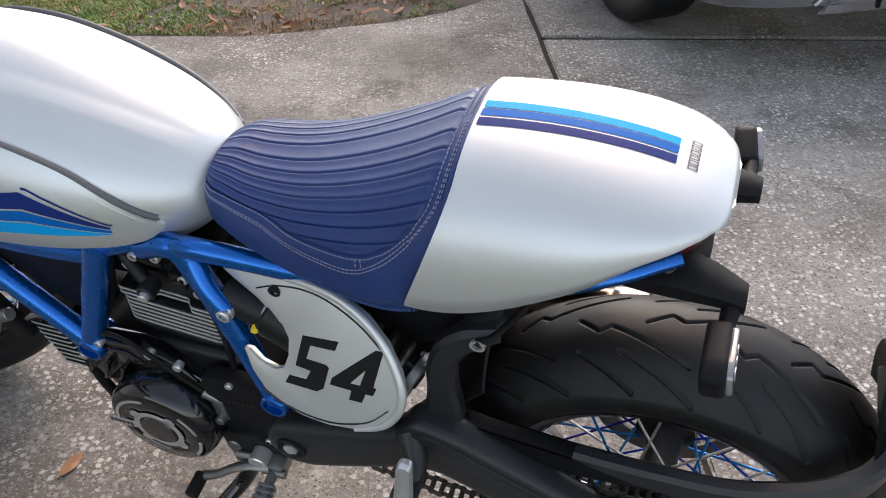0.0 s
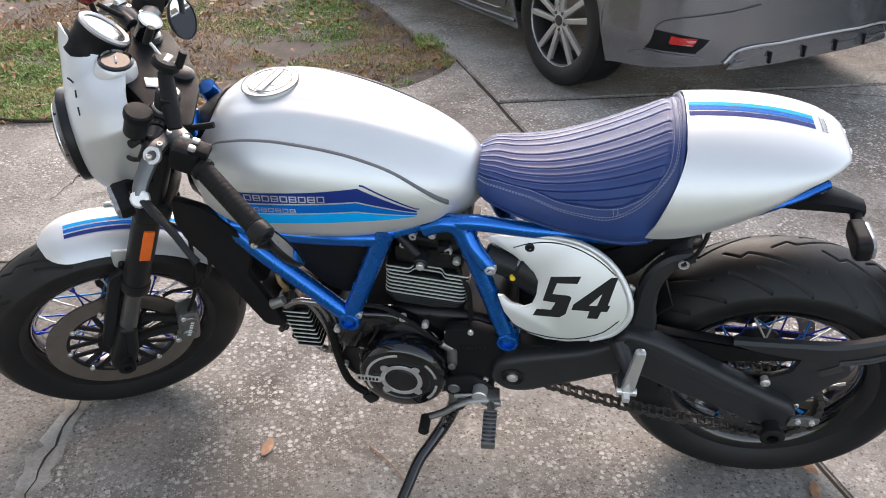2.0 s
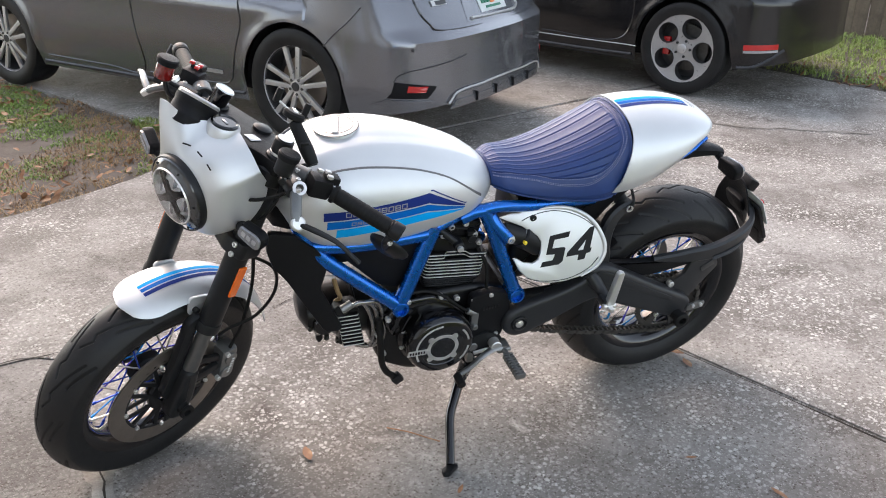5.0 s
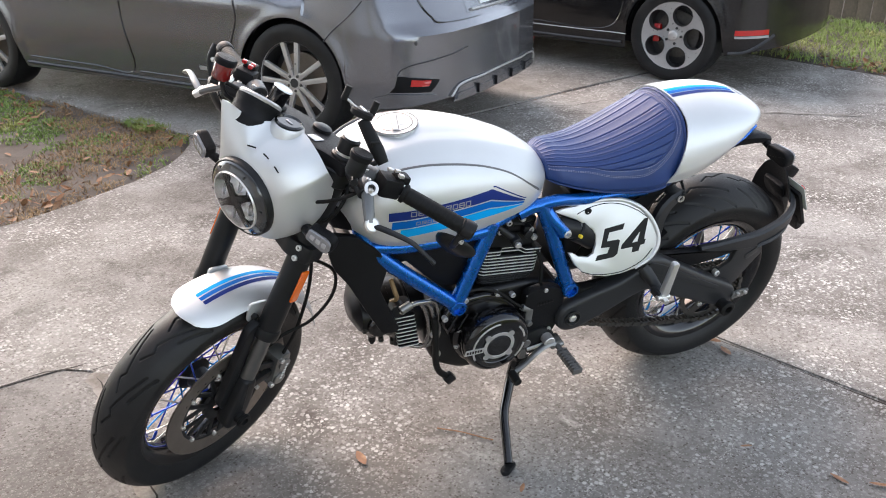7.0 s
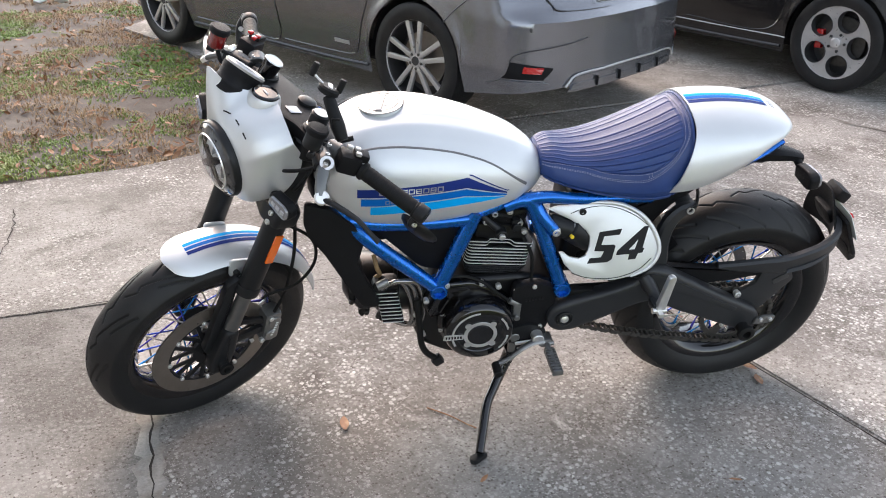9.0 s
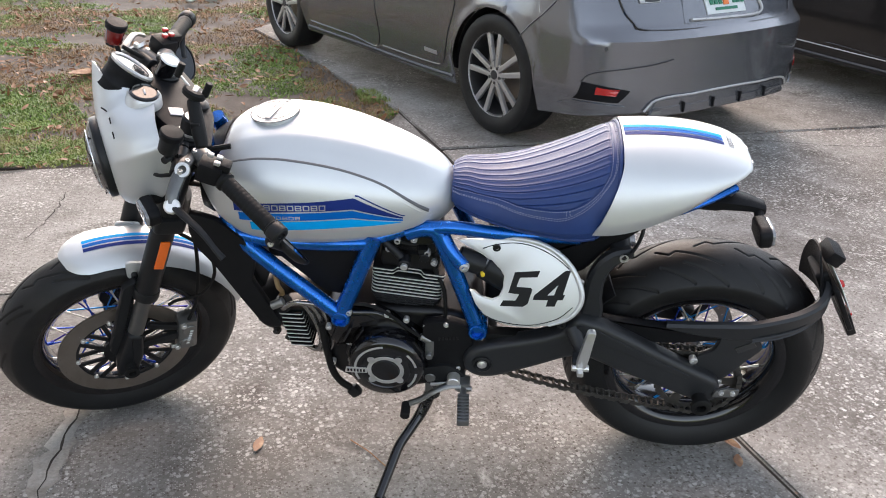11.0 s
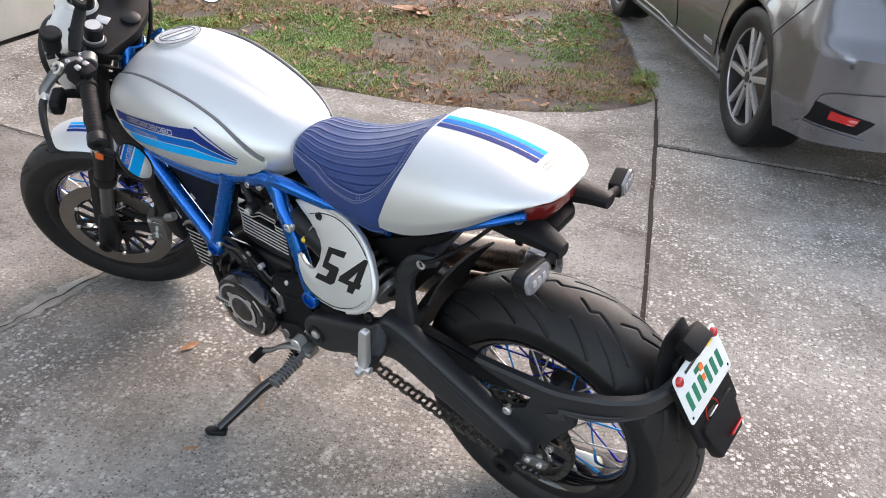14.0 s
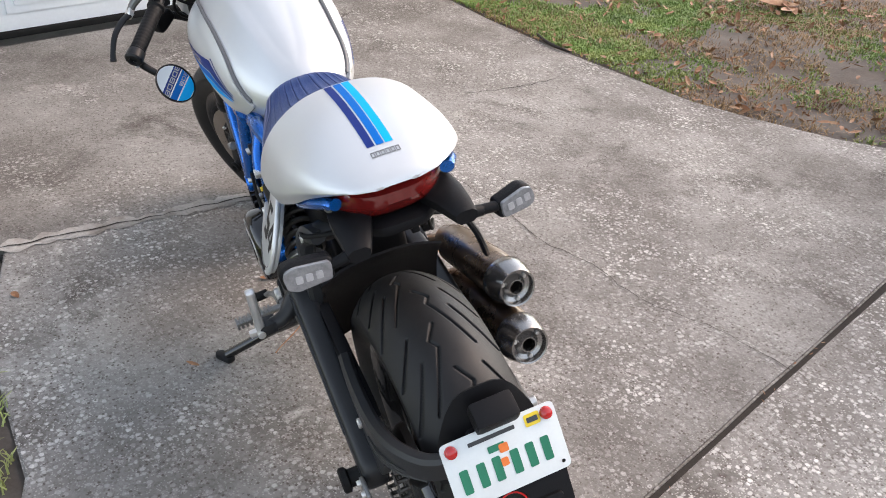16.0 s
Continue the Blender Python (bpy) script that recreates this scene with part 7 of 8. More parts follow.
    F("reservoir_stay", join(tube([(rx, s * ry, rz + 0.01), (rx - 0.02, s * (ry - 0.006), rz - 0.03), (rx - 0.045, s * (ry - 0.01), rz - 0.045)], 0.0055, 8), cyl((rx - 0.005, s * (ry + 0.004), rz - 0.012), (rx + 0.008, s * (ry + 0.016), rz - 0.012), 0.0075)), M_SATIN, "", res)
    F("brake_hose", tube([(rx - 0.02, s * ry, rz - 0.01), (0.02, s * 0.150, 1.0), (-0.012, s * 0.10, 0.95), (-0.01, s * 0.05, 0.86)], 0.005, 8), M_GRIP, "", bar)

# bar-end mirrors
for c, n, arm in (((0.929, 0.239, 0.763), (-0.64, -0.51, 0.57), [(0.935, 0.300, 0.846), (0.955, 0.295, 0.82), (0.948, 0.268, 0.790), (0.940, 0.248, 0.772)]), ((1.322, -0.365, 0.878), (-0.95, 0.08, 0.30), [(1.305, -0.42, 0.985), (1.325, -0.41, 0.955), (1.328, -0.388, 0.91), (1.325, -0.372, 0.886)])):
    n = Vector(n).normalized()
    mir = B("bar_end_mirror", lathe([(0.0005, -0.016), (0.030, -0.014), (0.045, -0.006), (0.0485, 0.0), (0.0485, 0.004), (0.0455, 0.004)], c, n, 44, False), M_SATIN, "round black bar-end mirror")
    B("mirror_glass", lathe([(0.0458, 0.0025), (0.0004, 0.0025)], c, n, 44, False), M_MIRROR, "mirror glass", mir)
    B("mirror_arm", tube(arm, [0.012, 0.009, 0.008, 0.010], 10), M_SATIN, "", mir)
    B("arm_bolt", bolt(Vector(arm[1]) + Vector((-0.004, 0.009, 0.002)), (-0.3, 1, 0.2), 0.006, 0.005), M_STEEL, "", mir)

# headlight and its cowl: n_x straight ahead of the lamp, n_y left, n_z up
NAC = STEERED @ Matrix.Translation((0.190, 0, 0.886)) @ Matrix.Rotation(radians(RAKE), 4, "Y")


def N(name, bm, mat, label="", parent=None, **kw):
    return part(name, moved(bm, NAC), mat, parent or bike, label, **kw)


LAMP = NAC @ Matrix.Translation((-0.008, 0, -0.018)) @ Matrix.Scale(0.94, 4)


def lamp_part(name, bm, mat, label="", parent=None, **kw):
    return part(name, moved(bm, LAMP), mat, parent or bike, label, **kw)


EDGE_X = soft_curve((-90, -0.055), (-50, -0.075), (-25, -0.120), (0, -0.140), (20, -0.142), (31, -0.127), (38, -0.127), (52, -0.128), (64, -0.130), (76, -0.136), (90, -0.140))
EDGE_Y = soft_curve((-90, 0.0), (-50, 0.086), (-25, 0.122), (0, 0.130), (20, 0.127), (31, 0.124), (38, 0.113), (52, 0.095), (64, 0.072), (76, 0.043), (90, 0.0))
EDGE_Z = soft_curve((-90, -0.102), (-50, -0.092), (-25, -0.060), (0, 0.0), (20, 0.045), (31, 0.075), (38, 0.084), (52, 0.098), (64, 0.110), (76, 0.116), (90, 0.118))


# on the right the screen rises beside the instrument
FAR_X = soft_curve((-90, -0.055), (-50, -0.075), (-25, -0.120), (0, -0.135), (20, -0.110), (36, -0.062), (46, -0.045), (56, -0.048), (66, -0.056), (76, -0.072), (84, -0.115), (90, -0.140))
FAR_Y = soft_curve((-90, 0.0), (-50, 0.086), (-25, 0.122), (0, 0.130), (20, 0.129), (36, 0.121), (46, 0.113), (56, 0.096), (66, 0.070), (76, 0.040), (84, 0.018), (90, 0.0))
FAR_Z = soft_curve((-90, -0.102), (-50, -0.092), (-25, -0.060), (0, 0.0), (20, 0.055), (36, 0.112), (46, 0.146), (56, 0.150), (66, 0.142), (76, 0.130), (84, 0.121), (90, 0.118))


def nacelle(u, v):
    deg = -90 + 360 * v
    side = 1
    if deg > 90:
        deg, side = 180 - deg, -1
    a = radians(deg)
    r = 0.0868
    p0 = Vector((-0.020, side * r * math.cos(a), r * math.sin(a) - 0.018))
    E = (EDGE_X, EDGE_Y, EDGE_Z) if side > 0 else (FAR_X, FAR_Y, FAR_Z)
    p1 = Vector((E[0](deg), side * E[1](deg), E[2](deg)))
    out = Vector((0, side * math.cos(a), math.sin(a)))
    return tuple(p0.lerp(p1, u) + out * 0.016 * math.sin(math.pi * u ** 0.7))


nac = N("headlight_cowl", sheet(nacelle, 22, 144, 0.0035), M_SILVER, "satin silver headlight cowl", sharp=50)
for deg in (60, 78, 96):
    N("cowl_slot", tube([Vector(nacelle(0.22, (deg + 90 + k) / 360)) for k in (-4, 0, 4)], 0.0018, 6, False), M_DIGIT, "", nac)
ring = lamp_part("lamp_rim", lathe([(0.091, -0.016), (0.0945, -0.010), (0.0940, 0.002), (0.0920, 0.005), (0.090, 0.004), (0.089, 0.000)], (0, 0, 0), X, 72, False), M_SATIN, "black lamp rim")
lamp_part("rim_ring", lathe([(0.0905, 0.001), (0.0885, 0.006), (0.080, 0.013), (0.0715, 0.017), (0.0695, 0.016), (0.0690, 0.004)], (0, 0, 0), X, 72, False), M_LAMPBAND, "glossy dark grey band round the lens", ring)
lamp_part("bright_ring", lathe([(0.0700, 0.015), (0.0690, 0.0195), (0.0665, 0.0195), (0.0655, 0.012)], (0, 0, 0), X, 72, False), M_REFLECTOR, "thin bright ring round the lens", ring)
lamp_part("reflector_bowl", lathe([(0.0658, 0.013), (0.061, -0.012), (0.045, -0.028), (0.0005, -0.034)], (0, 0, 0), X, 56, False), M_REFLECTOR, "", ring)
for k in range(4):
    a = radians(40 + 90 * k)
    d = Vector((0, math.cos(a), math.sin(a)))
    lamp_part("lamp_bar", prism(rounded([(-0.011, 0.004), (0.011, 0.004), (0.0065, 0.034), (0.0085, 0.062), (-0.0085, 0.062), (-0.0065, 0.034)], 0.003), (0.002, 0, 0), X.cross(d), d, 0.012, 0.003), M_SATIN, "dark bar across the lamp", ring)
    c = radians(85 + 90 * k)
    lamp_part("lamp_cell", lathe([(0.0235, 0.016), (0.019, -0.004), (0.009, -0.012), (0.0005, -0.012)], (-0.012, 0.037 * math.cos(c), 0.037 * math.sin(c)), X, 24, False), M_REFLECTOR, "", ring)
    lamp_part("lamp_fin", box((-0.006, 0.037 * math.cos(c), 0.037 * math.sin(c)), (0.012, 0.003, 0.030), 0.001), M_LENS, "", ring)
lamp_part("lamp_hub", lathe([(0.016, -0.004), (0.015, 0.007), (0.009, 0.010), (0.0004, 0.010)], (0, 0, 0), X, 24), M_SATIN, "", ring)
for k in range(6):
    a = radians(15 + 60 * k)
    lamp_part("rim_notch", box((0.0135, 0.0805 * math.cos(a), 0.0805 * math.sin(a)), (0.003, 0.007, 0.003), 0.0008, Matrix.Rotation(a, 4, "X")), M_DIGIT, "", ring)
gl = lamp_part("lamp_glass", lathe([(0.0688, 0.018), (0.060, 0.023), (0.040, 0.028), (0.0004, 0.030)], (0, 0, 0), X, 56, False), M_GLASS, "clear curved lamp glass", ring)
gl.visible_shadow = False
lamp_part("lamp_shell", lathe([(0.088, -0.012), (0.086, -0.05), (0.06, -0.09), (0.0005, -0.10)], (0, 0, 0), X, 40, False), M_BLACK, "", ring)
# instruments
ax = Vector((-0.70, -0.16, 0.70)).normalized()
gc = Vector((-0.100, -0.076, 0.116))
dial = N("speedometer", lathe([(q * 0.84, w) for q, w in ((0.050, -0.040), (0.057, -0.034), (0.057, -0.02), (0.0575, -0.018), (0.0575, -0.012), (0.056, -0.010), (0.056, 0.010), (0.058, 0.014), (0.058, 0.024), (0.054, 0.026))], gc, ax, 56), M_BLACK, "round black instrument with a silver rim")
N("dial_rim", lathe([(0.047, 0.024), (0.0485, 0.030), (0.0445, 0.034), (0.039, 0.031), (0.039, 0.028)], gc, ax, 56, False), M_ALLOY, "silver rim", dial)
N("dial_face", lathe([(0.040, 0.029), (0.0004, 0.029)], gc, ax, 48, False), M_DIAL, "dark glass dial", dial)
cup = N("small_clock", lathe([(0.020, -0.03), (0.021, 0.0), (0.0225, 0.003), (0.0225, 0.012)], (-0.195, -0.100, 0.110), (-0.5, 0.1, 0.86), 32), M_GLOSS, "small round clock")
N("clock_face", lathe([(0.0225, 0.012), (0.020, 0.015), (0.018, 0.013), (0.0004, 0.013)], (-0.195, -0.100, 0.110), (-0.5, 0.1, 0.86), 32, False), M_PLATE, "white face", cup)
ign = N("ignition_switch", lathe([(0.026, -0.03), (0.028, 0.0), (0.030, 0.004), (0.026, 0.007), (0.024, 0.004), (0.0004, 0.004)], (-0.126, 0.0, 0.122), (-0.25, 0, 0.97), 36), M_GLOSS, "black ignition switch")
N("switch_mark", box((-0.127, 0.0, 0.127), (0.004, 0.018, 0.002), 0.0006), M_LENS, "", ign)
N("ignition_boss", lathe([(0.038, -0.022), (0.035, -0.004), (0.031, 0.001), (0.029, 0.0)], (-0.126, 0.0, 0.122), (-0.25, 0, 0.97), 36, False), M_SILVER, "silver collar", ign)
for pts in ([(-0.10, 0.05, 0.05), (-0.17, 0.07, 0.04), (-0.22, 0.05, 0.0), (-0.25, 0.02, -0.06)], [(-0.10, 0.08, 0.0), (-0.17, 0.10, -0.02), (-0.24, 0.07, -0.06)], [(-0.09, -0.02, 0.04), (-0.16, 0.02, 0.05), (-0.22, 0.03, 0.02)], [(-0.12, 0.09, 0.03), (-0.20, 0.13, 0.05), (-0.26, 0.15, 0.06)], [(-0.08, 0.05, -0.05), (-0.14, 0.06, -0.08), (-0.20, 0.03, -0.14)]):
    N("cable", tube(pts, 0.006, 8), M_GRIP)
# front indicators
for s in (1, -1):
    for pts in ([(0.02, 0.115, 1.0), (0.06, 0.16, 0.96), (0.07, 0.15, 0.90), (0.03, 0.10, 0.86)], [(0.03, 0.20, 1.02), (0.09, 0.17, 0.97), (0.10, 0.12, 0.93), (0.08, 0.06, 0.90)], [(0.05, 0.19, 1.01), (0.02, 0.15, 0.96), (-0.02, 0.09, 0.93)]):
        F("control_cable", tube([(a, s * b, c) for a, b, c in pts], 0.0042, 7), M_GRIP)
    F("indicator_stalk", tube([(0.070, s * 0.105, 0.855), (0.105, s * 0.135, 0.868), (0.125, s * 0.160, 0.878)], [0.014, 0.011, 0.009], 10), M_BLACK, "black indicator stalk")
indicator((0.124, 0.178, 0.880), (0.93, 0.22, -0.28), (-0.22, 0.97, -0.10), F, M_TURNLENS)
indicator((0.135, -0.180, 0.882), (0.93, -0.12, -0.32), (-0.25, -0.94, 0.18), F, M_TURNLENS)
# front fender
def fender_point(u, v, lift=0.0):
    a = radians(55 + 92 * u)
    k = 1.0 if u > 0.14 else math.sqrt(max(1 - ((0.14 - u) / 0.14) ** 2, 0.0))
    y = (v * 2 - 1)
    half = 0.072 * (0.12 + 0.88 * k)
    yy = y * half
    r = 0.331 + lift - 0.026 * abs(y) ** 2.4 * k - 0.004 * (1 - k)
    return FRONT_C + Vector((math.cos(a) * r, yy, math.sin(a) * r))


fender = F("front_fender", join(sheet(lambda u, v: tuple(fender_point(u, v)), 50, 24, 0.003),
    *[prism(rounded([(0.055, 0.560), (0.085, 0.566), (0.100, 0.620), (0.035, 0.620), (0.042, 0.575)], 0.014), (0, s * 0.070, 0), X, Z, 0.008, 0.0035) for s in (1, -1)]), M_SILVER, "satin silver front fender with blue stripes", sharp=50)
for a, b, mt, nm in ((0.021, 0.011, M_NAVY, "navy_stripe"), (0.0075, -0.0025, M_MID, "mid_blue_stripe"), (-0.006, -0.016, M_CYAN, "light_blue_stripe")):
    F(nm, sheet(lambda u, v, a=a, b=b: tuple(fender_point(0.11 + 0.85 * u, 0.5 + (a + (b - a) * v) / 0.144, 0.0008)), 50, 3), mt, "", fender, sharp=60)
for s in (1, -1):
    F("fender_bolt", bolt((0.073, s * 0.080, 0.585), (0, s, 0), 0.008, 0.006), M_SATIN, "", fender)
# caliper and hoses
cal = F("brake_caliper", join(box((-0.092, 0.082, 0.385), (0.050, 0.050, 0.105), 0.012, Matrix.Rotation(radians(12), 4, "Y")), cyl((-0.095, 0.100, 0.360), (-0.095, 0.112, 0.360), 0.018), cyl((-0.090, 0.100, 0.408), (-0.090, 0.112, 0.408), 0.018)), M_ALU, "dark grey brake caliper")
F("caliper_stay", join(box((-0.025, 0.09, 0.36), (0.10, 0.016, 0.025), 0.005, Matrix.Rotation(radians(20), 4, "Y")), box((-0.03, 0.09, 0.41), (0.09, 0.014, 0.02), 0.005, Matrix.Rotation(radians(-8), 4, "Y"))), M_SATIN, "", cal)
for z in (0.345, 0.425):
    F("caliper_bolt", bolt((-0.072, 0.108, z), Y, 0.007, 0.006), M_STEEL, "", cal)
for k in range(6):
    F("letter_block", box((-0.094, 0.1135, 0.365 + 0.009 * k), (0.008, 0.001, 0.005), 0.0003), M_PLATE, "", cal)
F("brake_hose", tube([(0.03, 0.125, 0.775), (-0.045, 0.150, 0.740), (-0.085, 0.150, 0.660), (-0.080, 0.130, 0.570), (-0.035, 0.105, 0.520), (-0.02, 0.10, 0.50)], 0.0042, 8), M_GRIP, "black cable loop beside the fork")
F("brake_hose", tube([(-0.01, 0.08, 0.80), (-0.055, 0.10, 0.66), (-0.085, 0.10, 0.52), (-0.085, 0.095, 0.435)], 0.0045, 8), M_GRIP, "black brake hose")
# phone holder
holder = B("phone_holder", join(tube([(1.094, 0.200, 0.972), (1.102, 0.182, 0.995), (1.115, 0.150, 1.030), (1.120, 0.138, 1.042)], [0.012, 0.015, 0.0135, 0.012], 12), box((1.107, 0.170, 1.008), (0.020, 0.034, 0.016), 0.005)), M_GRIP, "black ball-mount phone holder")
hn = Vector((-0.45, -0.15, 0.88)).normalized()
hp = Vector((1.122, 0.130, 1.046))
B("holder_pad", lathe([(0.020, 0), (0.024, 0.003), (0.024, 0.012), (0.020, 0.016), (0.0004, 0.017)], hp, hn, 28), M_GRIP, "", holder)
B("holder_label", box(hp + hn * 0.0172, (0.010, 0.024, 0.0015), 0.0005, Matrix.Rotation(radians(-27), 4, "Y")), M_LENS, "", holder)
for tip in ((1.150, 0.112, 1.085), (1.096, 0.128, 1.052)):
    t = Vector(tip)
    B("holder_prong", tube([hp + hn * 0.008, hp.lerp(t, 0.6) + hn * 0.004, t], 0.0026, 8), M_STEEL, "", holder)
    B("prong_tip", cyl(t - hn * 0.006, t + hn * 0.024, 0.0072), M_GRIP, "", holder)
F("bar_clamp_cup", lathe([(0.021, 0), (0.0215, 0.04), (0.018, 0.043), (0.0004, 0.043)], (0.046, 0.107, 1.03), Z, 28), M_SATIN, "black cap over the fork leg")
F("cup_top", lathe([(0.017, 0), (0.017, 0.001), (0.0004, 0.001)], (0.046, 0.107, 1.0735), Z, 28), M_ALLOY)

# ---- parked cars ----
def car_wheel(parent, name, c, out, r, rim_r, width, kind, turn):
    """A wheel whose outer face looks along out. kind: 'twin' split spokes, 'disc' five round openings."""
    o = Vector(out).normalized()
    e1 = Vector((0, 0, 1))
    e2 = o.cross(e1).normalized()
    c = Vector(c)
    tyre = [(rim_r - 0.004, 0.0), (rim_r + 0.010, 0.004), (rim_r + 0.035, 0.010), (r - 0.025, 0.010), (r - 0.006, 0.0), (r, -0.02), (r, -width + 0.02), (r - 0.006, -width), (r - 0.03, -width - 0.008), (rim_r, -width)]
    w = part(name, lathe(tyre, c, o, 72, False), M_RUBBER, parent, "black low-profile tyre")
    part("rim", lathe([(rim_r, 0.000), (rim_r, -0.006), (rim_r - 0.012, -0.010), (rim_r - 0.016, -0.060), (rim_r - 0.024, -width), (rim_r - 0.010, -width)], c, o, 72, False), M_ALLOYDARK, w)
    part("rim_lip", lathe([(rim_r - 0.005, -0.010), (rim_r - 0.005, -0.004), (rim_r - 0.002, 0.001), (rim_r, -0.004)], c, o, 72, False), M_ALLOY, w, "bright rim edge")
    part("brake_disc", lathe([(0.03, -0.085), (rim_r * 0.68, -0.085), (rim_r * 0.68, -0.105), (0.03, -0.105)], c, o, 48), M_DISC if kind == "twin" else M_DARKSTEEL, w)
    part("wheel_well_backing", lathe([(0.0005, -0.125), (rim_r - 0.02, -0.125), (rim_r - 0.02, -0.135), (0.0005, -0.135)], c, o, 48), M_ALLOYDARK, w)
    if kind == "twin":
        for k in range(5):
            a = turn + 2 * math.pi * k / 5
            d, t = e1 * math.cos(a) + e2 * math.sin(a), -e1 * math.sin(a) + e2 * math.cos(a)
            sp = []
            for s in (-1, 1):
                sp.append(prism([(0.026, s * 0.013 - 0.013), (0.080, s * 0.022 - 0.014), (rim_r - 0.006, s * 0.050 - 0.016), (rim_r - 0.006, s * 0.050 + 0.016), (0.080, s * 0.022 + 0.014), (0.026, s * 0.013 + 0.013)], c - o * 0.018, d, t, 0.022, 0.005))
            part("spoke", join(*sp), M_ALLOY, w, "machined split spoke")
        for k in range(5):
            a = turn + 2 * math.pi * (k + 0.5) / 5
            part("wheel_nut", lathe([(0.009, -0.016), (0.009, -0.004), (0.006, -0.001), (0.0005, -0.001)], c + (e1 * math.cos(a) + e2 * math.sin(a)) * 0.044, o, 6), M_DARKSTEEL, w)
        part("centre", lathe([(0.042, -0.03), (0.042, -0.010), (0.030, -0.006), (0.001, -0.006)], c, o, 32), M_ALLOY, w)
        part("centre_cap", lathe([(0.026, -0.006), (0.025, -0.002), (0.001, -0.001)], c, o, 28), M_ALLOYDARK, w)
    else:
        seg, ring = 100, []
        rr = np.linspace(0.028, rim_r - 0.002, 15)
        bm = bmesh.new()
        vs = []
        for i, q in enumerate(rr):
            row = []
            for j in range(seg):
                a = turn + 2 * math.pi * j / seg
                row.append(bm.verts.new(c - o * (0.006 + 0.016 * (1 - (i / 14) ** 2)) + (e1 * math.cos(a) + e2 * math.sin(a)) * q))
            vs.append(row)
        hole_r, hole_c = rim_r * 0.300, rim_r * 0.645
        for k in range(5):
            a0 = 2 * math.pi * (k + 0.5) / 5
            for i, q in enumerate(rr):
                for j in range(seg):
                    a = 2 * math.pi * j / seg
                    px, py = q * math.cos(a) - hole_c * math.cos(a0), q * math.sin(a) - hole_c * math.sin(a0)
                    dd = math.hypot(px, py)
                    if abs(dd - hole_r) < 0.010 and dd > 1e-6:
                        f = hole_r / dd
                        nx, ny = px * f + hole_c * math.cos(a0), py * f + hole_c * math.sin(a0)
                        base = c - o * (0.006 + 0.016 * (1 - (i / 14) ** 2))
                        ca, sa = math.cos(turn), math.sin(turn)
                        vs[i][j].co = base + e1 * (nx * ca - ny * sa) + e2 * (nx * sa + ny * ca)
        for i in range(len(rr) - 1):
            for j in range(seg):
                qa, aa = (rr[i] + rr[i + 1]) / 2, 2 * math.pi * (j + 0.5) / seg
                skip = False
                for k in range(5):
                    a0 = 2 * math.pi * (k + 0.5) / 5
                    if math.hypot(qa * math.cos(aa) - hole_c * math.cos(a0), qa * math.sin(aa) - hole_c * math.sin(a0)) < hole_r * 0.99:
                        skip = True
                if not skip:
                    k2 = (j + 1) % seg
                    bm.faces.new((vs[i][j], vs[i][k2], vs[i + 1][k2], vs[i + 1][j]))
        for k in range(5):
            a = turn + 2 * math.pi * (k + 0.5) / 5
            hc = c - o * 0.012 + (e1 * math.cos(a) + e2 * math.sin(a)) * hole_c
            part("opening_wall", lathe([(hole_r * 1.015, 0.004), (hole_r, 0.0), (hole_r * 0.96, -0.045)], hc, o, 36, False), M_ALLOYDARK, w)
        part("face", bm, M_ALLOY, w, "silver wheel face with five round openings", sharp=30)
        part("caliper", box(c - o * 0.075 + e2 * rim_r * 0.60, (0.05, 0.05, 0.13), 0.012), M_RED, w, "red brake caliper")
        part("centre_cap", lathe([(0.034, -0.02), (0.034, -0.004), (0.030, -0.001), (0.001, -0.001)], c, o, 32), M_ALLOY, w)
    for k in range(5):
        a = turn + 2 * math.pi * (k + 0.5) / 5
        part("wheel_nut", cyl(c - o * 0.03 + (e1 * math.cos(a) + e2 * math.sin(a)) * 0.057, c - o * 0.012 + (e1 * math.cos(a) + e2 * math.sin(a)) * 0.057, 0.010, seg=6), M_STEEL if kind == "twin" else M_ALLOYDARK, w)
    return w


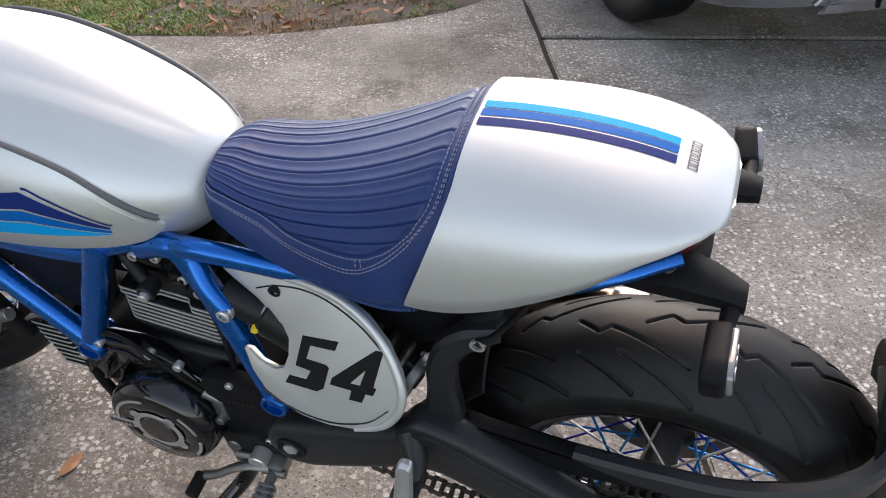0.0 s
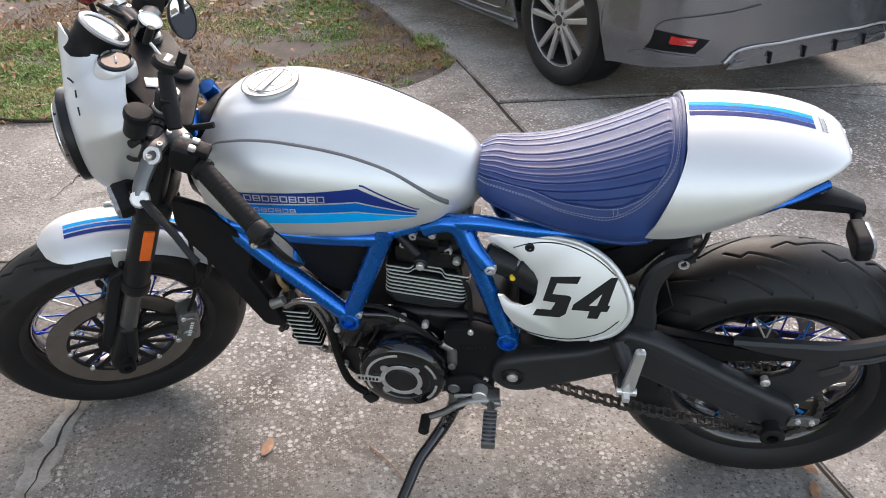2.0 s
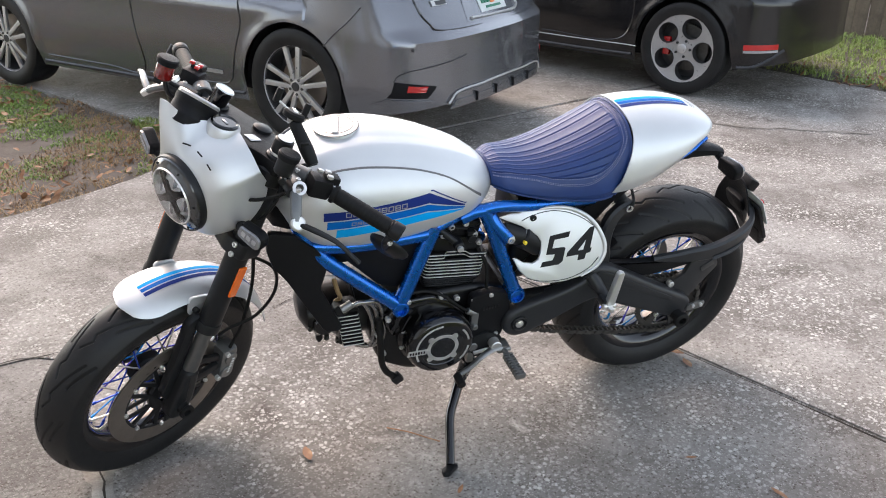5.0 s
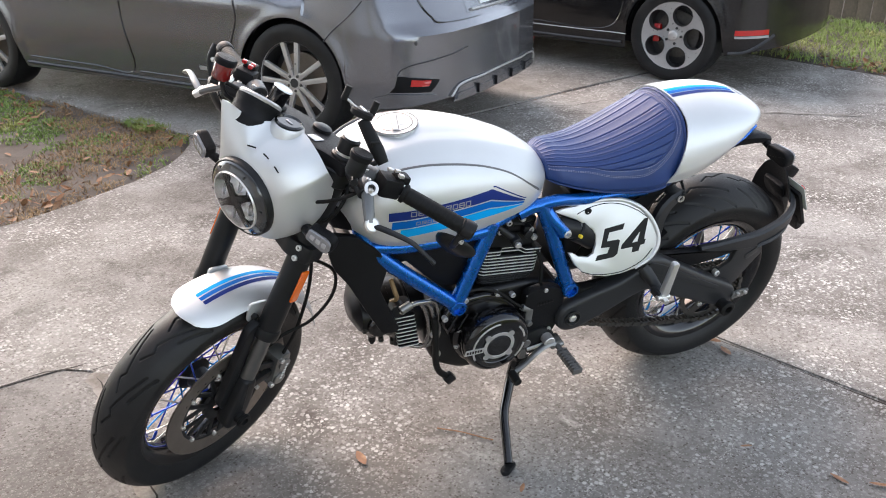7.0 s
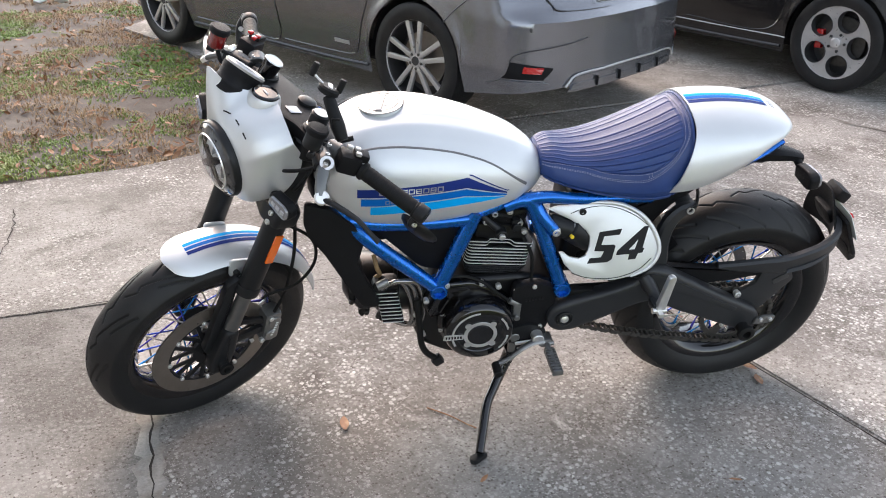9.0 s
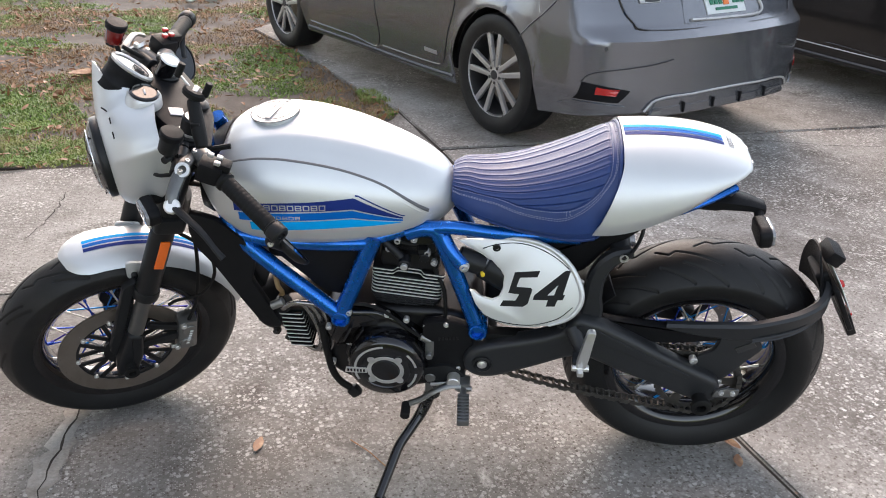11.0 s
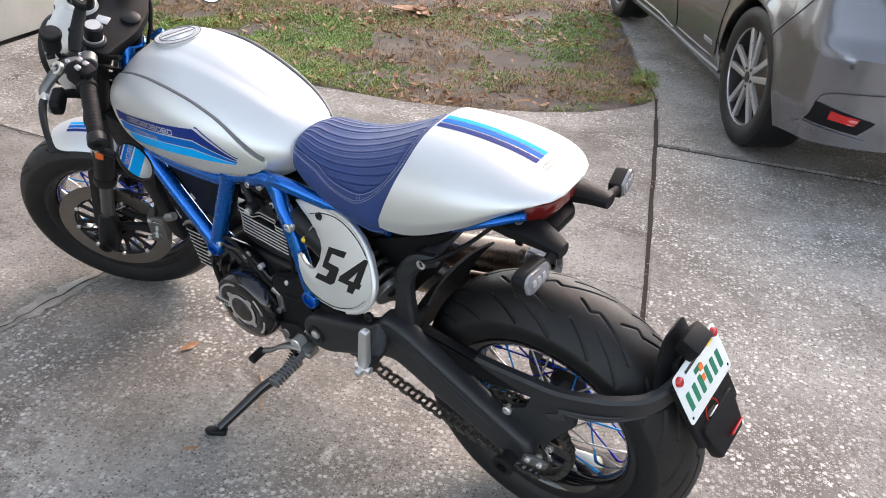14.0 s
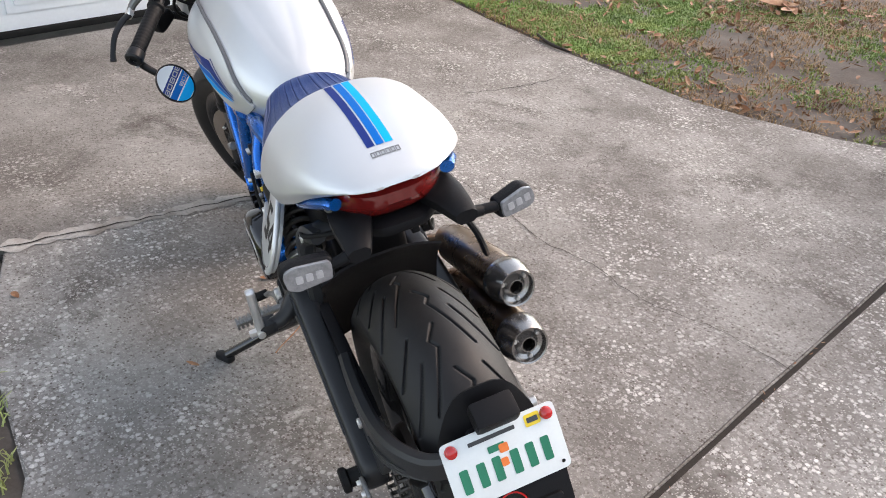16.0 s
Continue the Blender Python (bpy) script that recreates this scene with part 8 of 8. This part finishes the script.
def hatchback(label, heading, corner, half, wheelbase, rear_over, front_over, paint, wheel_args, tyre_r, rim_r, gz, shelf=0.64):
    """A five-door hatchback; x runs forward from the rear axle, y to its left. corner: the rear left hub's place on the ground."""
    h = radians(heading)
    left = Vector((-math.sin(h), math.cos(h), 0))
    o = Vector((*corner, gz)) - left * half
    car = thing("car", label, "car", Matrix.Translation(o) @ Matrix.Rotation(h, 4, "Z"), "parked cars")
    L0, L1 = -rear_over, wheelbase + front_over
    xs = sorted(set(list(np.linspace(L0, L1, 150)) + [a + b for a in (0, wheelbase) for b in np.linspace(-tyre_r - 0.05, tyre_r + 0.05, 41)]))
    plan = soft_curve((L0, half * 0.30), (L0 + 0.02, half * 0.55), (L0 + 0.06, half * 0.72), (L0 + 0.10, half * 0.82), (L0 + 0.16, half * 0.905), (L0 + 0.22, half * 0.957), (L0 + 0.36, half * 0.99), (0.10, half), (wheelbase * 0.5, half * 0.985), (wheelbase, half), (L1 - 0.45, half * 0.94), (L1 - 0.15, half * 0.75), (L1, half * 0.4))
    sill = curve_of((L0, 0.29), (L0 + 0.22, 0.255), (-0.36, 0.22), (0.36, 0.19), (wheelbase - 0.36, 0.19), (wheelbase + 0.4, 0.2), (L1, 0.25))
    belt = soft_curve((L0, 1.00), (L0 + 0.2, 1.02), (L0 + 0.4, 1.02), (0.6, 0.98), (wheelbase * 0.6, 0.95), (wheelbase, 0.93), (L1 - 0.4, 0.86), (L1, 0.62))
    arch = tyre_r + 0.032

    def width(x, z):
        """Half width of the body at x, z."""
        k = (z - 0.2) / 0.8
        w = 1 - 0.05 * max(0.22 - k, 0) / 0.22 - 0.085 * max(k - 0.60, 0) ** 1.2 / 0.4 ** 1.2
        w += 0.014 * math.exp(-((z - 0.74) / 0.05) ** 2) * (x > -0.1) - 0.014 * math.exp(-((z - 0.37) / 0.08) ** 2) * min(max((x - 0.35) / 0.2, 0), 1) * (x < wheelbase - 0.4)
        w *= 1 + 0.014 * max(math.exp(-((math.hypot(x, z - tyre_r) - arch) / 0.045) ** 2), math.exp(-((math.hypot(x - wheelbase, z - tyre_r) - arch) / 0.045) ** 2))
        return plan(x) * w

    def lean_in(x, z):
        """How far the tail slopes forward above the bumper's shelf."""
        f = min(max((-0.30 - x) / (L0 * -1 - 0.30), 0), 1)
        return f * (max(z - shelf, 0) * 0.55 + 0.045 * min(max((z - shelf) / 0.03, 0), 1) - 0.05 * max(0.46 - z, 0))

    g = []
    for x in xs:
        lo = sill(x)
        for ax in (0, wheelbase):
            if abs(x - ax) < arch:
                lo = max(lo, tyre_r + math.sqrt(arch ** 2 - (x - ax) ** 2))
        hi = belt(x)
        col = []
        zs = list(np.linspace(lo, hi, 30))
        for z in zs:
            col.append((x + lean_in(x, z), width(x, z), z))
        g.append(col)

    def flank(x, z, off=0.0):
        return (x + lean_in(x, z), width(x, z) + off, z)

    xr = np.linspace(L0, -0.36, 120)

    def tail(y, z, off=0.0):
        """A point of the tail at y, z, lifted outwards by off."""
        s = 1 if y >= 0 else -1
        ws = np.array([width(q, z) for q in xr])
        i = int(np.argmin(np.abs(ws - abs(y)))) if abs(y) > ws[0] else 0
        x = xr[i]
        n = Vector((-1, 0.9 * s * min(abs(y) / half, 1) ** 4, 0)).normalized()
        p = Vector((x + lean_in(x, z), y, z)) + n * off
        return tuple(p)
    flanks = []
    for s in (1, -1):
        b = rings_to_bm([[(x, s * y, z) for x, y, z in col] for col in g], False, False)
        flanks.append(b)
    deck = rings_to_bm([[(c[-1][0], c[-1][1] * t, c[-1][2] + 0.02 * (1 - t * t)) for t in np.linspace(-1, 1, 13)] for c in g], False, False)
    back = rings_to_bm([[(g[0][j][0] - 0.008 * (1 - t * t), g[0][j][1] * t, g[0][j][2]) for t in np.linspace(-1, 1, 21)] for j in range(30)], False, False)
    nose = rings_to_bm([[(g[-1][j][0] + 0.10 * (1 - t * t), g[-1][j][1] * t, g[-1][j][2]) for t in np.linspace(-1, 1, 17)] for j in range(30)], False, False)
    part("body", join(*flanks, deck, back, nose), paint, car, sharp=30)
    part("underbody", box(((L0 + L1) / 2, 0, 0.265), (L1 - L0 - 0.70, half * 1.45, 0.13), 0.02), M_BLACK, car)
    for ax, nm in ((0, "rear_arch_liner"), (wheelbase, "front_arch_liner")):
        for s in (1, -1):
            part(nm, rings_to_bm([[(ax + arch * 1.01 * math.cos(a), s * y, tyre_r + arch * 1.01 * math.sin(a)) for a in np.linspace(-0.1, math.pi + 0.1, 24)] for y in (half * 0.97, half * 0.62)], False, False), M_BLACK, car)
            part(nm, prism([(ax + arch * 1.01 * math.cos(a), tyre_r + arch * 1.01 * math.sin(a)) for a in np.linspace(-0.2, math.pi + 0.2, 24)], (0, s * half * 0.62, 0), X, Z, 0.01, 0), M_BLACK, car)
    cab = []
    for x, w, z in ((L0 + 0.10, 0.80, 0.98), (L0 + 0.42, 0.66, 1.36), (0.35, 0.64, 1.44), (1.1, 0.64, 1.46), (1.75, 0.62, 1.40), (wheelbase - 0.05, 0.74, 0.97)):
        cab.append([(x, half * w * t, z - 0.05 * abs(t) ** 4) for t in np.linspace(-1, 1, 13)])
    part("roof", rings_to_bm(cab, False, False), paint, car)
    for s in (1, -1):
        side = [[(x, s * half * wl, zl), (x, s * half * wu, zu)] for x, wl, zl, wu, zu in ((L0 + 0.30, 0.86, 1.0, 0.70, 1.20), (L0 + 0.6, 0.89, 1.0, 0.66, 1.37), (0.5, 0.90, 0.98, 0.655, 1.41), (1.2, 0.90, 0.965, 0.655, 1.42), (1.75, 0.89, 0.955, 0.64, 1.37), (wheelbase - 0.15, 0.86, 0.94, 0.76, 0.99))]
        part("side_window", rings_to_bm(side, False, False), M_CARGLASS, car)
    for ax in (0, wheelbase):
        for s in (1, -1):
            car_wheel(car, "rear_wheel" if ax == 0 else "front_wheel", (ax, s * (half - 0.012), tyre_r), (0, s, 0), tyre_r, rim_r, 0.21, wheel_args[0], wheel_args[1])
    return car, flank, tail, arch


def strip(fn, pts, width, thick=0.004, n=24):
    """A narrow raised or sunk line along points (a, b) of a body surface fn(a, b, off)."""
    P = smooth_path([(a, b, 0) for a, b in pts], 10)
    return tube([Vector(fn(p.x, p.y, 0.0)) for p in P], width, 6, False)


def patch(fn, outline, off, n=12):
    """A plate lying on a body surface: the outline's four corners (a, b) blended over a grid."""
    (a0, b0), (a1, b1), (a2, b2), (a3, b3) = outline

    def f(u, v):
        a = (a0 * (1 - u) + a1 * u) * (1 - v) + (a3 * (1 - u) + a2 * u) * v
        b = (b0 * (1 - u) + b1 * u) * (1 - v) + (b3 * (1 - u) + b2 * u) * v
        return fn(a, b, off)
    return sheet(f, n, 6, 0.006)


hybrid, l_flank, l_tail, l_arch = hatchback("grey metallic hatchback with split-spoke alloy wheels parked on concrete", 109.0, (0.757, 3.677), 0.8825, 2.60, 0.86, 0.86, M_CARGREY, ("twin", 0.1), 0.328, 0.232, 0.006)
for s_ in (1, -1):
    part("bumper_insert", patch(l_tail, [(s_ * 0.852, 0.345), (s_ * 0.700, 0.335), (s_ * 0.650, 0.395), (s_ * 0.840, 0.432)], 0.004), M_BLACK, hybrid, "black bumper corner insert")
    part("reflector", patch(l_tail, [(s_ * 0.800, 0.376), (s_ * 0.718, 0.370), (s_ * 0.705, 0.398), (s_ * 0.795, 0.410)], 0.010), M_RED, hybrid, "red bumper reflector")
    part("insert_lip", patch(l_tail, [(s_ * 0.855, 0.298), (s_ * 0.66, 0.285), (s_ * 0.67, 0.318), (s_ * 0.853, 0.335)], 0.010), M_CARGREY, hybrid)
    part("bumper_crease", strip(l_tail, [(s_ * 0.842, 0.43), (s_ * 0.82, 0.470), (s_ * 0.76, 0.492), (s_ * 0.60, 0.512), (s_ * 0.42, 0.535)], 0.0035), M_ALLOYDARK, hybrid)
    part("parking_sensor", lathe([(0.011, -0.002), (0.011, 0.001), (0.0004, 0.002)], l_tail(s_ * 0.77, 0.597, 0.001), (-1, 0.4 * s_, 0), 16), M_ALLOYDARK, hybrid)
part("diffuser", patch(l_tail, [(0.56, 0.255), (-0.56, 0.255), (-0.50, 0.335), (0.50, 0.335)], 0.004, 40), M_CARGREY, hybrid, "grey lower bumper")
part("diffuser_trim", strip(lambda a, b, off=0.0: l_tail(a, b, 0.010), [(0.575, 0.290), (0.50, 0.345), (0.25, 0.352), (0.0, 0.354), (-0.25, 0.352), (-0.50, 0.345), (-0.575, 0.290)], 0.006), M_ALLOY, hybrid, "silver bumper trim")
for y in (0.33, 0.11, -0.11, -0.33):
    part("diffuser_fin", box(Vector(l_tail(y, 0.292, 0.006)), (0.035, 0.012, 0.055), 0.004), M_BLACK, hybrid)
part("diffuser_lip", patch(l_tail, [(0.54, 0.268), (-0.54, 0.268), (-0.52, 0.300), (0.52, 0.300)], 0.010, 40), M_CARGREY, hybrid)
part("tailgate_gap", strip(lambda a, b, off=0.0: l_tail(a, b, 0.001), [(0.66, 0.99), (0.655, 0.80), (0.62, 0.715), (0.53, 0.672), (0.0, 0.664), (-0.53, 0.672), (-0.62, 0.715), (-0.655, 0.80), (-0.66, 0.99)], 0.006), M_GLOSS, hybrid, "dark gap round the tailgate")
part("plate_recess", patch(l_tail, [(0.30, 0.690), (-0.34, 0.690), (-0.30, 0.90), (0.26, 0.90)], 0.003, 10), M_CARGREY, hybrid)
part("recess_trim", strip(lambda a, b, off=0.0: l_tail(a, b, 0.008), [(0.255, 0.705), (0.0, 0.698), (-0.295, 0.705), (-0.315, 0.78)], 0.009), M_ALLOY, hybrid, "silver trim under the plate")
cp = part("licence_plate", patch(l_tail, [(0.125, 0.720), (-0.180, 0.720), (-0.180, 0.872), (0.125, 0.872)], 0.012, 4), M_PLATE, hybrid, "white licence plate with green bars")
for k, y in enumerate((0.095, 0.060, 0.025, -0.085, -0.115, -0.150)):
    part("green_bar", patch(l_tail, [(y, 0.765), (y - 0.024, 0.765), (y - 0.024, 0.825), (y, 0.825)], 0.020, 2), M_GREEN, cp)
part("orange_mark", patch(l_tail, [(-0.010, 0.760), (-0.050, 0.760), (-0.050, 0.835), (-0.010, 0.835)], 0.020, 2), M_AMBER, cp)
part("green_bar", patch(l_tail, [(0.06, 0.738), (-0.11, 0.738), (-0.11, 0.750), (0.06, 0.750)], 0.020, 2), M_GREEN, cp)
bd = part("badge", patch(l_tail, [(0.555, 0.795), (0.425, 0.795), (0.425, 0.822), (0.555, 0.822)], 0.006, 3), M_ALLOY, hybrid, "small silver badge")
part("badge_panel", patch(l_tail, [(0.525, 0.799), (0.430, 0.799), (0.430, 0.818), (0.525, 0.818)], 0.0085, 3), M_ALLOYDARK, bd)
for s_ in (1, -1):
    part("tail_lamp", patch(l_tail, [(s_ * 0.80, 0.865), (s_ * 0.40, 0.880), (s_ * 0.40, 0.96), (s_ * 0.74, 0.985)], 0.008), M_DARKRED, hybrid, "dark red tail lamp")
    fl = lambda x, z, off=0.0, q=s_: (l_flank(x, z, off)[0], q * l_flank(x, z, off)[1], z)
    part("door_gap", strip(fl, [(0.375, 0.985), (0.385, 0.80), (0.365, 0.66), (0.42, 0.50), (0.46, 0.36), (0.52, 0.285), (0.70, 0.268), (1.20, 0.262)], 0.0045), M_GLOSS, hybrid, "door gap")
    part("door_gap", strip(fl, [(1.28, 0.97), (1.27, 0.60), (1.25, 0.265), (1.6, 0.262), (2.15, 0.27)], 0.0045), M_GLOSS, hybrid, "door gap")
    part("sill_trim", strip(fl, [(0.40, 0.235), (0.8, 0.222), (1.4, 0.220), (2.2, 0.225)], 0.010), M_ALLOYDARK, hybrid, "dark sill")
    part("door_badge", patch(fl, [(0.555, 0.330), (0.69, 0.330), (0.69, 0.352), (0.555, 0.352)], 0.003, 4), M_ALLOY, hybrid, "silver badge on the door")
    part("bumper_gap", strip(fl, [(-0.24, 0.585), (-0.30, 0.65), (-0.40, 0.72), (-0.50, 0.80)], 0.004), M_ALLOYDARK, hybrid)
part("fuel_flap", lathe([(0.078, -0.004), (0.082, 0.001), (0.078, 0.001), (0.074, 0.0), (0.0004, 0.001)], l_flank(-0.08, 0.87, 0.0), (0, 1, 0.15), 40, False), M_CARGREY, hybrid, "round fuel flap")

golf, g_flank, g_tail, g_arch = hatchback("black hatchback with round-holed silver wheels parked on concrete", 100.0, (3.575, 3.085), 0.89, 2.578, 0.71, 0.87, M_CARBLACK, ("disc", 0.25), 0.325, 0.240, 0.0, 0.70)
for s_ in (1, -1):
    fl = lambda x, z, off=0.0, q=s_: (g_flank(x, z, off)[0], q * g_flank(x, z, off)[1], z)
    part("bumper_reflector", patch(fl, [(-0.44, 0.372), (-0.62, 0.380), (-0.62, 0.415), (-0.44, 0.408)], 0.004), M_RED, golf, "red reflector strip")
    part("reflector_edge", patch(fl, [(-0.44, 0.352), (-0.62, 0.360), (-0.62, 0.376), (-0.44, 0.368)], 0.004), M_LENS, golf, "pale reflector strip")
    part("bumper_valance", strip(fl, [(-0.40, 0.245), (-0.50, 0.26), (-0.58, 0.31), (-0.64, 0.37)], 0.012), M_ALLOYDARK, golf, "dark valance")
    part("sill_trim", strip(fl, [(0.40, 0.232), (0.9, 0.222), (1.6, 0.222), (2.15, 0.228)], 0.011), M_ALLOYDARK, golf, "grey sill trim")
    part("sill_line", strip(fl, [(0.36, 0.300), (0.9, 0.292), (1.6, 0.292), (2.15, 0.298)], 0.004), M_ALLOY, golf, "bright line along the sill")
    part("door_gap", strip(fl, [(0.40, 0.97), (0.39, 0.70), (0.50, 0.34), (1.2, 0.32)], 0.004), M_GLOSS, golf, "door gap")
